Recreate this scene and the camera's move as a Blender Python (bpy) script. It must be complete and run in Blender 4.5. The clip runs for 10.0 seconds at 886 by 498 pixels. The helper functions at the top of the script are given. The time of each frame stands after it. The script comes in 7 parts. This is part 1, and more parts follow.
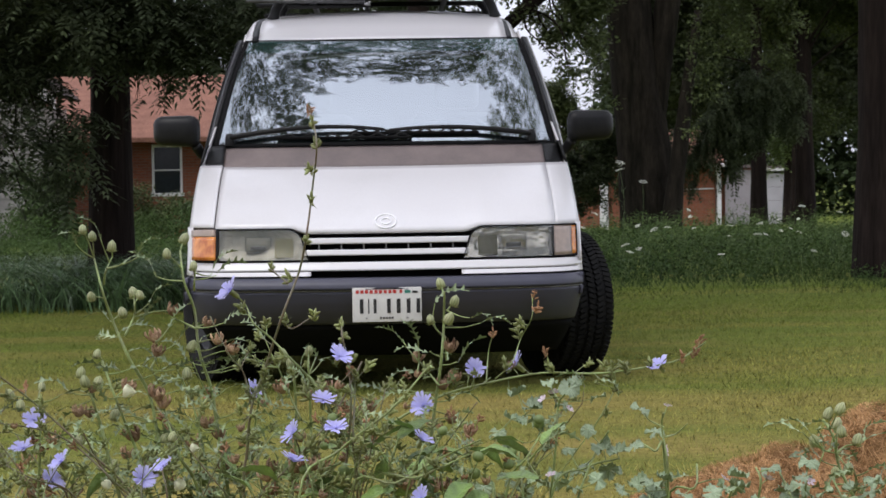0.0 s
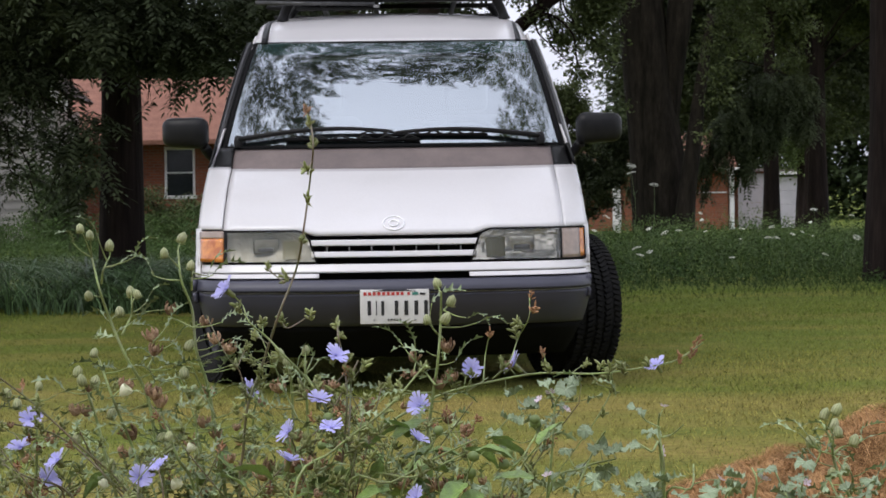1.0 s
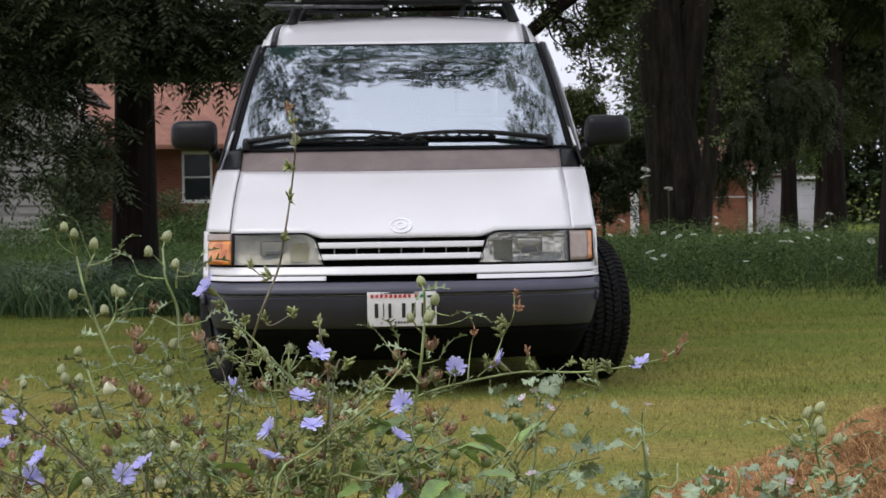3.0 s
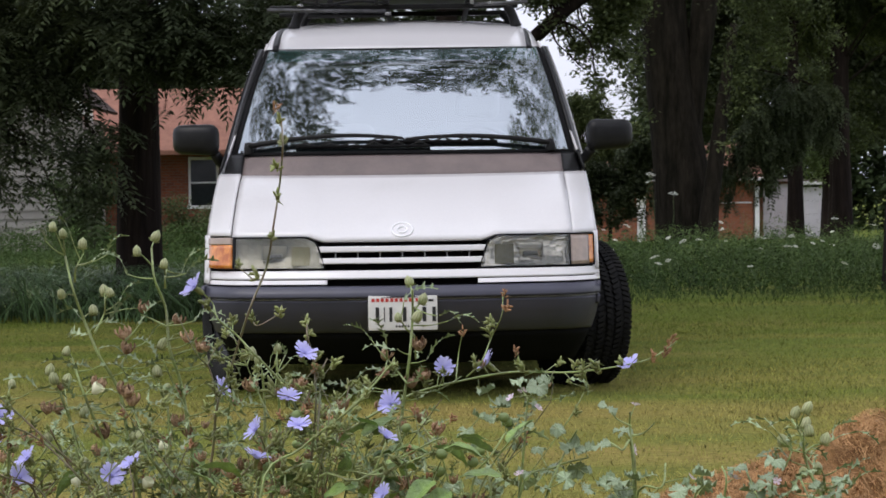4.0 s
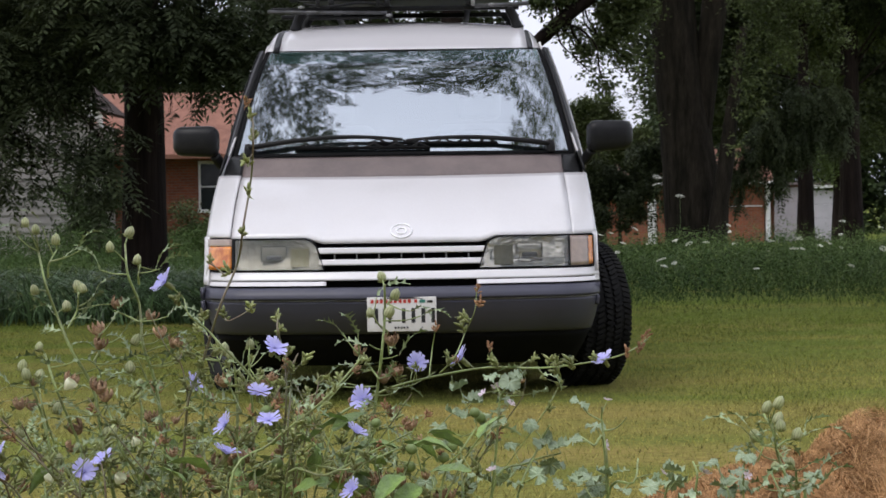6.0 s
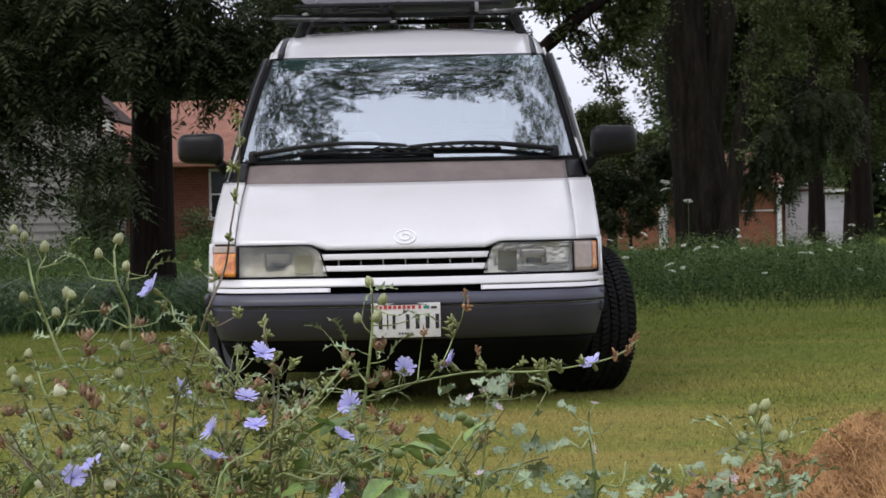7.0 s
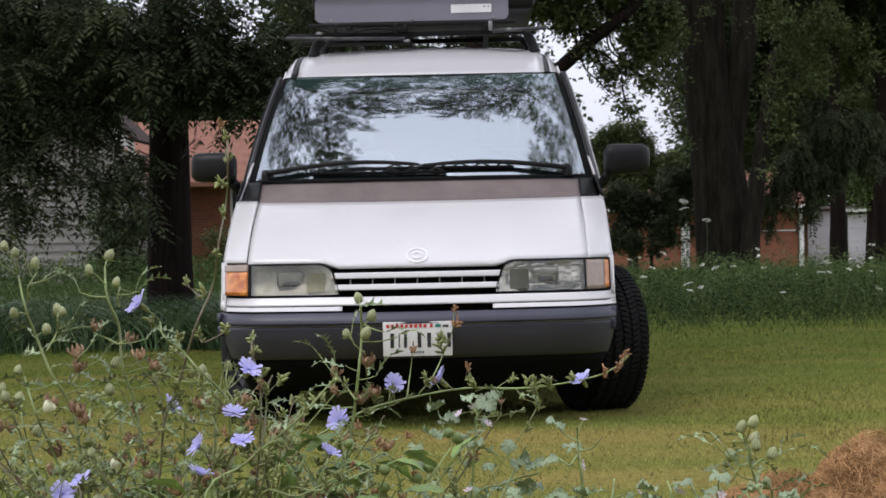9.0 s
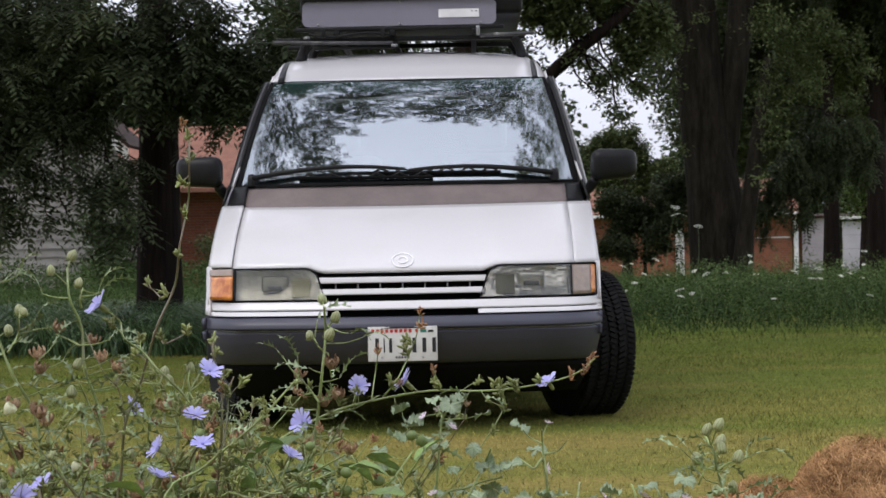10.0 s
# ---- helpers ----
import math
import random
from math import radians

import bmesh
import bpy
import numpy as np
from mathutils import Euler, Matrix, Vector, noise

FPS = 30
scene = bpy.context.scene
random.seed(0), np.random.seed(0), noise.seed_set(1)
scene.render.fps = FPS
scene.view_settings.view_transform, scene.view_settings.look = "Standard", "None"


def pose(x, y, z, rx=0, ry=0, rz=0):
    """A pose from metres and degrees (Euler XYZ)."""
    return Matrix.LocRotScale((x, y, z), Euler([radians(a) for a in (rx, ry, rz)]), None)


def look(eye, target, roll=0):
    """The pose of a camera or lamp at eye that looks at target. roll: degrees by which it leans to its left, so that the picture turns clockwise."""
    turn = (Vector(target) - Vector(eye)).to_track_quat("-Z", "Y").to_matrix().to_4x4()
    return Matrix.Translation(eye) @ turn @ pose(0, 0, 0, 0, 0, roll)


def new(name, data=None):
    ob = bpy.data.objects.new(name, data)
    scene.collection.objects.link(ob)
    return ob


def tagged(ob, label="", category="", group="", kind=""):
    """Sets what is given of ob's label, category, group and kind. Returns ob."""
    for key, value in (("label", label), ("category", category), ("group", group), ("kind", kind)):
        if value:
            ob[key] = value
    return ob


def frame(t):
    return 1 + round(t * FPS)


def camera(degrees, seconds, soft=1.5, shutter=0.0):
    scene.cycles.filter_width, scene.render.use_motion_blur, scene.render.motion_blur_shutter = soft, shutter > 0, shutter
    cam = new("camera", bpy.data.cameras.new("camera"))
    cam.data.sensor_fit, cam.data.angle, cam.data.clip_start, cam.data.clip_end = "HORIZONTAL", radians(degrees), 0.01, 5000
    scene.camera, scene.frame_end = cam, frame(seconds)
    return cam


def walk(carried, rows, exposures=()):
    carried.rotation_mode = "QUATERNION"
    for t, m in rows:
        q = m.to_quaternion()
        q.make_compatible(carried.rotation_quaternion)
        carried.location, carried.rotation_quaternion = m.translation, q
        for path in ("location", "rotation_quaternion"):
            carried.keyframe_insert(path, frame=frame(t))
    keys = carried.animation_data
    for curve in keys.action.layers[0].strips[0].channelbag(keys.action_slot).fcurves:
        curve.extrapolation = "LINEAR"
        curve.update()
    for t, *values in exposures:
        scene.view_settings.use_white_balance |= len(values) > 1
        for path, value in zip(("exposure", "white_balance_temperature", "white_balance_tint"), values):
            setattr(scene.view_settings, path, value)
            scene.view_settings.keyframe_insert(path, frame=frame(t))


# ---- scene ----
cam = camera(25.0, 10.0)
PATH = [
    (0, (0.0860, -8.826, 0.9293), (0.1241, -6.827, 0.8647), -0.9),
    (0.5, (0.0979, -8.825, 0.9279), (0.1295, -6.826, 0.8645), -0.9),
    (1, (0.1099, -8.825, 0.9239), (0.1348, -6.826, 0.8627), -0.8),
    (1.5, (0.1232, -8.826, 0.9213), (0.1414, -6.827, 0.8602), -0.8),
    (2, (0.1338, -8.823, 0.9173), (0.1475, -6.824, 0.8574), -0.8),
    (2.5, (0.1471, -8.82, 0.9160), (0.1571, -6.821, 0.8571), -0.8),
    (4, (0.1897, -8.818, 0.9040), (0.1884, -6.819, 0.8538), -0.8),
    (4.5, (0.2030, -8.817, 0.9000), (0.1990, -6.817, 0.8510), -0.8),
    (5, (0.2163, -8.815, 0.8933), (0.2096, -6.816, 0.8477), -0.9),
    (5.5, (0.2296, -8.81, 0.8907), (0.2202, -6.811, 0.8442), -0.8),
    (7, (0.2841, -8.817, 0.8867), (0.2588, -6.818, 0.8474), -1.2),
    (7.5, (0.2948, -8.809, 0.8840), (0.2699, -6.81, 0.8509), -1.3),
    (8, (0.3054, -8.806, 0.8827), (0.2750, -6.806, 0.8556), -1.4),
    (8.5, (0.3160, -8.803, 0.8800), (0.2771, -6.803, 0.8581), -1.4),
    (9, (0.3333, -8.812, 0.8800), (0.2855, -6.812, 0.8611), -1.2),
    (9.5, (0.3520, -8.796, 0.8747), (0.3031, -6.797, 0.8601), -1.1),
    (10, (0.3772, -8.783, 0.8707), (0.3340, -6.784, 0.8583), -1.1),
]
walk(cam, [(t, look(eye, target, roll)) for t, eye, target, roll in PATH])

# small aperture, focused between the weeds and the van
cam.data.dof.use_dof = True
cam.data.dof.focus_distance = 3.35
cam.data.dof.aperture_fstop = 32

# ---- world and light: bright overcast day ----
world = bpy.data.worlds.new("overcast_sky")
scene.world = world
world.use_nodes = True
wn, wl = world.node_tree.nodes, world.node_tree.links
sky = wn.new("ShaderNodeTexSky")
sky.sky_type = "NISHITA"
sky.sun_disc = False
sky.sun_elevation = radians(57)
sky.sun_rotation = radians(230)
sky.dust_density = 4.0
grey = wn.new("ShaderNodeHueSaturation")
grey.inputs["Saturation"].default_value = 0.3
wl.new(sky.outputs[0], grey.inputs["Color"])
wl.new(grey.outputs[0], wn["Background"].inputs["Color"])
wn["Background"].inputs["Strength"].default_value = 0.06
# the cloud layer: three times as bright overhead as at the horizon
cloud, both, up, lift = (wn.new("ShaderNode" + k) for k in ("Background", "AddShader", "TexCoord", "MapRange"))
split = wn.new("ShaderNodeSeparateXYZ")
wl.new(up.outputs["Generated"], split.inputs[0])
wl.new(split.outputs["Z"], lift.inputs["Value"])
lift.inputs["To Min"].default_value, lift.inputs["To Max"].default_value = 0.79, 1.37
wl.new(lift.outputs[0], cloud.inputs["Strength"])
cloud.inputs["Color"].default_value = (0.905, 0.930, 1.10, 1)
wl.new(wn["Background"].outputs[0], both.inputs[0])
wl.new(cloud.outputs[0], both.inputs[1])
wl.new(both.outputs[0], wn["World Output"].inputs["Surface"])
sun = new("sun", bpy.data.lights.new("sun", "SUN"))
sun.data.energy = 1.0
sun.data.angle = radians(30)
sun.data.color = (1.0, 0.97, 0.93)
sun.matrix_world = look((-6, -5, 12), (0, 0, 0))


# ---- building helpers ----
def part(name, bm, material, parent=None, label="", smooth=True):
    """Links a bmesh as one mesh object under a thing or a part."""
    me = bpy.data.meshes.new(name)
    bm.to_mesh(me)
    bm.free()
    me.materials.append(material)
    if smooth:
        for p in me.polygons:
            p.use_smooth = True
    ob = new(name, me)
    if parent:
        ob.parent = parent
    if label:
        tagged(ob, label)
    return ob


def raw(name, verts, faces, material, parent=None, smooth=False):
    """Links arrays of vertices and equal-sided faces as one mesh object."""
    verts, faces = np.asarray(verts, dtype=np.float32), np.asarray(faces, dtype=np.int32)
    me = bpy.data.meshes.new(name)
    k = faces.shape[1]
    me.vertices.add(len(verts))
    me.vertices.foreach_set("co", verts.ravel())
    me.loops.add(faces.size)
    me.loops.foreach_set("vertex_index", faces.ravel())
    me.polygons.add(len(faces))
    me.polygons.foreach_set("loop_start", np.arange(len(faces), dtype=np.int32) * k)
    me.polygons.foreach_set("loop_total", np.full(len(faces), k, dtype=np.int32))
    if smooth:
        me.polygons.foreach_set("use_smooth", np.ones(len(faces), dtype=bool))
    me.update(calc_edges=True)
    me.materials.append(material)
    ob = new(name, me)
    if parent:
        ob.parent = parent
    return ob


def shared(name, mesh, m, parent):
    """One more object on a mesh that is already there."""
    ob = new(name, mesh)
    ob.parent = parent
    ob.matrix_basis = m
    return ob


def thing(name, label, category, at=(0, 0, 0), group="", kind=""):
    ob = new(name)
    ob.location = at
    return tagged(ob, label, category, group, kind)


def box(bm, x0, x1, y0, y1, z0, z1, bevel=0.0, m=None):
    """A box in bm, with bevelled edges where a bevel is given."""
    r = bmesh.ops.create_cube(bm, size=1.0)
    vs = r["verts"]
    bmesh.ops.scale(bm, vec=(x1 - x0, y1 - y0, z1 - z0), verts=vs)
    bmesh.ops.translate(bm, vec=((x0 + x1) / 2, (y0 + y1) / 2, (z0 + z1) / 2), verts=vs)
    if bevel:
        es = list({e for v in vs for e in v.link_edges})
        r = bmesh.ops.bevel(bm, geom=es, offset=bevel, segments=3, affect="EDGES", profile=0.5)
        vs = list({v for f in r["faces"] for v in f.verts} | {v for v in vs if v.is_valid})
    if m is not None:
        bmesh.ops.transform(bm, matrix=m, verts=vs)
    return vs


def sheet(bm, fn, us, vs):
    """A grid surface: fn(u, v) gives the place."""
    rows = [[bm.verts.new(fn(u, v)) for u in us] for v in vs]
    for a, b in zip(rows, rows[1:]):
        for i in range(len(us) - 1):
            bm.faces.new((a[i], a[i + 1], b[i + 1], b[i]))
    return rows


def steps(a, b, n):
    return [a + (b - a) * i / n for i in range(n + 1)]


def tube(bm, pts, radii, sides=8, cap=True):
    """A round tube through points, with a radius at each."""
    pts = [Vector(p) for p in pts]
    rings, up = [], Vector((0.13, 0.91, 0.31))
    for i, p in enumerate(pts):
        d = (pts[min(i + 1, len(pts) - 1)] - pts[max(i - 1, 0)]).normalized()
        up = (up - d * up.dot(d)).normalized()
        a = d.cross(up).normalized()
        b = d.cross(a)
        r = radii[i] if hasattr(radii, "__len__") else radii
        rings.append([bm.verts.new(p + r * (math.cos(2 * math.pi * k / sides) * a + math.sin(2 * math.pi * k / sides) * b)) for k in range(sides)])
    for q, w in zip(rings, rings[1:]):
        for k in range(sides):
            bm.faces.new((q[k], q[(k + 1) % sides], w[(k + 1) % sides], w[k]))
    if cap:
        bm.faces.new(rings[0][::-1])
        bm.faces.new(rings[-1])


def bend(pts, n=6):
    """A smooth line through points (Catmull-Rom), n steps from one to the next."""
    p = [Vector(q) for q in pts]
    p = [2 * p[0] - p[1]] + p + [2 * p[-1] - p[-2]]
    out = []
    for i in range(1, len(p) - 2):
        for k in range(n):
            t = k / n
            out.append(0.5 * (2 * p[i] + (p[i + 1] - p[i - 1]) * t + (2 * p[i - 1] - 5 * p[i] + 4 * p[i + 1] - p[i + 2]) * t * t
                              + (3 * p[i] - p[i - 1] - 3 * p[i + 1] + p[i + 2]) * t ** 3))
    return out + [p[-2]]


def lathe(bm, prof, sides=24, m=None):
    """Turns a profile of (radius, height) about z."""
    rows = []
    for r, h in prof:
        rows.append([bm.verts.new((r * math.cos(2 * math.pi * k / sides), r * math.sin(2 * math.pi * k / sides), h)) for k in range(sides)])
    for a, b in zip(rows, rows[1:]):
        for k in range(sides):
            bm.faces.new((a[k], a[(k + 1) % sides], b[(k + 1) % sides], b[k]))
    vs = [v for row in rows for v in row]
    if m is not None:
        bmesh.ops.transform(bm, matrix=m, verts=vs)
    return vs


# ---- materials ----
def surface(name, colour, rough=0.6, second=None, scale=8.0, detail=6.0, mix=(0.35, 0.65), grain=0.0, grain_scale=120.0,
            bump=0.0, bump_scale=60.0, metal=0.0, island=0.0, each=0.0, ior=1.45, coat=0.0, sheen=0.0, stretch=None, through_light=0.0, along_y=None, spec=0.5):
    """A painted or natural surface: two colours in large patches, fine grain, relief, and a shift from piece to piece."""
    ma = bpy.data.materials.new(name)
    ma.use_nodes = True
    nt = ma.node_tree
    n, l = nt.nodes, nt.links
    b = n["Principled BSDF"]
    b.inputs["Roughness"].default_value = rough
    b.inputs["Metallic"].default_value = metal
    b.inputs["IOR"].default_value = ior
    b.inputs["Specular IOR Level"].default_value = spec
    b.inputs["Coat Weight"].default_value = coat
    b.inputs["Sheen Weight"].default_value = sheen
    co = n.new("ShaderNodeTexCoord")
    src = co.outputs["Object"]
    if stretch:
        mp = n.new("ShaderNodeMapping")
        mp.inputs["Scale"].default_value = stretch
        l.new(src, mp.inputs[0])
        src = mp.outputs[0]
    t1 = n.new("ShaderNodeTexNoise")
    t1.inputs["Scale"].default_value = scale
    t1.inputs["Detail"].default_value = detail
    t1.inputs["Roughness"].default_value = 0.6
    l.new(src, t1.inputs["Vector"])
    ramp = n.new("ShaderNodeMapRange")
    ramp.inputs["From Min"].default_value, ramp.inputs["From Max"].default_value = mix
    l.new(t1.outputs["Fac"], ramp.inputs["Value"])
    fac = ramp.outputs[0]
    if along_y:
        sp = n.new("ShaderNodeSeparateXYZ")
        l.new(co.outputs["Object"], sp.inputs[0])
        dry = n.new("ShaderNodeMapRange")
        dry.inputs["From Min"].default_value, dry.inputs["From Max"].default_value = along_y[:2]
        dry.inputs["To Min"].default_value, dry.inputs["To Max"].default_value = along_y[2:]
        l.new(sp.outputs["Y"], dry.inputs["Value"])
        ad = n.new("ShaderNodeMath")
        ad.operation, ad.use_clamp = "ADD", True
        l.new(fac, ad.inputs[0])
        l.new(dry.outputs[0], ad.inputs[1])
        fac = ad.outputs[0]
    mx = n.new("ShaderNodeMix")
    mx.data_type = "RGBA"
    mx.inputs["A"].default_value = (*colour, 1)
    mx.inputs["B"].default_value = (*(second or [c * 0.8 for c in colour]), 1)
    l.new(fac, mx.inputs["Factor"])
    out = mx.outputs["Result"]
    value = None
    if grain:
        t2 = n.new("ShaderNodeTexNoise")
        t2.inputs["Scale"].default_value = grain_scale
        t2.inputs["Detail"].default_value = 3
        l.new(src, t2.inputs["Vector"])
        g = n.new("ShaderNodeMapRange")
        g.inputs["To Min"].default_value, g.inputs["To Max"].default_value = 1 - grain, 1 + grain
        g.inputs["From Min"].default_value, g.inputs["From Max"].default_value = 0.3, 0.7
        l.new(t2.outputs["Fac"], g.inputs["Value"])
        value = g.outputs[0]
    if island or each:
        node = n.new("ShaderNodeNewGeometry") if island else n.new("ShaderNodeObjectInfo")
        k = island or each
        g2 = n.new("ShaderNodeMapRange")
        g2.inputs["To Min"].default_value, g2.inputs["To Max"].default_value = 1 - k, 1 + k
        l.new(node.outputs["Random Per Island" if island else "Random"], g2.inputs["Value"])
        if value:
            mm = n.new("ShaderNodeMath")
            mm.operation = "MULTIPLY"
            l.new(value, mm.inputs[0])
            l.new(g2.outputs[0], mm.inputs[1])
            value = mm.outputs[0]
        else:
            value = g2.outputs[0]
    if value:
        hs = n.new("ShaderNodeHueSaturation")
        l.new(out, hs.inputs["Color"])
        l.new(value, hs.inputs["Value"])
        out = hs.outputs[0]
    l.new(out, b.inputs["Base Color"])
    if bump:
        t3 = n.new("ShaderNodeTexNoise")
        t3.inputs["Scale"].default_value = bump_scale
        t3.inputs["Detail"].default_value = 6
        l.new(src, t3.inputs["Vector"])
        bp = n.new("ShaderNodeBump")
        bp.inputs["Strength"].default_value = bump
        bp.inputs["Distance"].default_value = 0.02
        l.new(t3.outputs["Fac"], bp.inputs["Height"])
        l.new(bp.outputs[0], b.inputs["Normal"])
    if through_light:
        tr = n.new("ShaderNodeBsdfTranslucent")
        l.new(out, tr.inputs["Color"])
        ms = n.new("ShaderNodeMixShader")
        ms.inputs[0].default_value = through_light
        l.new(b.outputs[0], ms.inputs[1])
        l.new(tr.outputs[0], ms.inputs[2])
        l.new(ms.outputs[0], n["Material Output"].inputs["Surface"])
    return ma


def clear(name, tint, ior=1.5, rough=0.0, bump=0.0, bump_scale=40.0, veil=0.0):
    """Thin glass: clear, tinted, with gloss by the angle."""
    ma = bpy.data.materials.new(name)
    ma.use_nodes = True
    n, l = ma.node_tree.nodes, ma.node_tree.links
    n.remove(n["Principled BSDF"])
    tr, gl, fr, ms = (n.new("ShaderNode" + k) for k in ("BsdfTransparent", "BsdfGlossy", "Fresnel", "MixShader"))
    tr.inputs["Color"].default_value = (*tint, 1)
    gl.inputs["Roughness"].default_value = rough
    gl.inputs["Color"].default_value = (0.76, 0.82, 0.86, 1)
    fr.inputs["IOR"].default_value = ior
    l.new(fr.outputs[0], ms.inputs[0])
    l.new(tr.outputs[0], ms.inputs[1])
    l.new(gl.outputs[0], ms.inputs[2])
    l.new(ms.outputs[0], n["Material Output"].inputs["Surface"])
    # a faint teal diffuse veil, mixed in to lift the glass's dark tones
    if veil:
        film, over = n.new("ShaderNodeBsdfDiffuse"), n.new("ShaderNodeMixShader")
        film.inputs["Color"].default_value = (0.42, 0.60, 0.60, 1)
        over.inputs[0].default_value = veil
        l.new(ms.outputs[0], over.inputs[1])
        l.new(film.outputs[0], over.inputs[2])
        l.new(over.outputs[0], n["Material Output"].inputs["Surface"])
    if bump:
        t3 = n.new("ShaderNodeTexNoise")
        t3.inputs["Scale"].default_value = bump_scale
        co = n.new("ShaderNodeTexCoord")
        l.new(co.outputs["Object"], t3.inputs["Vector"])
        bp = n.new("ShaderNodeBump")
        bp.inputs["Strength"].default_value = bump
        bp.inputs["Distance"].default_value = 0.02
        l.new(t3.outputs["Fac"], bp.inputs["Height"])
        l.new(bp.outputs[0], gl.inputs["Normal"])
    return ma


def brickwork(name):
    ma = surface(name, (0.32, 0.11, 0.055), 0.85, bump=0.3, bump_scale=25)
    n, l = ma.node_tree.nodes, ma.node_tree.links
    tx = n.new("ShaderNodeTexBrick")
    tx.inputs["Scale"].default_value = 1.0
    tx.inputs["Brick Width"].default_value, tx.inputs["Row Height"].default_value = 0.21, 0.075
    tx.inputs["Mortar Size"].default_value = 0.009
    tx.inputs["Color1"].default_value = (0.27, 0.080, 0.035, 1)
    tx.inputs["Color2"].default_value = (0.19, 0.055, 0.027, 1)
    tx.inputs["Mortar"].default_value = (0.20, 0.13, 0.10, 1)
    co = n.new("ShaderNodeTexCoord")
    mp = n.new("ShaderNodeMapping")
    mp.inputs["Rotation"].default_value = (radians(90), 0, 0)
    l.new(co.outputs["Object"], mp.inputs[0])
    l.new(mp.outputs[0], tx.inputs["Vector"])
    l.new(tx.outputs["Color"], n["Principled BSDF"].inputs["Base Color"])
    return ma


WHITE = surface("white_car_paint", (0.585, 0.570, 0.575), 0.26, (0.555, 0.54, 0.542), 3, mix=(0.5, 0.8), grain=0.02, coat=0.4)
BUMPER = surface("grey_bumper_plastic", (0.048, 0.048, 0.070), 0.40, (0.040, 0.040, 0.058), 5, grain=0.06, grain_scale=400, bump=0.04, bump_scale=500)
BLACK = surface("black_plastic", (0.009, 0.009, 0.010), 0.36, (0.015, 0.015, 0.015), 9, grain=0.1, bump=0.05, bump_scale=300, spec=0.18)
SATIN = surface("satin_black_metal", (0.009, 0.009, 0.010), 0.35, (0.014, 0.014, 0.014), 9, metal=0.2, spec=0.25)
# near-black, for black plastic parts and for shade painted into the van's hollows
DARK = surface("black_plastic_and_shade", (0.004, 0.004, 0.0045), 0.8, (0.006, 0.006, 0.006), 9, spec=0.1)
COWL = surface("faded_cowl_plastic", (0.155, 0.122, 0.115), 0.6, (0.115, 0.092, 0.088), 7, grain=0.1, grain_scale=260, bump=0.05, bump_scale=300)
GLASS = clear("windscreen_glass", (0.45, 0.62, 0.60), 6.0, 0.0, 0.03, 6.0, 0.008)
BAND = clear("teal_sun_band", (0.10, 0.42, 0.40), 1.2, 0.2, veil=0.12)
LENS = clear("lamp_lens", (0.90, 0.88, 0.82), 1.5, 0.08, 0.03, 30.0)
HAZED = surface("hazed_reflector", (0.30, 0.295, 0.265), 0.45, (0.20, 0.196, 0.175), 14, mix=(0.4, 0.6), metal=0.35)
SILVERED = surface("silvered_reflector", (0.66, 0.65, 0.62), 0.22, (0.36, 0.355, 0.33), 9, mix=(0.4, 0.6), metal=0.75)
YELLOWED = surface("yellowed_lamp_plastic", (0.125, 0.118, 0.050), 0.4, (0.20, 0.195, 0.125), 22, mix=(0.4, 0.75))
HOUSING = surface("grey_bulb_housing", (0.09, 0.09, 0.095), 0.3, (0.16, 0.16, 0.165), 25, metal=0.4)
AMBER = surface("amber_lamp", (0.40, 0.10, 0.014), 0.22, (0.70, 0.26, 0.05), 16, mix=(0.4, 0.6), coat=0.6)
PALE = surface("pale_lamp", (0.36, 0.27, 0.22), 0.25, (0.28, 0.22, 0.18), 20, coat=0.6)
RUBBER = surface("tyre_rubber", (0.008, 0.008, 0.0085), 0.8, (0.014, 0.0135, 0.013), 14, grain=0.2, bump=0.2, bump_scale=150, spec=0.15)
WORN = surface("worn_black_metal", (0.10, 0.10, 0.105), 0.4, (0.05, 0.05, 0.052), 20, metal=0.5)
STEEL = surface("dull_steel", (0.35, 0.35, 0.36), 0.45, (0.22, 0.22, 0.22), 14, metal=0.8)
CHROME = surface("emblem_silver", (0.86, 0.86, 0.87), 0.3, (0.78, 0.78, 0.79), 30, metal=0.1)
PLATE = surface("plate_white", (0.64, 0.63, 0.61), 0.45, (0.57, 0.56, 0.545), 20)
INK = surface("plate_black_ink", (0.02, 0.02, 0.022), 0.5)
RED = surface("plate_red_ink", (0.50, 0.04, 0.035), 0.5)
GREEN = surface("plate_green_ink", (0.04, 0.20, 0.16), 0.5)
PANEL = surface("grey_fairing_acrylic", (0.155, 0.145, 0.178), 0.3, (0.138, 0.128, 0.158), 4, coat=0.2)
LABELW = surface("white_sticker", (0.78, 0.77, 0.78), 0.5)
CLOTH = surface("grey_seat_cloth", (0.06, 0.06, 0.065), 0.9, bump=0.2, bump_scale=200, spec=0.1)
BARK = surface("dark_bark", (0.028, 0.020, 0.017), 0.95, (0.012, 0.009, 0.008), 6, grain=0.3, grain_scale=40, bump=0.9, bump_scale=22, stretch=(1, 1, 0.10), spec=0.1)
# far darker than bare bark: the canopy's shade is put into the colour
GREYBARK = surface("shaded_grey_bark", (0.027, 0.022, 0.017), 0.95, (0.009, 0.008, 0.006), 9, grain=0.3, grain_scale=40, bump=0.9, bump_scale=14, stretch=(1, 1, 0.15), spec=0.1)
LEAF_A = surface("pinnate_leaves", (0.040, 0.052, 0.027), 0.55, (0.062, 0.077, 0.035), 0.8, island=0.45, through_light=0.25, spec=0.12)
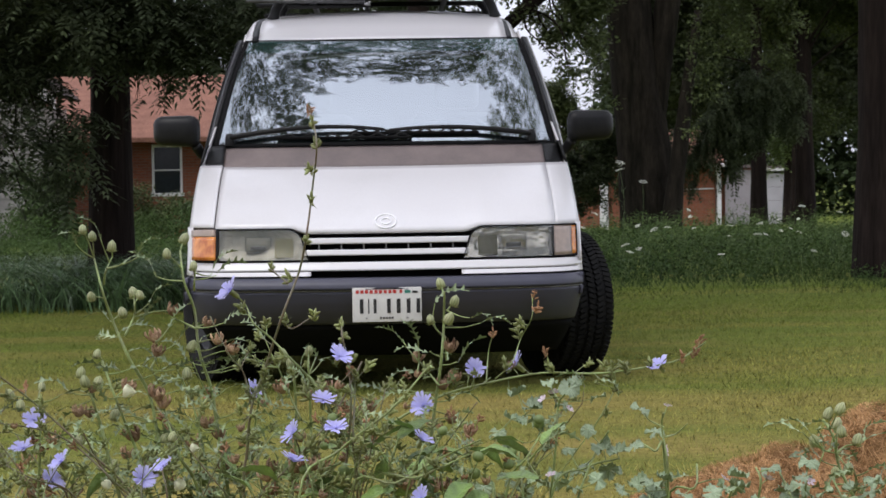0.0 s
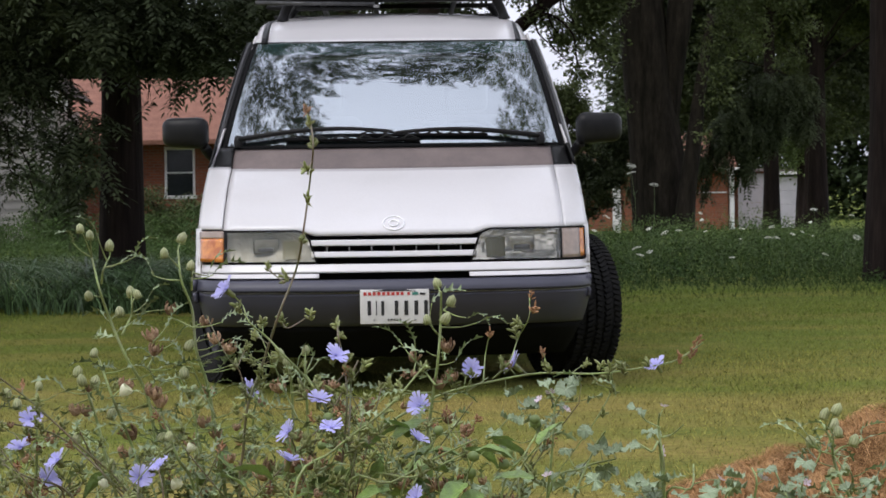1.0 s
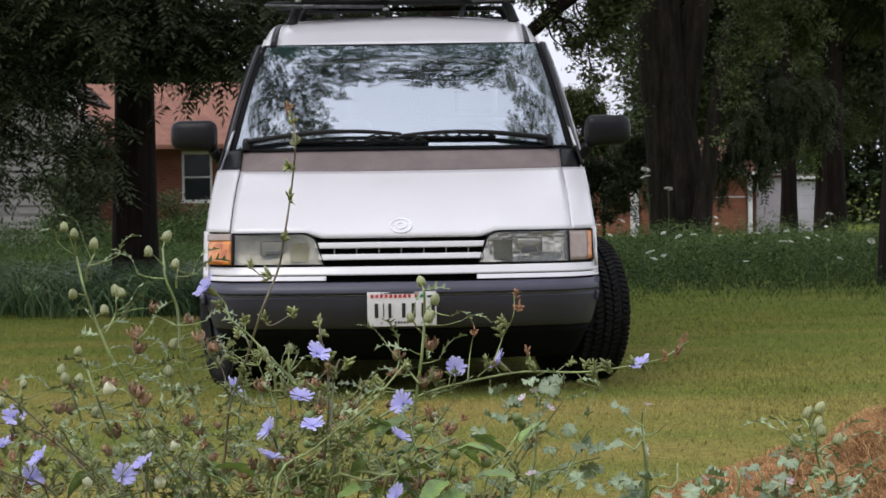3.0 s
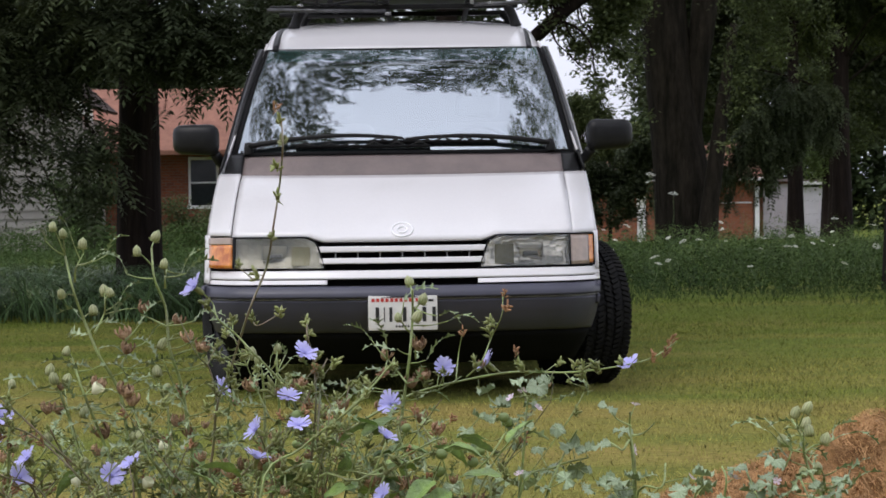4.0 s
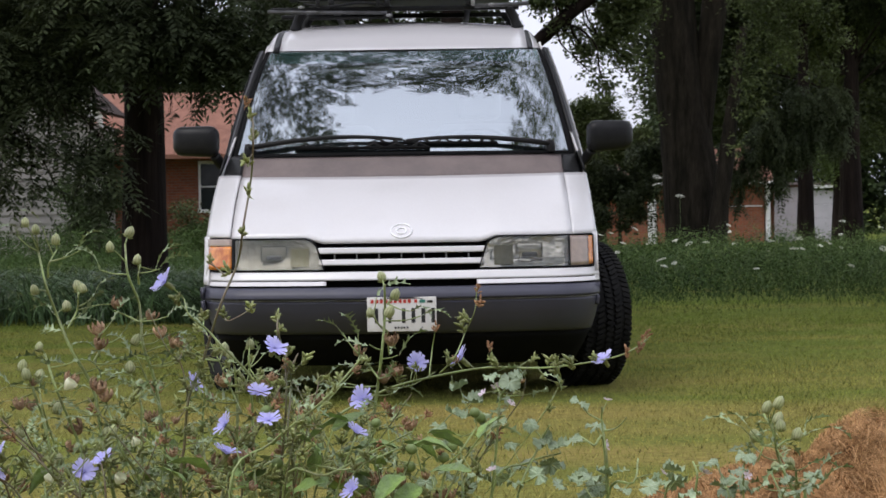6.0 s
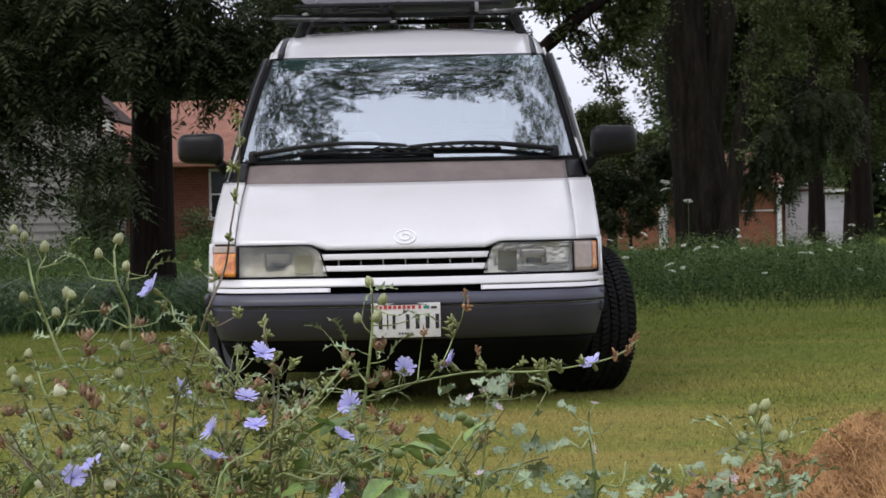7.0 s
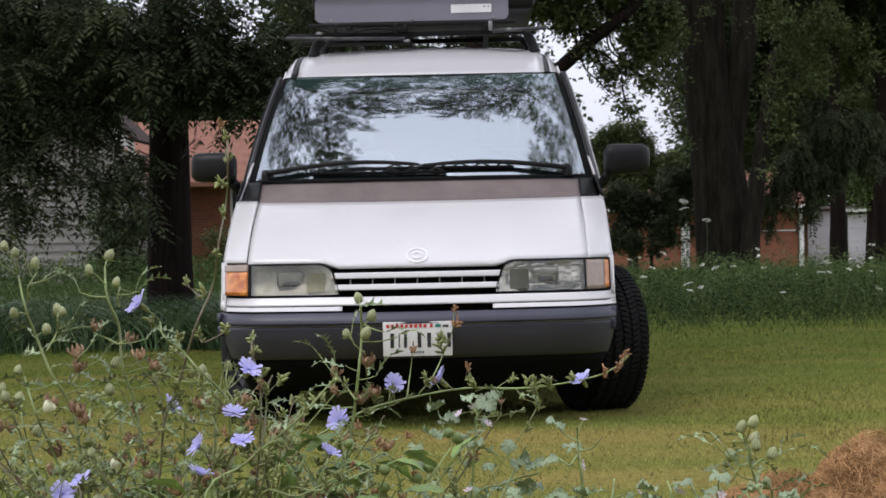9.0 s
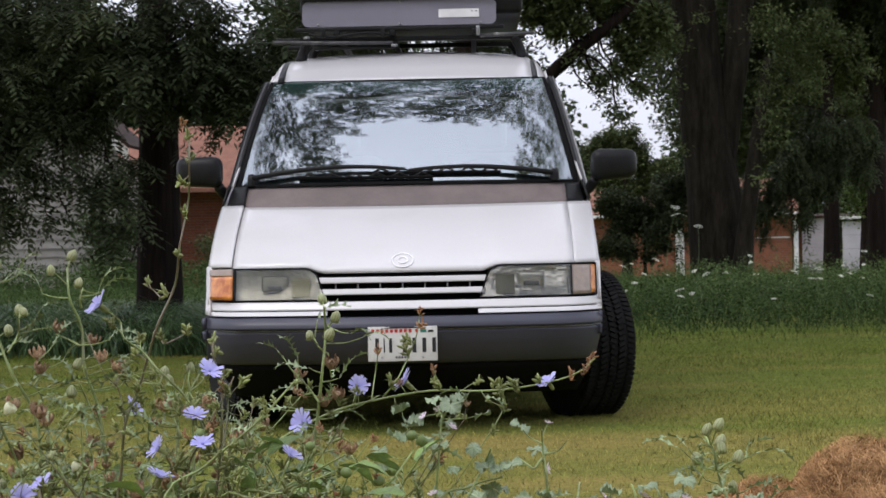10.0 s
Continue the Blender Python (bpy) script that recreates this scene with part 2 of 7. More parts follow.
LEAF_B = surface("maple_leaves", (0.072, 0.094, 0.038), 0.55, (0.106, 0.130, 0.051), 0.7, island=0.5, through_light=0.3, spec=0.14)
LEAF_D = surface("light_green_leaves", (0.150, 0.200, 0.068), 0.55, (0.105, 0.145, 0.052), 0.6, island=0.45, through_light=0.3, spec=0.2)
LEAF_C = surface("shrub_leaves", (0.075, 0.105, 0.042), 0.6, (0.048, 0.075, 0.030), 0.9, island=0.4, through_light=0.2, spec=0.2)
FARLEAF = surface("far_wood_leaves", (0.030, 0.046, 0.020), 0.7, (0.045, 0.060, 0.026), 0.3, island=0.4, through_light=0.2, spec=0.1)
LAWN = surface("lawn_soil_and_thatch", (0.106, 0.136, 0.027), 0.95, (0.230, 0.180, 0.058), 1.1, along_y=(-4.0, 9.0, 0.23, -0.46), stretch=(0.3, 1, 1), detail=9, mix=(0.36, 0.68), grain=0.45, grain_scale=70, bump=0.7, bump_scale=90, spec=0.05)
GRASS = surface("lawn_grass", (0.138, 0.186, 0.031), 0.7, (0.325, 0.262, 0.086), 0.75, grain=0.3, grain_scale=14, along_y=(-4.0, 9.0, 0.23, -0.46), stretch=(0.3, 1, 1), detail=9, mix=(0.35, 0.70), island=0.75, through_light=0.25, spec=0.12)
WEED = surface("rough_grass", (0.034, 0.062, 0.018), 0.7, (0.058, 0.090, 0.026), 0.7, island=0.5, through_light=0.25, spec=0.15)
PALEWEED = surface("pale_weed_leaves", (0.105, 0.145, 0.046), 0.6, (0.055, 0.082, 0.028), 1.2, island=0.6, through_light=0.25, spec=0.15)
TALL = surface("bluegreen_long_grass", (0.110, 0.180, 0.078), 0.4, (0.038, 0.070, 0.028), 1.5, island=0.7, through_light=0.2, spec=0.3)
HEAP = surface("dry_brown_fibre", (0.38, 0.215, 0.095), 0.9, (0.19, 0.098, 0.040), 14, island=0.5, grain=0.3, spec=0.1)
HEAPLIGHT = surface("dry_tan_fibre", (0.50, 0.305, 0.150), 0.85, (0.36, 0.205, 0.094), 5, island=0.5, through_light=0.15, spec=0.2)
BRICK = brickwork("orange_brickwork")
SIDING = surface("grey_siding_boards", (0.31, 0.295, 0.28), 0.6, (0.25, 0.235, 0.225), 2, each=0.08)
TRIMW = surface("white_trim_paint", (0.78, 0.77, 0.77), 0.5, (0.70, 0.69, 0.69), 3)
SHINGLE = surface("brown_shingles", (0.07, 0.05, 0.045), 0.9, (0.05, 0.04, 0.036), 4, grain=0.3, bump=0.4, spec=0.1)
TANROOF = surface("pinkish_tan_shingles", (0.25, 0.125, 0.09), 0.9, (0.19, 0.095, 0.07), 3, grain=0.2, grain_scale=30, bump=0.4, bump_scale=20, spec=0.1)
PANE = surface("dark_house_glass", (0.02, 0.024, 0.028), 0.08, coat=0.3)
DOORG = surface("greyish_garage_panel", (0.37, 0.335, 0.365), 0.6, (0.30, 0.27, 0.29), 2, mix=(0.3, 0.7))
DOORW = surface("white_garage_panel", (0.46, 0.44, 0.48), 0.5, (0.39, 0.37, 0.405), 2)
LACE = surface("white_umbel_florets", (0.75, 0.75, 0.66), 0.7, each=0.1)
STALK = surface("pale_green_stalk", (0.10, 0.15, 0.05), 0.6)


# ---- ground ----
def ground_z(x, y):
    z = -0.0191 * (min(y, 80) - 24) if y > 24 else 0.0
    return z


bm = bmesh.new()
xs = [-900, -300, -100, -50, -30, -20] + steps(-14, 16, 40) + [22, 32, 50, 100, 300, 900]
ys = [-900, -200, -60, -30, -18, -13] + steps(-10, 24, 46) + steps(26, 60, 17) + [70, 80, 100, 200, 500, 1500]
sheet(bm, lambda x, y: (x, y, ground_z(x, y) + (0.012 * noise.noise((x * 0.8, y * 0.8, 0)) if -9 < y < 24 and abs(x) < 13 else 0)), xs, ys)
ground = tagged(part("ground", bm, LAWN), "mown lawn ground with dry patches", "lawn", kind="structure")


def blades(name, n, x0, x1, y0, y1, tall, wide, lean, material, parent=None, seed=1, segs=1, power=1.0, clump=0.0, keep=None, grow=None):
    """Many grass blades as one mesh."""
    g = np.random.default_rng(seed)
    x = g.uniform(x0, x1, n)
    y = y0 + (y1 - y0) * g.uniform(0, 1, n) ** power
    if keep is not None:
        ok = keep(x, y, g.uniform(0, 1, n))
        x, y = x[ok], y[ok]
        n = len(x)
    if clump:
        cx, cy = g.uniform(x0, x1, n // 40 + 1), g.uniform(y0, y1, n // 40 + 1)
        i = g.integers(0, len(cx), n)
        x, y = cx[i] + g.normal(0, clump, n), cy[i] + g.normal(0, clump, n)
    z = np.where(y > 24, -0.0191 * (y - 24), 0.0) - 0.012
    h = tall * g.uniform(0.45, 1.25, n)
    if grow:
        h *= 0.22 + 0.78 * np.clip((y - grow[0]) / (grow[1] - grow[0]), 0, 1)
    a = g.uniform(0, 2 * np.pi, n)
    k = lean * h * g.uniform(0.2, 1.2, n)
    s = g.uniform(0, 2 * np.pi, n)
    w = wide * g.uniform(0.6, 1.3, n) / 2
    dx, dy = np.cos(a) * k, np.sin(a) * k
    wx, wy = np.cos(s) * w, np.sin(s) * w
    if segs == 1:
        v = np.stack([np.stack([x - wx, y - wy, z], 1), np.stack([x + wx, y + wy, z], 1), np.stack([x + dx, y + dy, z + h], 1)], 1).reshape(-1, 3)
        f = np.arange(3 * n).reshape(-1, 3)
        return raw(name, v, f, material, parent)
    rows = []
    for j in range(segs + 1):
        t = j / segs
        wid = 1 - t ** 2 * 0.96
        c = np.stack([x + dx * t ** 2 * 1.6, y + dy * t ** 2 * 1.6, z + h * (t - 0.42 * t ** 3)], 1)
        o = np.stack([wx * wid, wy * wid, 0 * wx], 1)
        rows += [c - o, c + o]
    v = np.stack(rows, 1).reshape(-1, 3)
    m = 2 * (segs + 1)
    base = (np.arange(n) * m)[:, None]
    f = np.concatenate([base + np.array([2 * j, 2 * j + 1, 2 * j + 3, 2 * j + 2]) for j in range(segs)], 0)
    return raw(name, v, f, material, parent)


tagged(blades("lawn_grass", 380000, -4.2, 5.2, -3.6, 8.6, 0.029, 0.0046, 1.15, GRASS, seed=3), "short mown grass, green with straw patches", "grass", kind="stuff")
tagged(blades("rough_grass", 75000, -8.5, 10.5, 5.9, 27, 0.20, 0.009, 0.8, WEED, seed=4, power=1.3, grow=(6.4, 12.5),
              keep=lambda x, y, r: r < np.clip((y - 6.0 + 0.4 * np.sin(x * 1.7)) / 2.8, 0, 1) * np.where(x < -0.5, np.where(y > 12, 0.9, 0.15), 1.0)), "unmown dark green grass behind the lawn", "grass", kind="stuff")
tagged(blades("long_grass", 4200, -4.8, -0.5, 6.3, 7.9, 0.60, 0.012, 1.15, TALL, seed=5, segs=5, clump=0.13), "clump of long arching blue-green grass blades", "grass", kind="stuff")


# ---- the van ----
def bow(x):
    """How far the nose sweeps back towards its corners."""
    return 0.1 * (x / 0.75) ** 2 + 4.1 * max(0.0, abs(x) - 0.72) ** 2


def nose(x, z, out=0.0):
    """The front skin below the bonnet."""
    keys = [(0.18, 0.23), (0.25, 0.140), (0.30, 0.092), (0.335, 0.052), (0.37, 0.024), (0.41, 0.002), (0.44, -0.008), (0.465, -0.012), (0.495, -0.006), (0.525, 0.024), (0.545, 0.045), (0.59, 0.075), (0.64, 0.095), (0.745, 0.125)]
    for (za, ya), (zb, yb) in zip(keys, keys[1:]):
        if z <= zb or (zb, yb) == keys[-1]:
            y = ya + (yb - ya) * (z - za) / (zb - za)
            break
    return Vector((x, y + bow(x) - out, z))


def bonnet_low(x):
    k = min(1.0, max(0.0, (abs(x) - 0.355) / 0.07))
    return 0.724 + 0.021 * k * k * (3 - 2 * k)


def bonnet(x, s, out=0.0):
    z0 = bonnet_low(x)
    crown = -0.008 * (1 - (x / 0.8) ** 2) * s
    return Vector((x, 0.125 + 0.555 * s ** 1.12 + bow(x), z0 + (1.029 - z0) * s + crown + 0.018 * math.sin(math.pi * s) + out))


def screen(u, s, out=0.0):
    """The windscreen: u from side to side, s from its foot to its head."""
    half = 0.842 + (0.712 - 0.842) * s
    sweep = (0.26 + (0.10 - 0.26) * s) * (0.34 * u * u + 0.42 * u ** 4 + 0.24 * u ** 12)
    belly = 0.036 * 4 * s * (1 - s) + out
    return Vector((half * u, 0.805 + 0.70 * s + sweep - 0.61 * belly, 1.125 + 0.557 * s + 0.79 * belly + 0.006 * u * u * s))


def roof_z(x, y):
    keys = [(1.5, 1.68), (1.75, 1.785), (2.0, 1.857), (2.3, 1.897), (2.8, 1.922), (3.6, 1.92), (4.5, 1.86), (4.66, 1.80)]
    z = keys[-1][1]
    for (ya, za), (yb, zb) in zip(keys, keys[1:]):
        if y <= yb:
            z = za + (zb - za) * (y - ya) / (yb - ya)
            break
    drop = min(1.0, (y - 1.45) / 0.6)
    return z - drop * (0.028 * (x / 0.6) ** 2 + 1.5 * max(0.0, abs(x) - 0.6) ** 2)


def loft_band(name, material, parent, za, zb, x0, x1, out=0.0, deep=0.03, n=28, rows=4, label="", taper=0.0):
    """A strip of the nose between two heights, with a closed back."""
    bm = bmesh.new()
    xs, zs = steps(x0, x1, n), steps(za, zb, rows)
    tuck = lambda x, z: x * (1 - taper * max(0.0, (0.462 - z) / 0.277) ** 1.6)
    front = sheet(bm, lambda x, z: nose(tuck(x, z), z, out), xs, zs)
    back = sheet(bm, lambda x, z: nose(tuck(x, z), z, out) + Vector((0, deep, 0)), xs, zs)
    for a, b in ((front[0], back[0]), (front[-1], back[-1])):
        for i in range(n):
            bm.faces.new((a[i], b[i], b[i + 1], a[i + 1]))
    for i in (0, -1):
        for a, b, c, d in zip(front, front[1:], back, back[1:]):
            bm.faces.new((a[i], b[i], d[i], c[i]))
    bmesh.ops.recalc_face_normals(bm, faces=bm.faces)
    return part(name, bm, material, parent, label)


def thick(ob, t=0.006, offset=-1.0):
    mo = ob.modifiers.new("thickness", "SOLIDIFY")
    mo.thickness, mo.offset = t, offset
    return ob


def wheel(van, x, y, steer):
    """A wide all-terrain tyre on a steel rim."""
    r, w = 0.348, 0.25
    hub = new("wheel")
    hub.parent = van
    hub.matrix_basis = pose(x, y, r - 0.006, 0, 0, steer) @ pose(0, 0, 0, 0, 90, 0)
    h = w / 2
    bm = bmesh.new()
    lathe(bm, [(0.20, -h * 0.86), (0.225, -h * 0.98), (0.275, -h * 1.04), (0.315, -h), (0.334, -h * 0.86), (0.338, -h * 0.5), (0.339, 0), (0.338, h * 0.5),
               (0.334, h * 0.86), (0.315, h), (0.275, h * 1.04), (0.225, h * 0.98), (0.20, h * 0.86)], 64)
    tyre = part("tyre", bm, RUBBER, hub)
    bm = bmesh.new()
    rnd = random.Random(5)
    for row, (off, ww) in enumerate(((-0.098, 0.042), (-0.046, 0.040), (0.0, 0.036), (0.046, 0.040), (0.098, 0.042))):
        n = 84
        for k in range(n):
            a = 360 * (k + (row % 2) * 0.5) / n
            turn = rnd.uniform(18, 30) * (1 if row % 2 else -1)
            lift = 0.344 if abs(off) < 0.09 else 0.339
            box(bm, -0.008, 0.008, -ww / 2 * 0.88, ww / 2 * 0.88, -0.0085, 0.0085, 0,
                pose(0, 0, 0, 0, 0, a) @ pose(lift, 0, off, 0, 0, 0) @ pose(0, 0, 0, 90 + turn, (12 if off > 0.09 else -12 if off < -0.09 else 0), 0))
        if row in (0, 4):
            for k in range(n):
                a = 360 * (k + 0.5) / n
                box(bm, -0.016, 0.016, -0.008, 0.008, -0.006, 0.006, 0, pose(0, 0, 0, 0, 0, a) @ pose(0.314, 0, off * 1.19, 0, 0, 0))
    part("tread", bm, RUBBER, tyre, smooth=False)
    bm = bmesh.new()
    lathe(bm, [(0.02, -0.05), (0.08, -0.055), (0.12, -0.03), (0.17, -0.04), (0.185, -0.09), (0.205, -0.1), (0.205, 0.1), (0.19, 0.105), (0.175, 0.06), (0.13, 0.03), (0.09, 0.055), (0.02, 0.06)], 40)
    part("rim", bm, SATIN, hub)
    return hub


van = thing("van", "white minivan with grey bumper, parked on the lawn with wheels turned", "van", (0, 0, 0))

van.matrix_basis = pose(0.003, 0, 0, 0, 0, 0.55)
# bonnet
bm = bmesh.new()
sheet(bm, lambda x, s: bonnet(x, s), steps(-0.7725, 0.7725, 48), steps(0, 1, 16))
hood = thick(part("bonnet", bm, WHITE, van, "smooth white bonnet with a silver emblem"), 0.012)
# fenders from the bonnet's seam round to the flank
for sgn in (-1, 1):
    bm = bmesh.new()
    sheet(bm, lambda x, s: bonnet(sgn * x, s) if s >= 0 else nose(sgn * x, 0.745 + s), steps(0.775, 0.893, 9), steps(0, 1, 16))
    thick(part("fender", bm, WHITE, van), 0.01)
    bm = bmesh.new()
    sheet(bm, lambda x, z: nose(sgn * x, z, 0.004), steps(0.876, 0.899, 4), steps(0.532, 0.75, 8))
    thick(part("lamp_surround", bm, WHITE, van), 0.012)

# flanks with the wheel openings cut out
for sgn in (-1, 1):
    bm = bmesh.new()
    ys, zs = steps(0.36, 4.62, 71), [0.24, 0.30, 0.36, 0.42, 0.48, 0.53, 0.58, 0.63, 0.68, 0.74, 0.85, 0.95, 1.04, 1.10, 1.2, 1.35, 1.5, 1.62, 1.70, 1.74]

    def flank(y, z):
        x = 0.896 - 0.05 * max(0.0, (0.5 - z) / 0.3) ** 2 - 0.006 * max(0.0, (z - 0.8) / 0.24) ** 2 * (z < 1.04)
        if z >= 1.04:
            x = 0.890 - 0.236 * (z - 1.04)
        tail = max(0.0, y - 4.2)
        keys = [(0.0, 0.45), (0.531, 0.45), (0.5801, 0.30), (0.745, 0.38), (1.04, 0.95), (1.75, 1.83)]
        for (za, ya), (zb, yb) in zip(keys, keys[1:]):
            if za <= z <= zb:
                start = ya + (yb - ya) * (z - za) / (zb - za)
        yy = start + (y - 0.36) / (4.62 - 0.36) * (4.62 - start)
        return Vector((sgn * (x - 0.25 * tail ** 2), yy, z))

    sheet(bm, flank, ys, zs)
    out = [f for f in bm.faces if any(((f.calc_center_median().y - cy) ** 2 + (f.calc_center_median().z - 0.36) ** 2) ** 0.5 < 0.43 for cy in (0.86, 3.72))
           and f.calc_center_median().z < 0.8]
    bmesh.ops.delete(bm, geom=out, context="FACES")
    thick(part("flank", bm, WHITE, van), 0.01, 1.0 if sgn < 0 else -1.0)
    # arch linings, near-black so the openings' shade is in their colour
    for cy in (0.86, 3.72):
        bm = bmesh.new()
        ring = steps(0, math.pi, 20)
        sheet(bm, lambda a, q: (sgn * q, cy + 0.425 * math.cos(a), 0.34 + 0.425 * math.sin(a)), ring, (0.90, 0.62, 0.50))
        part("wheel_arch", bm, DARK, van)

# lower nose: white strips, and a black sheet that paints shade into the slots
for sgn in (-1, 1):
    a, b = sorted((sgn * 0.335, sgn * 0.898))
    loft_band("lower_strip", WHITE, van, 0.530, 0.549, a, b, 0.006)
loft_band("nose_strip", WHITE, van, 0.553, 0.590, -0.898, 0.898, 0.008)
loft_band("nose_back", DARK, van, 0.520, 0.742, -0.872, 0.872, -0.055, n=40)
loft_band("grille_bar", WHITE, van, 0.671, 0.697, -0.385, 0.385, 0.004, 0.05)
loft_band("grille_bar", WHITE, van, 0.620, 0.645, -0.37, 0.37, 0.008, 0.05)
for k in range(7):
    x = -0.30 + 0.1 * k
    bm = bmesh.new()
    y = nose(x, 0.66).y
    box(bm, x - 0.003, x + 0.003, y + 0.012, y + 0.03, 0.644, 0.672)
    part("grille_fin", bm, STEEL, van)

# bumper
bump = loft_band("bumper", BUMPER, van, 0.472, 0.522, -0.893, 0.893, 0.022, 0.06, n=40, rows=6, label="dark grey plastic bumper")
loft_band("bumper_groove", STEEL, bump, 0.4635, 0.4685, -0.888, 0.888, 0.008, 0.03, n=40, rows=1)
loft_band("bumper_face", BUMPER, bump, 0.312, 0.462, -0.888, 0.888, 0.006, 0.05, n=40, rows=12, taper=0.10)
# near-black colour paints in the shade where the bumper curves under
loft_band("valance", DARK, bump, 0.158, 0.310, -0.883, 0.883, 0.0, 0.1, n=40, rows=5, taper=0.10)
for sgn in (-1, 1):
    bm = bmesh.new()
    sheet(bm, lambda y, z: (sgn * 0.893 * (1 - 0.10 * max(0.0, (0.462 - z) / 0.277) ** 1.6), y, z), steps(0.22, 0.44, 4), steps(0.42, 0.4635, 3))
    sheet(bm, lambda y, z: (sgn * 0.896, y, z), steps(0.24, 0.44, 4), (0.472, 0.50, 0.522))
    thick(part("bumper_end", bm, BUMPER, bump), 0.02)

# number plate: bars stand for its writing
plate_y = -0.028
bm = bmesh.new()
box(bm, -0.1525, 0.1525, plate_y - 0.003, plate_y + 0.012, 0.328, 0.480, 0.0025)
plate = part("number_plate", bm, PLATE, van, "white plate with black bars and a red band")
ink = [(RED, -0.137 + 0.0205 * k, -0.1235 + 0.0205 * k, 0.454, 0.469) for k in range(9)] + [(RED, 0.056, 0.068, 0.454, 0.469), (GREEN, 0.078, 0.104, 0.454, 0.467), (INK, 0.112, 0.136, 0.454, 0.464)]
ink += [(INK, -0.032 + 0.013 * k, -0.024 + 0.013 * k, 0.341, 0.350) for k in range(5)]
x = -0.128
for w in (0.032, 0.010, 0.026, 0, 0.032, 0.034, 0.034, 0.032):
    if w:
        ink.append((INK, x + 0.25 * w, x + 0.75 * w, 0.366, 0.430))
    x += w + 0.010 if w else 0.022
for ma, xa, xb, za, zb in ink:
    bm = bmesh.new()
    box(bm, xa, xb, plate_y - 0.0048, plate_y - 0.0028, za, zb)
    part("bar", bm, ma, plate, smooth=False)
for xa, za in ((-0.09, 0.345), (0.09, 0.345), (-0.09, 0.472), (0.09, 0.472)):
    bm = bmesh.new()
    lathe(bm, [(0.0, 0.003), (0.004, 0.002), (0.005, 0.0)], 10, pose(xa, plate_y - 0.003, za, 90, 0, 0))
    part("plate_screw", bm, STEEL, plate)

# lamps
for sgn in (-1, 1):
    lamp = new("headlamp")
    lamp.parent = van
    tagged(lamp, "hazy headlamp with an amber indicator" if sgn < 0 else "clear headlamp with a pale indicator")

    def inner(z):
        k = (z - 0.597) / (0.742 - 0.597)
        return 0.348 + 0.05 * k + 0.045 * max(0.0, k - 0.75) ** 2 * 16

    def lens(u, v, x1, out):
        z = 0.600 + 0.137 * v
        xa = inner(z)
        return nose(sgn * (xa + (x1 - xa) * u), z, out)

    bm = bmesh.new()
    sheet(bm, lambda u, v: lens(u, v, 0.755, 0.010), steps(0, 1, 22), steps(0, 1, 8))
    part("lens", bm, LENS, lamp)
    bm = bmesh.new()
    # reflector bowl: two sunk dishes
    def bowl(u, v):
        p = lens(u, v, 0.755, 0.0)
        d = 0.0
        for cu, ru in ((0.55, 0.5),):
            q = ((u - cu) / ru) ** 2 + ((v - 0.5) / 0.62) ** 2
            d = max(d, 0.022 * max(0.0, 1 - q))
        a, b = int(u * 11.99), int(v * 4.99)
        facet = noise.noise((a * 3.7, b * 5.3, 1)) * (u * 12 - a - 0.5) + noise.noise((a * 2.9, b * 7.1, 4)) * (v * 5 - b - 0.5)
        return p + Vector((0, 0.014 + d + (0.004 if sgn < 0 else 0.014) * facet + 0.0008 * abs(math.sin(u * 34)), 0))
    sheet(bm, bowl, steps(0, 1, 96), steps(0, 1, 40))
    part("reflector", bm, HAZED if sgn < 0 else SILVERED, lamp)
    for cx in (0.575,):
        bm = bmesh.new()
        box(bm, -0.060, 0.060, -0.004, 0.004, -0.034, 0.040, 0.012, pose(sgn * cx, nose(cx, 0.665).y + 0.024, 0.668))
        part("bulb_housing", bm, SILVERED if sgn > 0 else HAZED, lamp)
        bm = bmesh.new()
        box(bm, -0.034, 0.034, -0.008, 0.008, -0.010, 0.010, 0.004, pose(sgn * cx, nose(cx, 0.655).y + 0.018, 0.655))
        part("bulb_shield", bm, HOUSING, lamp)
    bm = bmesh.new()
    sheet(bm, lambda u, v: nose(sgn * (0.415 + u * 0.085), 0.612 + 0.085 * v, -0.010 - 0.006 * math.sin(math.pi * v)), steps(0, 1, 8), steps(0, 1, 6))
    part("inner_reflector", bm, YELLOWED, lamp)
    for ma, xa, xb, za, zb in (((AMBER, 0.762, 0.868, 0.600, 0.704), (PALE, 0.762, 0.872, 0.706, 0.737)) if sgn < 0 else
                               ((PALE, 0.762, 0.850, 0.600, 0.737), (AMBER, 0.851, 0.872, 0.606, 0.733))):
        bm = bmesh.new()
        sheet(bm, lambda x, z: nose(sgn * x, z, 0.006), steps(xa, xb, 8), steps(za, zb, 6))
        thick(part("indicator", bm, ma, lamp), 0.02)
    bm = bmesh.new()
    sheet(bm, lambda x, z: nose(sgn * x, z, 0.011), steps(0.756, 0.761, 1), steps(0.600, 0.737, 6))
    thick(part("divider", bm, BLACK, lamp), 0.01)
    bm = bmesh.new()
    edge = [nose(sgn * x, 0.598, 0.004) for x in steps(0.348, 0.872, 20)] + [nose(sgn * 0.874, z, 0.004) for z in steps(0.60, 0.738, 5)]
    edge += [nose(sgn * x, 0.7385, 0.004) for x in steps(0.870, 0.44, 16)] + [nose(sgn * (inner(z) - 0.004), z, 0.004) for z in steps(0.737, 0.600, 8)]
    tube(bm, edge, 0.0045, 6)
    part("gasket", bm, DARK, lamp)

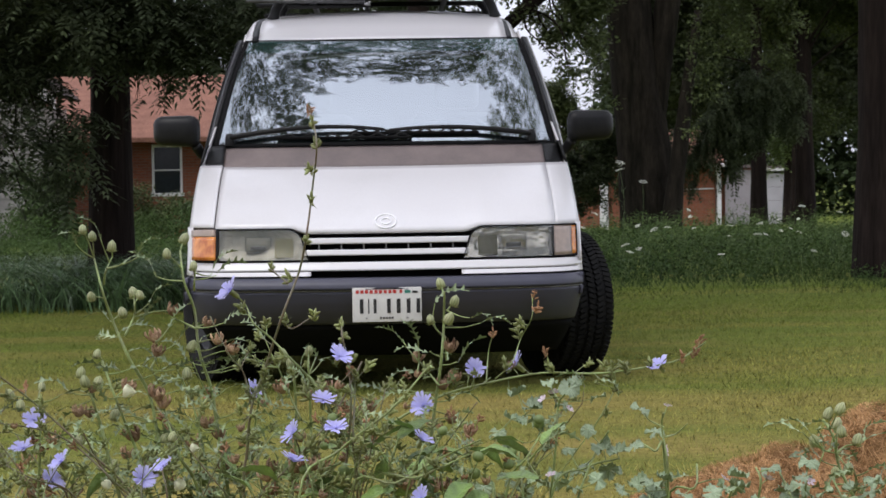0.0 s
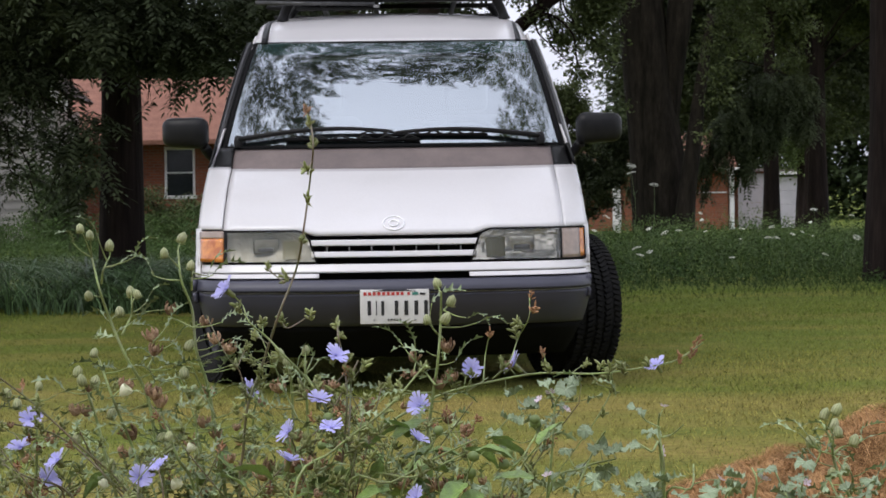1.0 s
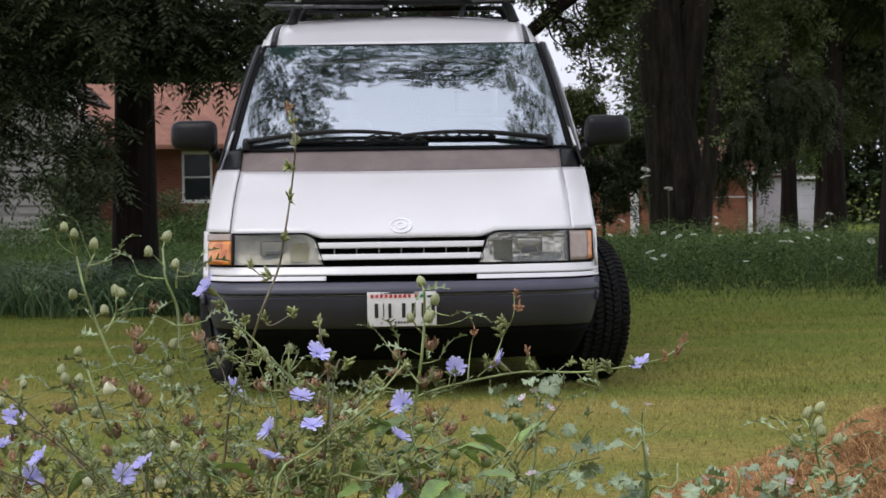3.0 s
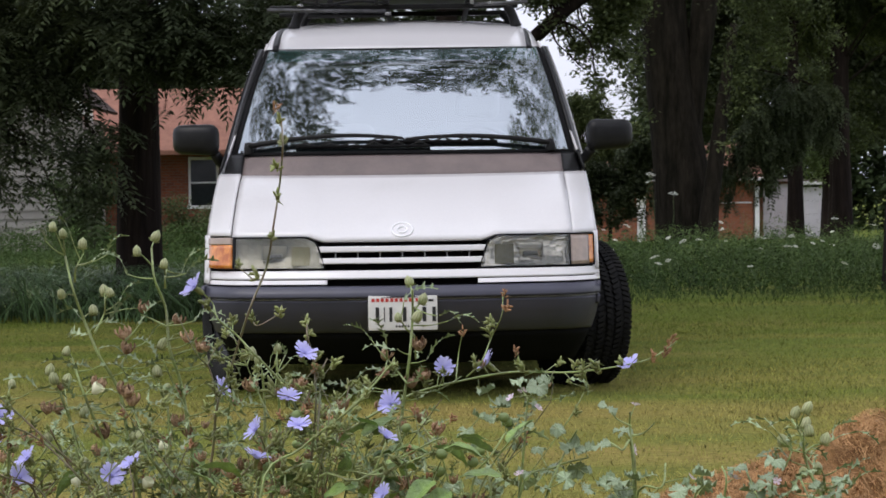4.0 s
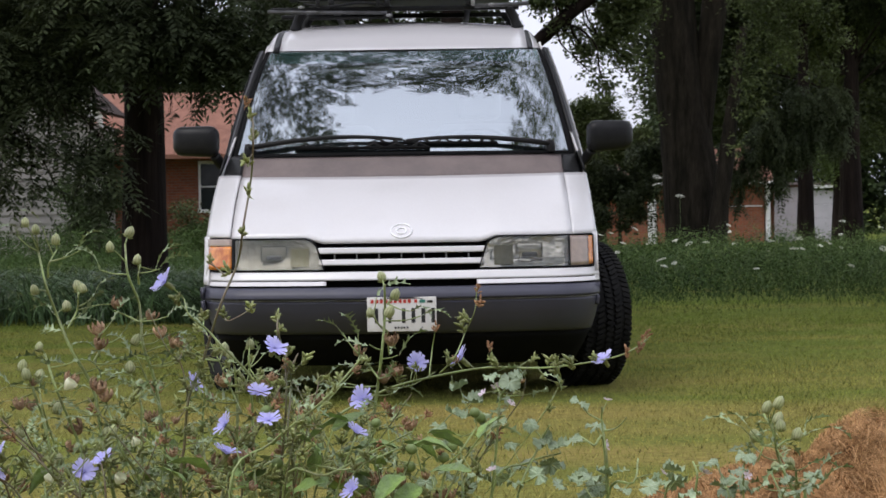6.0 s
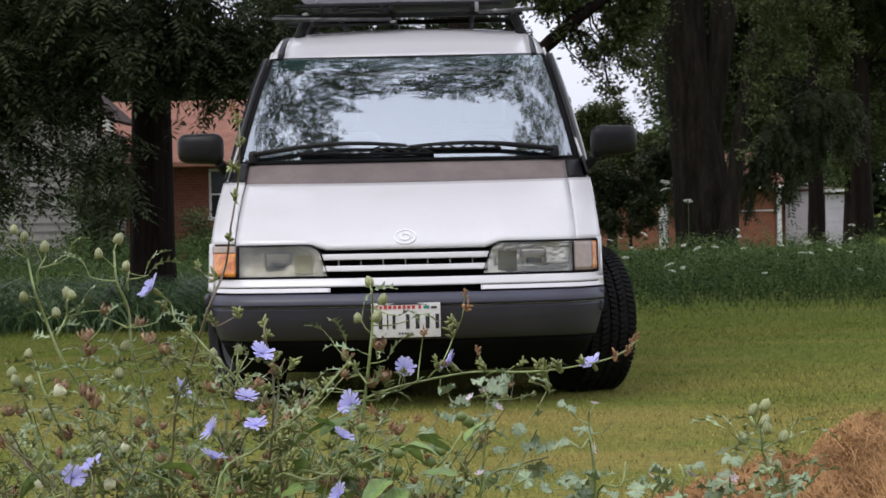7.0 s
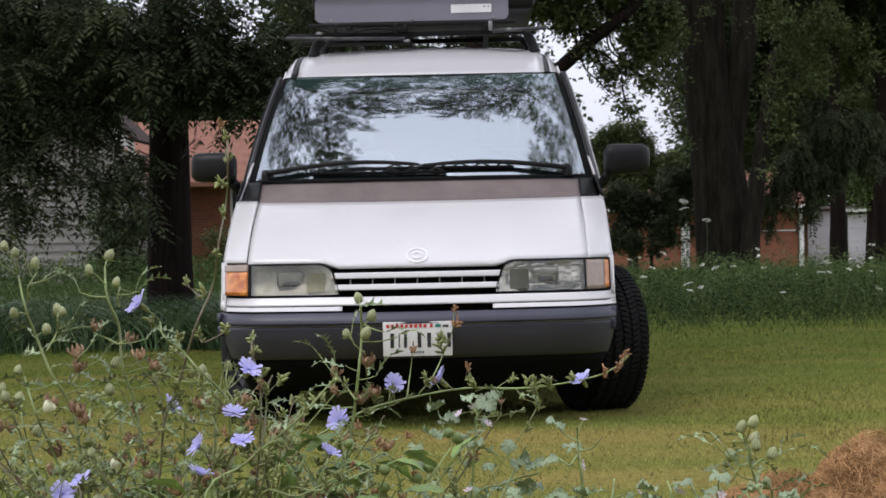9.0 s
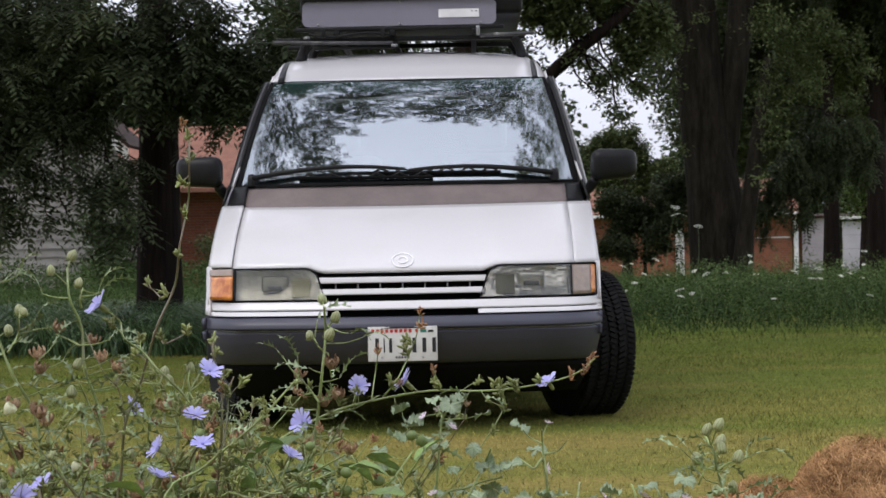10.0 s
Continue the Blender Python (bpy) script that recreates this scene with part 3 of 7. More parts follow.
# emblem: a plain oval ring with an inner oval
bm = bmesh.new()
for rx, rz, dz in ((0.047, 0.030, 0), (0.022, 0.013, 0)):
    ring = []
    for k in range(33):
        a = 2 * math.pi * k / 32
        xx, zz = rx * math.cos(a), 0.768 + dz + rz * math.sin(a)
        s = next(q for q in steps(0, 1, 400) if bonnet(xx, q).z >= zz)
        ring.append((xx, bonnet(xx, s).y - 0.004, zz))
    tube(bm, ring, 0.0038, 6)
part("emblem", bm, CHROME, hood, "silver oval emblem")
bm = bmesh.new()
box(bm, 0.288, 0.335, -0.002, 0.002, -0.0015, 0.0015, 0, pose(0, bonnet(0.31, 0.06).y - 0.004, 0.737))
part("script_badge", bm, STEEL, hood)

# cowl, corner panels
def cowl(x, s):
    a, b = bonnet(x, 1.0), screen(x / 0.842, 0.0)
    a = a + Vector((0, 0.006, -0.004))
    return a.lerp(b + Vector((0, 0.012, 0)), s)
bm = bmesh.new()
sheet(bm, cowl, steps(-0.79, 0.79, 40), steps(0, 1, 6))
thick(part("cowl", bm, COWL, van, "faded brown-grey plastic cowl"), 0.01)
for sgn in (-1, 1):
    bm = bmesh.new()
    sheet(bm, lambda x, s: cowl(sgn * x, s) + Vector((0, -0.003, 0.002)), steps(0.775, 0.862, 5), steps(0, 1, 6))
    sheet(bm, lambda y, s: (sgn * (0.893 - 0.03 * s), 0.93 + 0.32 * y + 0.05 * s, 1.03 + 0.11 * s), steps(0, 1, 4), steps(0, 1, 3))
    thick(part("corner_panel", bm, BLACK, van), 0.01)

# windscreen and its dark border
bm = bmesh.new()
sheet(bm, lambda u, s: screen(u, s), steps(-1, 1, 48), steps(0, 1, 24))
glass = part("windscreen", bm, GLASS, van, "windscreen that mirrors trees and sky")
glass.visible_shadow = False
bm = bmesh.new()
for a in (steps(0.985, 1.0, 1),):
    sheet(bm, lambda u, s: screen(u, s, 0.003), steps(-1, 1, 40), a)
sheet(bm, lambda u, s: screen(u, s, 0.003), steps(-1.0, 1.0, 40), steps(0, 0.02, 1))
for sgn in (-1, 1):
    sheet(bm, lambda u, s: screen(sgn * u, s, 0.003), (0.972, 1.0), steps(0, 1, 20))
part("screen_border", bm, DARK, glass)
bm = bmesh.new()
sheet(bm, lambda u, s: screen(u, s, -0.004), steps(-0.965, 0.965, 40), steps(0.85, 0.985, 3))
band = part("shade_band", bm, BAND, glass, "teal sun band along the top of the glass")
band.visible_shadow = False
for sgn in (-1, 1):
    bm = bmesh.new()
    line = [screen(sgn * 1.02, s, 0.0) + Vector((sgn * 0.006, 0.02, 0.0)) for s in steps(-0.1, 1.02, 14)]
    sheet(bm, lambda i, q: line[int(i)] + Vector((sgn * 0.022 * q, 0.05 * q, 0.003 * math.sin(math.pi * q))), range(len(line)), (0, 0.35, 0.7, 1))
    thick(part("screen_pillar", bm, SATIN, van), 0.03, 1.0 if sgn > 0 else -1.0)
    bm = bmesh.new()
    tube(bm, [p + Vector((sgn * 0.026, 0.055, 0)) for p in line], 0.005, 6)
    part("drip_rail", bm, STEEL if sgn > 0 else SATIN, van)

# roof
bm = bmesh.new()
sheet(bm, lambda x, y: (x * (1 - 0.02 * max(0, y - 2)), y + 0.1 * (x / 0.72) ** 2 * max(0, 1 - (y - 1.5) / 0.5), roof_z(x, y) + (0.006 if y < 1.6 else 0)), steps(-0.645, 0.645, 30), [1.505, 1.53] + steps(1.6, 4.6, 30))
thick(part("roof", bm, WHITE, van, "white rising roof"), 0.02)
for sgn in (-1, 1):
    bm = bmesh.new()
    sheet(bm, lambda x, y: (sgn * x, y + 0.08, roof_z(x, y) - 0.004), steps(0.644, 0.676, 2), steps(1.5, 4.5, 30))
    thick(part("roof_strip", bm, BLACK, van), 0.015)
    bm = bmesh.new()
    sheet(bm, lambda x, y: (sgn * (x + 0.0), y + 0.09 + (x - 0.67) * 0.6, roof_z(0.67, y) - 0.3 * (x - 0.675) - 4.5 * max(0.0, x - 0.675) ** 2 * min(1, (y - 1.3) / 0.5) * 4), steps(0.675, 0.752, 6), steps(1.5, 4.5, 30))
    thick(part("roof_side", bm, WHITE, van), 0.015)

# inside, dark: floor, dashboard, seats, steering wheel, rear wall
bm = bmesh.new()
# underbody colour has the shade below the van painted in
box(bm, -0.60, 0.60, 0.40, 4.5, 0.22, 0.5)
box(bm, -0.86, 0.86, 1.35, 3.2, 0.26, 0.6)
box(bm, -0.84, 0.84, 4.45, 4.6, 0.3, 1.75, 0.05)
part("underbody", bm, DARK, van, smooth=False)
# what hangs below the floor: pieces added to block light under the van
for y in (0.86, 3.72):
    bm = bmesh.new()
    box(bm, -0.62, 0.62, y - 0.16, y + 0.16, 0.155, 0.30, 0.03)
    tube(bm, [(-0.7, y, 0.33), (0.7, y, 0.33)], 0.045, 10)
    part("axle_light_block", bm, DARK, van)
bm = bmesh.new()
box(bm, -0.34, 0.34, 1.1, 2.6, 0.15, 0.3, 0.04)
part("tray_light_block", bm, DARK, van)
for x in (-0.78, 0.78):
    for y in (1.28, 4.15):
        bm = bmesh.new()
        box(bm, x - 0.13, x + 0.13, y, y + 0.012, 0.10, 0.42, 0.004)
        part("flap_light_block", bm, DARK, van)
bm = bmesh.new()
box(bm, -0.88, 0.88, 4.55, 4.75, 0.20, 0.52, 0.04)
part("rear_bumper", bm, BUMPER, van)
bm = bmesh.new()
tube(bm, bend([(0.3, 2.5, 0.2), (0.42, 3.0, 0.22), (0.42, 4.5, 0.24)]), 0.04, 10)
part("exhaust", bm, DARK, van)
for sgn in (-1, 1):
    bm = bmesh.new()
    sheet(bm, lambda y, z: (sgn * (0.845 - 0.236 * (z - 1.04)), max(y, 1.05 + 1.22 * (z - 1.04)) if y < 2 else y, z), steps(1.0, 4.4, 12), (0.6, 0.9, 1.04, 1.2, 1.4, 1.6, 1.7))
    part("side_lining", bm, DARK, van)
bm = bmesh.new()
sheet(bm, lambda x, y: (x, y, roof_z(x, y) - 0.06), steps(-0.66, 0.66, 8), steps(1.64, 4.4, 12))
part("headlining", bm, DARK, van)
bm = bmesh.new()
sheet(bm, lambda u, s: (0.8 * u, 0.87 + 0.23 * u * u + 0.55 * s, 1.10 - 0.05 * s * s), steps(-1, 1, 20), steps(0, 1, 8))
thick(part("dashboard", bm, BLACK, van), 0.05)
for x in (-0.40, 0.40):
    bm = bmesh.new()
    box(bm, x - 0.24, x + 0.24, 2.05, 2.2, 0.7, 1.32, 0.06)
    box(bm, x - 0.12, x + 0.12, 2.08, 2.17, 1.34, 1.52, 0.04)
    box(bm, x - 0.25, x + 0.25, 1.6, 2.1, 0.6, 0.76, 0.05)
    part("seat", bm, CLOTH, van)
bm = bmesh.new()
tube(bm, [pose(0.38, 1.38, 1.12, 55, 0, 0) @ Vector((0.19 * math.cos(a), 0.19 * math.sin(a), 0)) for a in steps(0, 2 * math.pi, 32)], 0.013, 8)
tube(bm, [pose(0.38, 1.38, 1.12, 55, 0, 0) @ Vector((0.19 * k, 0, 0)) for k in (-1, 0, 1)], 0.014, 6)
part("steering_wheel", bm, BLACK, van)

# mirrors
for sgn in (-1, 1):
    mirror = new("wing_mirror")
    mirror.parent = van
    bm = bmesh.new()
    box(bm, -0.115, 0.115, -0.07, 0.06, -0.078, 0.078, 0.045)
    for v in bm.verts:
        k = (v.co.x * sgn + 0.115) / 0.23
        v.co.z *= 1.0 - 0.10 * k
        v.co.y += 0.05 * k * k
        v.co.z += 0.006 * k
    bmesh.ops.transform(bm, matrix=pose(sgn * 1.018, 1.02, 1.208), verts=bm.verts)
    part("housing", bm, BLACK, mirror, "black plastic mirror housing")
    bm = bmesh.new()
    tube(bm, bend([(sgn * 0.86, 1.14, 1.09), (sgn * 0.895, 1.06, 1.095), (sgn * 0.925, 1.02, 1.14)]), 0.026, 10)
    part("arm", bm, BLACK, mirror)
    bm = bmesh.new()
    box(bm, -0.1, 0.1, -0.003, 0.003, -0.065, 0.065, 0.02, pose(sgn * 1.02, 1.09, 1.208))
    part("mirror_glass", bm, STEEL, mirror)

# wipers
for sgn, foot, tip in ((-1, -0.90, 0.0), (1, 0.86, 0.02)):
    wiper = new("wiper")
    wiper.parent = van
    bm = bmesh.new()
    arm = [screen(foot + (tip - foot) * k, 0.035 + 0.085 * math.sin(math.pi * min(1, k * 0.75)) * (0.9 if sgn < 0 else 0.75), 0.03 - 0.01 * k) for k in steps(0, 1, 14)]
    tube(bm, arm, [0.0145 - 0.006 * k for k in steps(0, 1, 14)], 8)
    part("arm", bm, BLACK, wiper)
    a0, a1 = (-0.62, 0.16) if sgn < 0 else (-0.20, 0.55)
    bm = bmesh.new()
    low = 0.045 if sgn < 0 else 0.075
    tube(bm, [screen(a0 + (a1 - a0) * k, low - 0.008 * k, 0.012) for k in steps(0, 1, 16)], 0.0085, 6)
    part("blade", bm, DARK, wiper)
    for k in steps(0.08, 0.92, 5):
        bm = bmesh.new()
        u = a0 + (a1 - a0) * k
        tube(bm, [screen(u - 0.05, low - 0.008 * k, 0.016), screen(u, low + 0.014, 0.024), screen(u + 0.05, low - 0.008 * k, 0.016)], 0.005, 6)
        part("clip", bm, BLACK, wiper)
    bm = bmesh.new()
    p = screen(foot, 0.035, 0.02)
    lathe(bm, [(0.0, 0.03), (0.018, 0.026), (0.024, 0.0), (0.024, -0.03)], 14, Matrix.Translation(p))
    part("pivot", bm, BLACK, wiper)

for x, y, st in ((-0.785, 0.86, 20), (0.84, 0.86, 21), (-0.78, 3.72, 0), (0.78, 3.72, 0)):
    wheel(van, x, y, st)

# roof rack and the carrier on it
rack = thing("roof_rack", "black steel roof rack bars on clamp feet", "roof rack", (0, 0, 0))
rack.matrix_basis = pose(0.014, 0, 0, 0, 0, 0.55)
for y in (2.02, 2.75, 3.45):
    zb = 1.945 if y < 2.5 else 1.975
    bm = bmesh.new()
    box(bm, -0.73, 0.61, y - 0.018, y + 0.018, zb - 0.014, zb + 0.012, 0.006)
    part("cross_bar", bm, SATIN, rack)
    for sgn in (-1, 1):
        bm = bmesh.new()
        xs = sgn * 0.575
        tube(bm, bend([(sgn * 0.60, y, roof_z(0.6, y) - 0.004), (sgn * 0.585, y, roof_z(0.6, y) + 0.05), (xs - sgn * 0.02, y, zb)]), [0.034, 0.033, 0.03, 0.028, 0.027, 0.026, 0.026, 0.026, 0.026, 0.026, 0.026, 0.026, 0.026], 10)
        part("clamp_foot", bm, BLACK, rack)
for x in (-0.40, -0.10, 0.34):
    bm = bmesh.new()
    box(bm, x - 0.014, x + 0.014, 1.93, 3.6, 1.957, 1.985, 0.004)
    part("runner", bm, SATIN, rack)
bm = bmesh.new()
tube(bm, [(-0.74, 1.94, 1.928), (-0.10, 1.94, 1.915)], 0.011, 8)
part("side_tube", bm, WORN, rack)
bm = bmesh.new()
tube(bm, [(-0.52, 1.96, 1.893), (-0.07, 1.96, 1.895)], 0.010, 8)
part("side_tube", bm, SATIN, rack)
bm = bmesh.new()
tube(bm, [(0.37, 1.94, 1.945), (0.66, 1.94, 1.955)], 0.011, 8)
part("side_tube", bm, WORN, rack)
for x, z in ((-0.56, 1.95), (-0.09, 1.902), (0.46, 1.952)):
    bm = bmesh.new()
    box(bm, x - 0.016, x + 0.016, 1.925, 1.945, z - 0.006, z + 0.006, 0.002, Matrix.Identity(4))
    lathe(bm, [(0.0, 0.008), (0.007, 0.006), (0.009, 0.0)], 8, pose(x, 1.925, z, 90, 0, 0))
    part("clamp_bolt", bm, STEEL, rack)
bm = bmesh.new()
tube(bm, bend([(-0.55, 1.95, 1.97), (-0.42, 1.93, 1.952), (-0.25, 1.94, 1.972), (-0.10, 1.95, 1.96)]), 0.008, 6)
part("strap", bm, BLACK, rack)
for x, metal in ((-0.47, SATIN), (-0.15, SATIN), (0.36, STEEL)):
    bm = bmesh.new()
    box(bm, x - 0.010, x + 0.010, 1.90, 1.925, 1.945, 1.995, 0.003)
    part("bracket", bm, metal, rack)

carrier = thing("roof_carrier", "black roof carrier with a grey front fairing and a white sticker", "roof carrier", (0, 0, 0))
carrier.matrix_basis = pose(0.014, 0, 0, 0, 0, 0.55)
bm = bmesh.new()
box(bm, -0.605, 0.605, 2.06, 3.55, 2.075, 2.36, 0.03)
part("case", bm, BLACK, carrier)
bm = bmesh.new()
box(bm, -0.625, 0.50, 1.955, 1.995, 1.985, 2.004, 0.004)
box(bm, -0.625, 0.50, 1.955, 1.995, 2.158, 2.176, 0.004)
part("fairing_rail", bm, SATIN, carrier)
bm = bmesh.new()
prof = []
for cx, cz, a0 in ((0.425, 2.045, -90), (0.425, 2.116, 0), (-0.55, 2.116, 90), (-0.55, 2.045, 180)):
    for k in range(6):
        a = radians(a0 + 18 * k)
        prof.append((cx + 0.035 * math.cos(a), cz + 0.035 * math.sin(a)))
face = [bm.verts.new((px, 1.968 + 0.16 * (pz - 2.0), pz)) for px, pz in prof]
bm.faces.new(face)
r = bmesh.ops.extrude_face_region(bm, geom=list(bm.faces))
bmesh.ops.translate(bm, vec=(0, 0.012, 0), verts=[v for v in r["geom"] if isinstance(v, bmesh.types.BMVert)])
bmesh.ops.recalc_face_normals(bm, faces=bm.faces)
fairing = part("fairing", bm, PANEL, carrier, "dark grey acrylic fairing with rounded corners", smooth=False)
bm = bmesh.new()
box(bm, 0.150, 0.368, 0, 0.004, 2.05, 2.095, 0, Matrix.Translation((0, 1.9705, 0)))
part("sticker", bm, LABELW, fairing, "white sticker", smooth=False)
for x in (0.325, 0.347):
    bm = bmesh.new()
    box(bm, x, x + 0.010, 0, 0.002, 2.079, 2.085, 0, Matrix.Translation((0, 1.9690, 0)))
    part("sticker_mark", bm, WORN, fairing, smooth=False)
for x in (-0.50, -0.06, 0.375):
    for z in (2.020, 2.140):
        bm = bmesh.new()
        lathe(bm, [(0.0, 0.006), (0.006, 0.004), (0.008, 0.0)], 10, pose(x, 1.968 + 0.16 * (z - 2.0), z, 90, 0, 0))
        part("bolt", bm, STEEL, fairing)


# ---- houses behind the trees ----
def wall_with_window(parent, x0, x1, z0, z1, y, deep, holes):
    """A wall along x with openings through it."""
    xs = sorted({x0, x1, *[h[0] for h in holes], *[h[1] for h in holes]})
    zs = sorted({z0, z1, *[h[2] for h in holes], *[h[3] for h in holes]})
    bm = bmesh.new()
    v = {(a, c): bm.verts.new((a, y, c)) for a in xs for c in zs}
    for xa, xb in zip(xs, xs[1:]):
        for za, zb in zip(zs, zs[1:]):
            if not any(h[0] <= xa and xb <= h[1] and h[2] <= za and zb <= h[3] for h in holes):
                bm.faces.new((v[xa, za], v[xb, za], v[xb, zb], v[xa, zb]))
    thick(part("wall", bm, BRICK, parent, smooth=False), deep)


def plain_wall(parent, x0, x1, y0, y1, z0, z1):
    bm = bmesh.new()
    box(bm, x0, x1, y0, y1, z0, z1)
    part("wall", bm, BRICK, parent, smooth=False)


def house_window(parent, x0, x1, z0, z1, y):
    win = new("window")
    win.parent = parent
    for xa, xb, za, zb in ((x0 - 0.06, x1 + 0.06, z1, z1 + 0.08), (x0 - 0.1, x1 + 0.1, z0 - 0.09, z0), (x0 - 0.06, x0, z0, z1), (x1, x1 + 0.06, z0, z1), (x0, x1, (z0 + z1) / 2 - 0.02, (z0 + z1) / 2 + 0.02)):
        bm = bmesh.new()
        box(bm, xa, xb, y - 0.05, y + 0.04, za, zb, 0.008)
        part("sill" if zb == z0 else "frame", bm, TRIMW, win, smooth=False)
    for za, zb in ((z0, (z0 + z1) / 2 - 0.02), ((z0 + z1) / 2 + 0.02, z1)):
        bm = bmesh.new()
        box(bm, x0, x1, y + 0.02, y + 0.035, za, zb)
        part("pane", bm, PANE, win, smooth=False)


brick_house = thing("brick_house", "low orange brick house with a pinkish tan roof, behind trees", "house", (0, 0, 0))
wall_with_window(brick_house, -9.4, -1.5, -0.7, 2.22, 44, 0.25, [(-6.48, -5.80, 0.82, 2.02), (-3.4, -2.6, 0.82, 2.02)])
plain_wall(brick_house, -9.4, -9.15, 44.26, 52, -0.7, 2.22)
plain_wall(brick_house, -1.75, -1.5, 44.26, 52, -0.7, 2.22)
plain_wall(brick_house, -9.4, -1.5, 52.01, 52.25, -0.7, 2.22)
bm = bmesh.new()
for ya, yb, za, zb in ((43.4, 48.2, 2.28, 4.15), (48.2, 53, 4.15, 2.28)):
    sheet(bm, lambda x, q: (x, ya + (yb - ya) * q, za + (zb - za) * q), (-9.9, -1.0), steps(0, 1, 12))
thick(part("roof", bm, TANROOF, brick_house, "pinkish tan shingled roof", smooth=False), 0.12)
bm = bmesh.new()
box(bm, -9.9, -1.0, 43.28, 43.40, 2.14, 2.27, 0.02)
part("gutter", bm, TANROOF, brick_house, smooth=False)
house_window(brick_house, -6.48, -5.80, 0.82, 2.02, 44)
house_window(brick_house, -3.4, -2.6, 0.82, 2.02, 44)

siding_house = thing("siding_house", "house clad in pale grey lapped siding with white gable trim", "house", (0, 0, 0))
bm = bmesh.new()
box(bm, -14.5, -8.62, 40.06, 43.2, -0.6, 3.0)
part("wall", bm, SIDING, siding_house, smooth=False)
board = None
for k in range(17):
    z = -0.5 + 0.21 * k
    if board is None:
        bm = bmesh.new()
        vs = box(bm, -14.5, -8.6, 40.0, 40.06, 0, 0.215)
        for v in bm.verts:
            if v.co.y < 40.03 and v.co.z > 0.1:
                v.co.y += 0.035
        board = part("board", bm, SIDING, siding_house, smooth=False)
        board.location.z = z
    else:
        shared("board", board.data, pose(0, 0, z), siding_house)
for a, b in (((-8.3, 2.85), (-11.6, 5.9)), ((-11.6, 5.9), (-14.9, 2.85))):
    bm = bmesh.new()
    n = Vector((a[0] - b[0], 0, a[1] - b[1])).normalized()
    sheet(bm, lambda q, h: (a[0] + (b[0] - a[0]) * q, 39.8, a[1] + (b[1] - a[1]) * q + h), (0, 1), (0, 0.32))
    thick(part("rake_board", bm, TRIMW, siding_house, smooth=False), 0.06)
    bm = bmesh.new()
    sheet(bm, lambda q, y: (a[0] + (b[0] - a[0]) * q, y, a[1] + (b[1] - a[1]) * q + 0.34), (0, 1), (39.7, 43.2))
    thick(part("roof", bm, SHINGLE, siding_house, smooth=False), 0.08)
bm = bmesh.new()
for x0, x1, z in [(-14.5 + 0.62 * k * 0.55, -8.62 - 0.62 * k * 0.55, 3.0 + 0.31 * k) for k in range(8)]:
    box(bm, x0, x1, 40.02, 40.2, z, z + 0.32)
part("gable", bm, SIDING, siding_house, smooth=False)

garage = thing("garage", "low brick building with a tan roof and attached white garage doors", "garage", (0, 0, 0))
wall_with_window(garage, 3.6, 10.6, -0.75, 1.40, 58, 0.25, [(6.72, 7.02, -0.65, 1.2)])
plain_wall(garage, 3.6, 3.85, 58.26, 64, -0.75, 1.40)
plain_wall(garage, 3.6, 13.2, 64.01, 64.25, -0.75, 1.40)
bm = bmesh.new()
box(bm, 6.73, 7.01, 57.98, 58.14, -0.7, 1.18, 0.01)
part("door", bm, TRIMW, garage, "narrow white side door", smooth=False)
bm = bmesh.new()
box(bm, 8.9, 10.55, 57.95, 57.995, 0.62, 0.66, 0.008)
part("ledge", bm, TRIMW, garage, smooth=False)
bm = bmesh.new()
box(bm, 10.66, 10.80, 57.9, 58.2, -0.8, 1.45, 0.01)
part("post", bm, TRIMW, garage, smooth=False)
for x0, x1, z1, paint in ((10.95, 12.2, 1.25, DOORG), (12.28, 13.05, 1.12, DOORW)):
    door = new("garage_door")
    door.parent = garage
    for k in range(4):
        bm = bmesh.new()
        h = (z1 + 0.7) / 4
        box(bm, x0, x1, 58.0, 58.06, -0.7 + h * k + 0.003, -0.7 + h * (k + 1) - 0.003, 0.004)
        part("door_panel", bm, paint, door, smooth=False)
bm = bmesh.new()
box(bm, 12.2, 13.12, 57.8, 58.1, 1.21, 1.30, 0.01)
part("fascia", bm, TRIMW, garage, smooth=False)
bm = bmesh.new()
sheet(bm, lambda x, q: (x, 57.85 + 6.4 * q, 1.335 + 0.12 * q), (10.9, 13.15), (0, 1))
thick(part("flat_roof", bm, SHINGLE, garage, smooth=False), 0.03)
bm = bmesh.new()
sheet(bm, lambda x, q: (x, 57.5 + 3.6 * q, 1.46 + 1.25 * q), (3.0, 10.9), steps(0, 1, 8))
sheet(bm, lambda x, q: (x, 61.1 + 3.6 * q, 2.71 - 1.25 * q), (3.0, 10.9), steps(0, 1, 8))
thick(part("roof", bm, TANROOF, garage, "pinkish tan shingled roof", smooth=False), 0.06)
bm = bmesh.new()
box(bm, 3.0, 10.9, 57.40, 57.50, 1.38, 1.47, 0.01)
part("gutter", bm, TRIMW, garage, smooth=False)


garage.scale = (1.254, 1.254, 1.254)
garage.location = (-0.14, 2.235, -0.229)


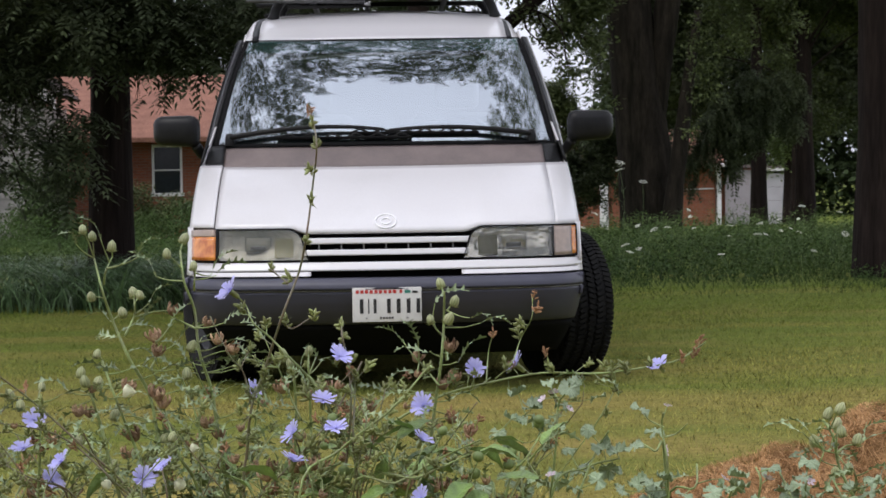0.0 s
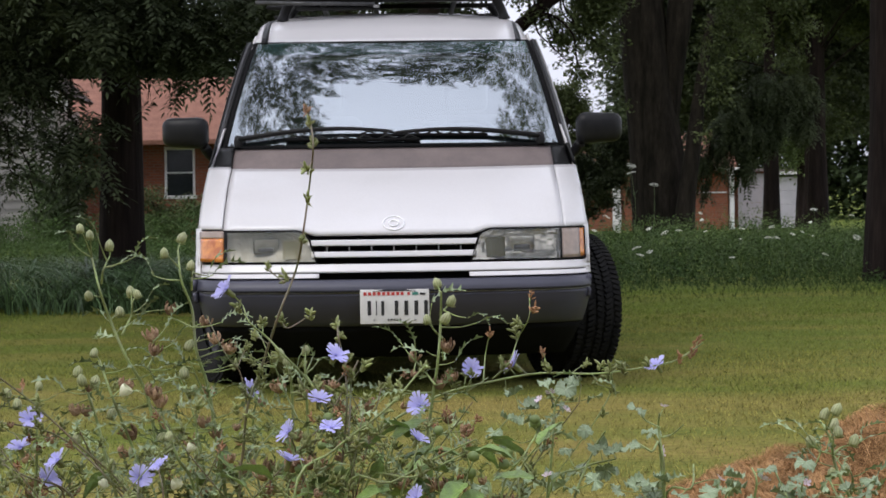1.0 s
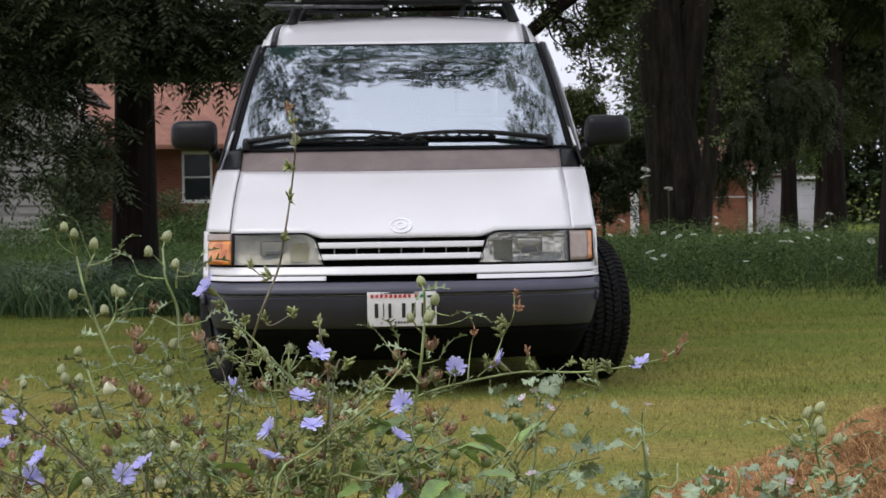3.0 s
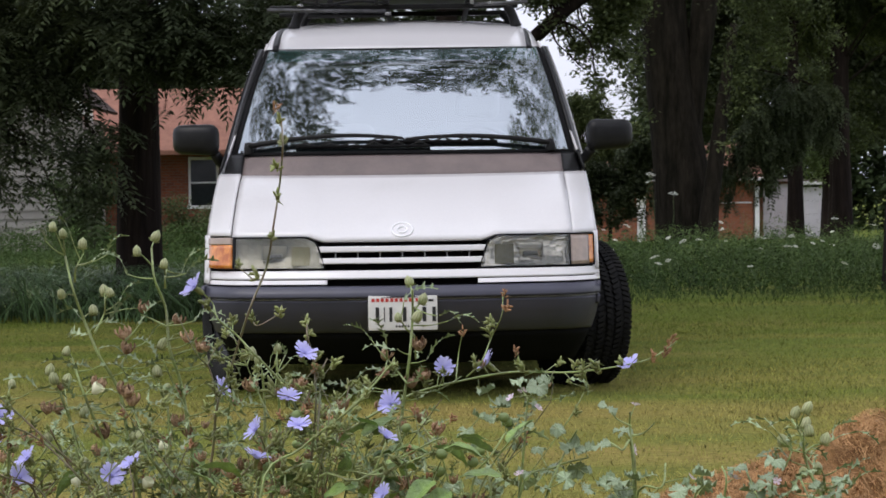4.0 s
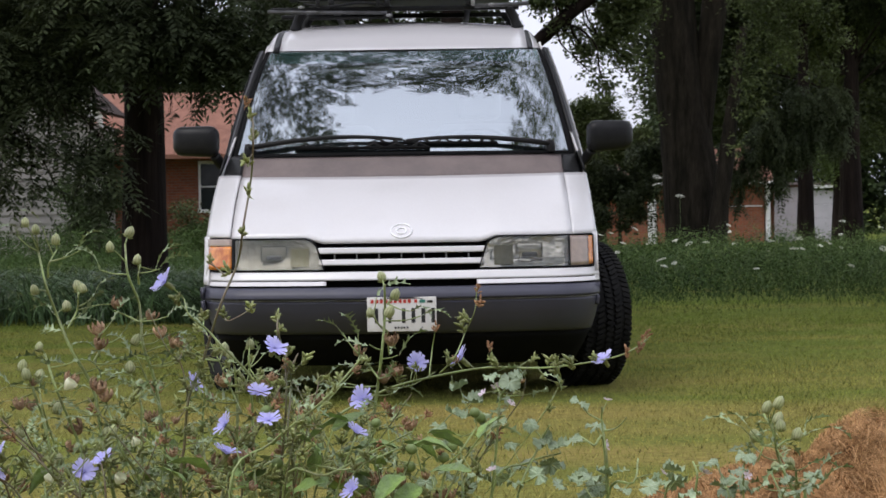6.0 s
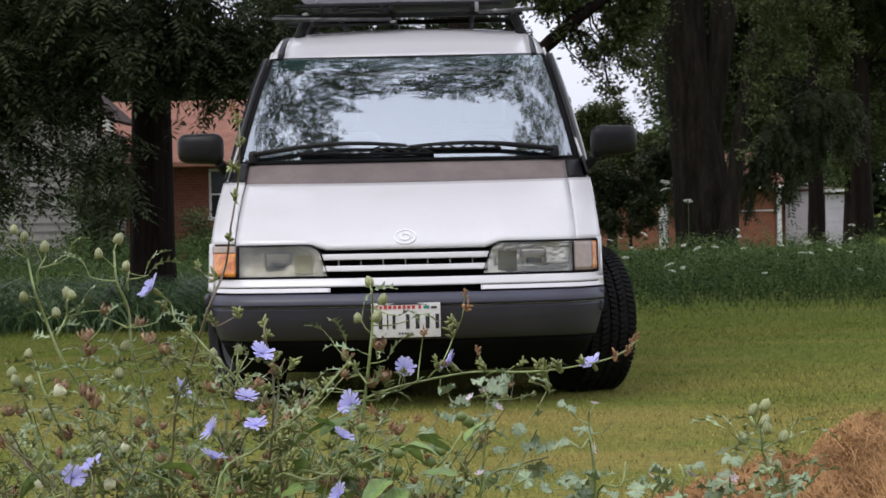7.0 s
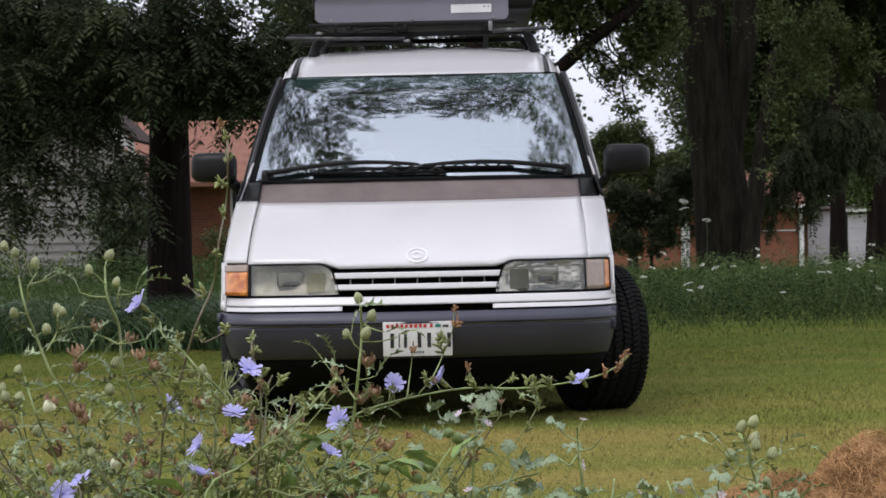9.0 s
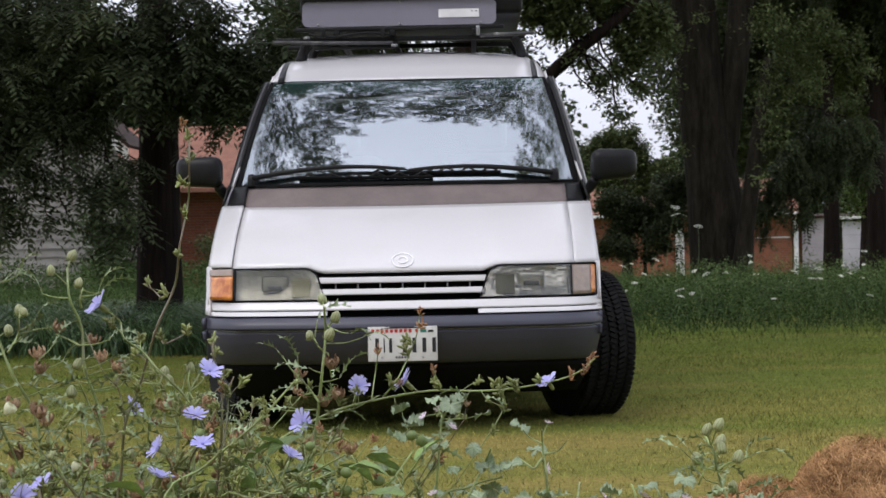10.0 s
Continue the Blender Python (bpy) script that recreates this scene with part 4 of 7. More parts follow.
# ---- trees ----
def spray_template(kind, g):
    """A small twig of leaves: vertices and four-cornered leaves."""
    vs, fs = [], []

    def leaf(p, d, nrm, ln, wd):
        d = d / np.linalg.norm(d)
        s = np.cross(d, nrm)
        s = s / (np.linalg.norm(s) + 1e-9)
        i = len(vs)
        vs.extend([p, p + d * ln * 0.45 + s * wd / 2 - nrm * 0.0, p + d * ln - nrm * 0.12 * ln, p + d * ln * 0.45 - s * wd / 2])
        fs.append((i, i + 1, i + 2, i + 3))

    if kind == "pinnate":
        for k in range(7):
            p = np.array([0.065 * k, 0, -0.10 * (k / 7) ** 2 * 1.2])
            for sg in (-1, 1):
                leaf(p, np.array([0.5, sg * 1.0, -0.25 + 0.2 * g.normal()]), np.array([0.2 * g.normal(), 0, 1.0]), 0.13, 0.042)
        leaf(np.array([0.46, 0, -0.12]), np.array([1.0, 0, -0.2]), np.array([0, 0, 1.0]), 0.12, 0.04)
    else:
        for k in range(14):
            d = g.normal(size=3) * np.array([1, 1, 0.5])
            p = g.normal(size=3) * 0.13
            nn = np.array([0.5 * g.normal(), 0.5 * g.normal(), 1.0])
            leaf(p, d, nn / np.linalg.norm(nn), 0.115, 0.062)
    return np.array(vs), np.array(fs)


def crown(name, places, kind, material, parent, seed, size=1.0, droop=0.3):
    """Leaves on many twigs, as one mesh."""
    g = np.random.default_rng(seed)
    temps = [spray_template(kind, g) for _ in range(6)]
    nv = len(temps[0][0])
    n = len(places)
    pick = g.integers(0, 6, n)
    a = g.uniform(0, 2 * np.pi, n)
    tilt = g.normal(droop, 0.35, n)
    sc = size * g.uniform(0.7, 1.3, n)
    ca, sa, ct, st = np.cos(a), np.sin(a), np.cos(tilt), np.sin(tilt)
    base = np.stack([t[0] for t in temps])[pick] * sc[:, None, None]
    x = base[..., 0] * ct[:, None] + base[..., 2] * st[:, None]
    z = -base[..., 0] * st[:, None] + base[..., 2] * ct[:, None]
    y = base[..., 1]
    v = np.stack([x * ca[:, None] - y * sa[:, None], x * sa[:, None] + y * ca[:, None], z], -1) + np.asarray(places)[:, None, :]
    f = (np.stack([t[1] for t in temps])[pick] + (np.arange(n) * nv)[:, None, None]).reshape(-1, 4)
    return raw(name, v.reshape(-1, 3), f, material, parent)


def in_clumps(clumps, n, seed):
    """Places for twigs inside rounded clumps (x, y, z, rx, ry, rz), denser near their skins."""
    g = np.random.default_rng(seed)
    c = np.array(clumps, dtype=float)
    w = c[:, 3] * c[:, 4] * c[:, 5]
    w = w ** 0.75
    i = g.choice(len(c), n, p=w / w.sum())
    d = g.normal(size=(n, 3))
    d /= np.linalg.norm(d, axis=1)[:, None]
    r = g.uniform(0.15, 1.0, n) ** 0.55
    return c[i, :3] + d * r[:, None] * c[i, 3:]


def limb_lines(base, r, height, clumps, seed, fork=0.35, lean=(0, 0), along=None):
    """The trunk's line and one limb to each clump."""
    g = random.Random(seed)
    b = Vector(base)
    top = b + Vector((lean[0], lean[1], height))
    trunk = [b + Vector((0, 0, -0.3))] + [b.lerp(top, k) + Vector((g.uniform(-1, 1), g.uniform(-1, 1), 0)) * r * 0.18 * k for k in steps(0.0, 1, 7)]
    rad = [r * 1.35, r * 1.12] + [r * (1 - 0.75 * k) for k in steps(1 / 7, 1, 6)]
    lines = [(trunk, rad)]
    for c in clumps:
        p = Vector(c[:3])
        k = min(0.95, max(fork, (p.z - b.z - 0.25 * (p - b).length) / height))
        a = b.lerp(top, k)
        above = [Vector(q[:3]) for q in clumps if q[2] > c[2] + 0.12]
        hung = bool(above) and not along and p.z < b.z + fork * height
        if hung:
            a = min(above, key=lambda q: (q - p).length)
        if along:
            a = min((Vector(q) for q in bend(along, 6)), key=lambda q: (q - p).length)
        sway = 0.3 * min(1.0, (p - a).length)
        mid = a.lerp(p, 0.5) + Vector((g.uniform(-sway, sway), g.uniform(-sway, sway), 0.12 * (p - a).length))
        r0 = 0.014 if along else 0.008 if hung else r * 0.15 * (1 - 0.5 * k)
        lines.append(([a, a.lerp(mid, 0.5) + Vector((0, 0, 0.1)), mid, mid.lerp(p, 0.5), p], [r0, r0 * 0.8, r0 * 0.6, r0 * 0.4, r0 * 0.2]))
        for _ in range(3):
            q = p + Vector((g.uniform(-1, 1) * c[3], g.uniform(-1, 1) * c[4], g.uniform(-0.9, 0.7) * c[5])) * 0.8
            lines.append(([mid.lerp(p, 0.4), mid.lerp(q, 0.7), q], [r0 * 0.35, r0 * 0.22, r0 * 0.08]))
    return lines


def tree(label, base, r, height, clumps, n, kind, material, seed, bark=None, size=1.0, droop=0.3, extra=(), fork=0.35, lean=(0, 0), along=None, over=(), name="tree"):
    ob = thing(name, label, "tree", base, "trees behind the lawn")
    inv = Matrix.Translation(-Vector(base))
    bm = bmesh.new()
    for pts, rad in limb_lines(base, r, height, clumps, seed, fork, lean, along) + list(extra):
        line = bend(pts, 4)
        rr = [rad[min(len(rad) - 1, i // 4)] + (rad[min(len(rad) - 1, i // 4 + 1)] - rad[min(len(rad) - 1, i // 4)]) * (i % 4) / 4 for i in range(len(line))]
        tube(bm, line, rr, 28 if rad[0] > 0.4 else 14 if rad[0] > 0.15 else 7)
    for v in bm.verts:
        k = noise.noise(v.co * 0.5) * 0.03 + noise.noise(Vector((v.co.x * 9, v.co.y * 9, v.co.z * 1.1))) * 0.016
        v.co += Vector((k, k * 0.7, 0))
    bmesh.ops.transform(bm, matrix=inv, verts=bm.verts)
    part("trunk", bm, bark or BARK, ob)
    if n:
        places = in_clumps(clumps, n, seed) - np.array(base)
        crown("crown", places, kind, material, ob, seed, size, droop)
    if len(over):
        crown("crown", over - np.array(base), kind, material, ob, seed + 1, size * 0.9, droop)
    return ob


def ring_of_clumps(cx, cy, z0, z1, rx, ry, n, seed, size=1.6):
    g = random.Random(seed)
    out = []
    for _ in range(n):
        a, q, k = g.uniform(0, 6.28), g.uniform(0.25, 1) ** 0.6, g.uniform(0, 1)
        s = size * g.uniform(0.7, 1.3)
        w = 1 - 0.45 * k * k
        out.append((cx + rx * q * w * math.cos(a), cy + ry * q * w * math.sin(a), z0 + (z1 - z0) * k, s, s, s * 0.7))
    return out


def canopy(n, seed, x0, x1, y0, y1, z0, z1, inside):
    """Places for the twigs of an overhanging crown, loose and uneven, over the part of the plan that inside() allows."""
    g = random.Random(seed)
    out = []
    while len(out) < n:
        x, y, z = g.uniform(x0, x1), g.uniform(y0, y1), g.uniform(z0, z1)
        k = noise.noise((x * 1.3, y * 1.3, seed)) + 0.5 * noise.noise((x * 4, y * 4, seed))
        if inside(x + 0.5 * k, y + 0.5 * k) and k > g.uniform(-0.5, 0.25):
            out.append((x, y, z))
    return np.array(out)


# left tree: hanging pinnate boughs, and a crown that reaches over the van
hang = [(-3.28, 7.24, 2.86, 0.54, 0.45, 0.27), (-1.94, 7.24, 2.77, 0.4, 0.36, 0.22), (-2.96, 7.24, 2.37, 0.4, 0.31, 0.27),
        (-2.83, 7.24, 2.1, 0.31, 0.31, 0.27), (-3.72, 6.98, 1.61, 0.38, 0.38, 0.34), (-4.53, 7.07, 1.84, 0.42, 0.38, 0.38),
        (-3.1, 7.07, 2.02, 0.49, 0.45, 0.4), (-3.81, 7.16, 2.37, 0.62, 0.54, 0.45), (-2.56, 6.98, 2.55, 0.62, 0.54, 0.4),
        (-1.85, 7.07, 2.24, 0.45, 0.45, 0.36), (-1.31, 7.16, 2.28, 0.54, 0.45, 0.36), (-1.67, 6.93, 1.93, 0.27, 0.27, 0.18),
        (-2.39, 6.84, 2.24, 0.4, 0.31, 0.31), (-2.96, 6.89, 1.84, 0.31, 0.26, 0.23), (-4.44, 6.8, 1.61, 0.23, 0.23, 0.19),
        (-0.78, 7.38, 2.55, 0.54, 0.49, 0.45), (-4.26, 6.8, 2.24, 0.54, 0.45, 0.4), (-5.02, 6.93, 1.75, 0.31, 0.31, 0.26),
        (-3.46, 6.8, 2.02, 0.45, 0.36, 0.36), (-2.12, 6.89, 2.15, 0.31, 0.27, 0.27), (-3.49, 7.51, 1.68, 0.18, 0.16, 0.15),
        (-2.98, 7.52, 1.67, 0.15, 0.14, 0.13), (-2.68, 7.53, 1.74, 0.09, 0.09, 0.08), (-3.55, 7.5, 0.99, 0.08, 0.07, 0.07),
        (-2.64, 7.52, 0.97, 0.03, 0.03, 0.03), (-1.83, 7.55, 1.76, 0.07, 0.07, 0.06), (-2.05, 7.55, 1.98, 0.11, 0.1, 0.09),
        (-1.8, 7.55, 2.11, 0.11, 0.1, 0.09), (-2.08, 7.54, 1.65, 0.04, 0.03, 0.03), (-3.42, 7.52, 2.56, 0.28, 0.25, 0.24),
        (-2.96, 7.53, 2.46, 0.23, 0.21, 0.2), (-3.43, 7.52, 2.15, 0.23, 0.21, 0.2), (-2.83, 7.53, 2.09, 0.17, 0.15, 0.14),
        (-1.99, 7.55, 2.39, 0.16, 0.14, 0.13), (-2.13, 7.55, 2.16, 0.08, 0.08, 0.07), (-1.67, 7.56, 2.39, 0.09, 0.08, 0.08),
        (-2.6, 7.55, 1.24, 0.07, 0.06, 0.06), (-2.55, 7.54, 1.01, 0.05, 0.04, 0.04), (-3.27, 6.81, 1.29, 0.13, 0.12, 0.13),
        (-3.17, 6.82, 1.49, 0.12, 0.11, 0.12), (-2.94, 6.82, 1.42, 0.1, 0.09, 0.1), (-3.02, 6.81, 1.03, 0.1, 0.09, 0.1),
        (-2.7, 6.82, 1.28, 0.12, 0.11, 0.12), (-2.63, 6.82, 1.08, 0.12, 0.11, 0.12), (-2.79, 6.82, 0.95, 0.07, 0.06, 0.07),
        (-2.55, 6.83, 1.41, 0.14, 0.13, 0.14), (-2.51, 6.83, 1.21, 0.12, 0.11, 0.12), (-3.42, 6.81, 1.3, 0.2, 0.18, 0.2),
        (-3.36, 6.81, 1.07, 0.2, 0.18, 0.2), (-3.11, 6.82, 1.38, 0.15, 0.14, 0.15), (-2.56, 6.83, 1.28, 0.2, 0.18, 0.2),
        (-2.47, 6.83, 1.05, 0.15, 0.14, 0.15), (-2.89, 6.82, 1.46, 0.18, 0.16, 0.18), (-2.75, 6.82, 1.37, 0.12, 0.11, 0.12),
        (-2.56, 6.82, 0.92, 0.12, 0.11, 0.12), (-3.07, 6.81, 1.2, 0.08, 0.07, 0.08), (-2.89, 6.82, 1.06, 0.07, 0.06, 0.07),
        (-1.84, 6.86, 2.55, 0.3, 0.27, 0.3), (-1.78, 6.86, 2.19, 0.2, 0.18, 0.2), (-2.16, 6.85, 2.2, 0.3, 0.27, 0.3),
        (-3.41, 6.81, 1.65, 0.3, 0.27, 0.3), (-2.4, 6.83, 1.23, 0.09, 0.08, 0.09), (-2.42, 6.83, 1.45, 0.14, 0.13, 0.14)]
over = canopy(6400, 12, -6.0, 1.3, 0.3, 7.0, 6.4, 7.8, lambda x, y: x < -1.2 or (x < -0.55 and y > 2.4) or y > 3.05)
tree("dark tree with a straight trunk and hanging pinnate leaves", (-2.35, 7.9, 0), 0.185, 10.5, hang + ring_of_clumps(-2.8, 8.4, 4.5, 10.5, 4.2, 3.4, 12, 11, 1.1), 15500, "pinnate", LEAF_A, 11, size=0.56, over=over)
# right tree at the lawn's edge, its crown over the van's other side
over = canopy(5000, 13, 0.8, 6.5, 0.3, 7.5, 6.4, 7.8, lambda x, y: x > 2.3 or (x > 0.9 and y > 2.75))
tree("tall tree with a brown trunk at the lawn's edge", (4.62, 9.85, 0), 0.30, 10.5, ring_of_clumps(5.2, 10.2, 5.5, 10.5, 3.2, 3.0, 10, 101, 1.1), 7000, "maple", LEAF_B, 101, fork=0.5, size=0.5, over=over)
# tree behind the van, its low limb reaching out past the roof
limb = ([(0.72, 9.11, 2.09), (0.90, 9.02, 2.23), (1.02, 8.92, 2.32), (1.27, 8.83, 2.53), (1.52, 8.74, 2.72), (1.70, 8.75, 2.91), (2.04, 8.86, 3.41)], [0.07, 0.066, 0.062, 0.06, 0.057, 0.053, 0.04])
near = [(1.08, 8.83, 2.82, 0.07, 0.07, 0.06), (1.23, 8.83, 2.7, 0.06, 0.05, 0.05), (1.43, 8.84, 2.85, 0.08, 0.08, 0.07),
        (1.33, 8.83, 2.39, 0.04, 0.04, 0.03), (1.39, 8.83, 2.23, 0.04, 0.04, 0.03), (1.58, 8.84, 2.3, 0.04, 0.04, 0.03),
        (1.71, 8.84, 2.43, 0.06, 0.05, 0.05), (1.62, 8.84, 2.57, 0.06, 0.06, 0.05), (1.77, 8.85, 2.72, 0.07, 0.07, 0.06),
        (1.46, 8.83, 2.02, 0.03, 0.03, 0.03), (1.57, 8.83, 1.9, 0.03, 0.03, 0.03), (1.76, 8.84, 2.14, 0.03, 0.03, 0.03),
        (1.02, 8.83, 2.65, 0.05, 0.05, 0.05), (1.17, 8.83, 2.42, 0.03, 0.03, 0.03), (1.5, 8.83, 2.13, 0.02, 0.02, 0.02), (0.96, 8.83, 2.8, 0.06, 0.06, 0.05),
        (0.81, 8.82, 2.79, 0.06, 0.05, 0.05), (1.85, 8.85, 2.52, 0.05, 0.04, 0.04), (1.92, 8.85, 2.72, 0.07, 0.06, 0.06),
        (1.14, 8.83, 3.08, 0.2, 0.18, 0.17), (1.58, 8.84, 3.07, 0.2, 0.18, 0.17), (0.74, 8.82, 3.09, 0.2, 0.18, 0.17)]
tree("leafy tree behind the van with a low limb", (0.25, 9.1, 0), 0.14, 7.0, near, 4600, "maple", LEAF_B, 22, size=0.40, extra=(limb,), along=limb[0])
# right tree with a forked trunk
forkb = ([(5.71, 36.24, 1.73), (5.87, 36.26, 3.38), (6.05, 36.28, 4.64), (6.20, 36.29, 5.91), (6.55, 36.32, 8.44)], [0.26, 0.29, 0.29, 0.28, 0.22])
third = ([(5.96, 35.33, -0.29), (6.08, 35.34, 0.83), (6.26, 35.36, 2.07), (6.40, 35.37, 3.07), (6.64, 35.39, 4.68)], [0.25, 0.20, 0.17, 0.14, 0.09])
right = [(4.19, 33.33, 5.14, 0.31, 0.28, 0.26), (4.23, 33.33, 4.49, 0.21, 0.19, 0.18), (4.28, 33.32, 3.9, 0.14, 0.13, 0.12),
        (4.33, 33.32, 3.36, 0.12, 0.11, 0.1), (3.9, 33.33, 5.51, 0.26, 0.24, 0.22), (6.45, 33.39, 5.22, 0.48, 0.43, 0.4),
        (6.97, 33.4, 4.85, 0.48, 0.43, 0.4), (7.46, 33.41, 5.2, 0.48, 0.43, 0.4), (7.92, 33.42, 4.83, 0.45, 0.41, 0.38),
        (8.33, 33.42, 4.23, 0.33, 0.3, 0.28), (7.32, 33.4, 4.25, 0.39, 0.35, 0.33), (6.6, 33.38, 4.26, 0.39, 0.35, 0.33),
        (6.36, 33.37, 3.67, 0.33, 0.3, 0.28), (6.86, 33.39, 3.78, 0.29, 0.26, 0.24), (7.37, 33.4, 3.8, 0.21, 0.19, 0.18),
        (8.16, 33.41, 3.61, 0.26, 0.24, 0.22), (7.78, 33.4, 3.43, 0.19, 0.17, 0.16), (6.46, 33.37, 3.2, 0.31, 0.28, 0.26),
        (6.27, 33.36, 2.61, 0.24, 0.21, 0.2), (6.72, 33.37, 2.81, 0.21, 0.19, 0.18), (6.08, 33.38, 4.87, 0.17, 0.15, 0.14),
        (6.13, 33.37, 4.04, 0.14, 0.13, 0.12), (4.61, 33.32, 2.58, 0.12, 0.11, 0.1), (6.2, 33.35, 2.01, 0.15, 0.14, 0.13),
        (4.54, 33.34, 4.9, 0.17, 0.15, 0.14), (5.55, 33.37, 5.12, 0.14, 0.13, 0.12), (4.97, 33.35, 5.37, 0.17, 0.15, 0.14),
        (4.47, 33.33, 4.19, 0.12, 0.11, 0.1), (5.9, 33.37, 4.51, 0.12, 0.11, 0.1), (3.53, 33.41, 4.63, 0.3, 0.27, 0.26),
        (4.02, 33.42, 4.21, 0.3, 0.27, 0.26), (4.25, 33.42, 3.67, 0.22, 0.2, 0.19), (3.75, 33.41, 3.74, 0.16, 0.14, 0.14),
        (3.11, 33.4, 4.52, 0.14, 0.13, 0.12), (2.71, 33.4, 4.95, 0.24, 0.22, 0.2), (4.31, 33.43, 4.8, 0.3, 0.27, 0.26),
        (3.66, 33.42, 5.29, 0.35, 0.32, 0.3), (3.28, 33.4, 3.98, 0.12, 0.11, 0.1), (4.16, 33.42, 3.25, 0.12, 0.11, 0.1),
        (3.07, 33.41, 5.18, 0.3, 0.27, 0.26), (3.92, 33.41, 3.2, 0.08, 0.07, 0.07), (3.9, 33.43, 4.92, 0.28, 0.25, 0.24)]
# the second ring, out of view, is added only to shade the trunk
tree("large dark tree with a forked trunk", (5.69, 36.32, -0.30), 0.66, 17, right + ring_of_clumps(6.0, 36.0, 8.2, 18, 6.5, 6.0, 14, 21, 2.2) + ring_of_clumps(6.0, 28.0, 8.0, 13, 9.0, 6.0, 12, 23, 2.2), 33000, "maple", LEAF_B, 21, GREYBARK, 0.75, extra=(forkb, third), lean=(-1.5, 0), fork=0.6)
slim = [(7.97, 38.4, 2.26, 0.43, 0.38, 0.36), (8.77, 38.42, 2.77, 0.51, 0.45, 0.43), (7.71, 38.4, 2.73, 0.4, 0.36, 0.34),
        (7.9, 38.39, 1.6, 0.19, 0.17, 0.16), (7.82, 38.39, 1.2, 0.12, 0.11, 0.1), (7.33, 38.38, 2.34, 0.32, 0.29, 0.27),
        (9.18, 38.44, 3.16, 0.48, 0.43, 0.41), (8.39, 38.42, 3.25, 0.4, 0.36, 0.34), (6.95, 38.37, 1.32, 0.11, 0.1, 0.09),
        (6.93, 38.36, 0.89, 0.11, 0.1, 0.09), (8, 38.39, 1.26, 0.09, 0.08, 0.08), (8.43, 38.41, 2.12, 0.33, 0.3, 0.28),
        (9.3, 38.43, 2.3, 0.29, 0.26, 0.25), (7.09, 38.37, 1.91, 0.15, 0.13, 0.12), (6.76, 38.37, 1.75, 0.15, 0.13, 0.12),
        (7.46, 38.38, 1.98, 0.17, 0.16, 0.15), (7.31, 38.38, 1.58, 0.08, 0.07, 0.07), (7.98, 38.4, 1.83, 0.15, 0.13, 0.12),
        (6.82, 38.36, 1.49, 0.11, 0.1, 0.09), (7.59, 38.39, 2.13, 0.16, 0.14, 0.14), (6.63, 38.37, 2.15, 0.16, 0.14, 0.14),
        (4.83, 38.32, 1.73, 0.13, 0.12, 0.11), (4.51, 38.32, 2.2, 0.16, 0.14, 0.14), (7.23, 38.38, 1.81, 0.17, 0.16, 0.15),
        (7.55, 38.38, 1.56, 0.07, 0.06, 0.06), (6.76, 38.36, 1.55, 0.15, 0.13, 0.12), (7.76, 38.39, 1.89, 0.12, 0.11, 0.1),
        (7.02, 38.37, 1.51, 0.08, 0.07, 0.07), (6.81, 38.56, 1.56, 0.16, 0.14, 0.14), (7.19, 38.57, 1.68, 0.15, 0.14, 0.13),
        (7.52, 38.58, 1.47, 0.14, 0.13, 0.12), (7.07, 38.57, 1.28, 0.1, 0.09, 0.09), (7.37, 38.57, 1.1, 0.08, 0.07, 0.07),
        (6.8, 38.56, 1.02, 0.08, 0.07, 0.07), (7.85, 38.59, 1.33, 0.12, 0.11, 0.1), (7.68, 38.58, 0.91, 0.06, 0.05, 0.05),
        (8, 38.59, 1, 0.06, 0.05, 0.05), (5.11, 38.52, 1.39, 0.16, 0.14, 0.14), (5.14, 38.52, 0.92, 0.12, 0.11, 0.1),
        (4.96, 38.51, 0.53, 0.1, 0.09, 0.09)]
tree("slim dark tree with drooping boughs before the garage", (9.02, 41.40, -0.40), 0.22, 9, slim + ring_of_clumps(9.6, 41, 5.0, 10, 3.0, 2.2, 6, 31, 1.2), 13500, "pinnate", LEAF_A, 31, size=0.9, droop=0.9)
second = [(10.23, 42.47, 3.64, 0.58, 0.52, 0.49), (9.53, 42.46, 4.52, 0.58, 0.52, 0.49), (10.64, 42.47, 2.48, 0.58, 0.52, 0.49),
        (10.13, 42.48, 5.66, 0.87, 0.78, 0.74)]
tree("dark tree beside the slim one", (10.19, 41.39, -0.40), 0.27, 10, second + ring_of_clumps(10.8, 41.5, 5.0, 10, 3.0, 2.5, 8, 41, 1.5), 6000, "maple", LEAF_B, 41, size=0.95)
middle = [(3.62, 47.31, 3.36, 0.22, 0.2, 0.19), (3.94, 47.32, 3.56, 0.19, 0.17, 0.16), (4.35, 47.33, 3.45, 0.22, 0.2, 0.19),
        (4.21, 47.32, 3.08, 0.32, 0.29, 0.27), (4.69, 47.33, 2.91, 0.29, 0.26, 0.24), (3.73, 47.31, 2.88, 0.32, 0.29, 0.27),
        (5.07, 47.33, 2.46, 0.35, 0.31, 0.3), (5.47, 47.35, 2.69, 0.22, 0.2, 0.19), (5.17, 47.33, 2.04, 0.32, 0.29, 0.27),
        (4.35, 47.31, 2.08, 0.41, 0.37, 0.35), (3.8, 47.3, 2.33, 0.32, 0.29, 0.27), (5.81, 47.35, 2.31, 0.19, 0.17, 0.16),
        (4.82, 47.34, 3.25, 0.13, 0.11, 0.11), (3.42, 47.3, 3.09, 0.22, 0.2, 0.19), (4.54, 47.33, 3.7, 0.11, 0.1, 0.09)]
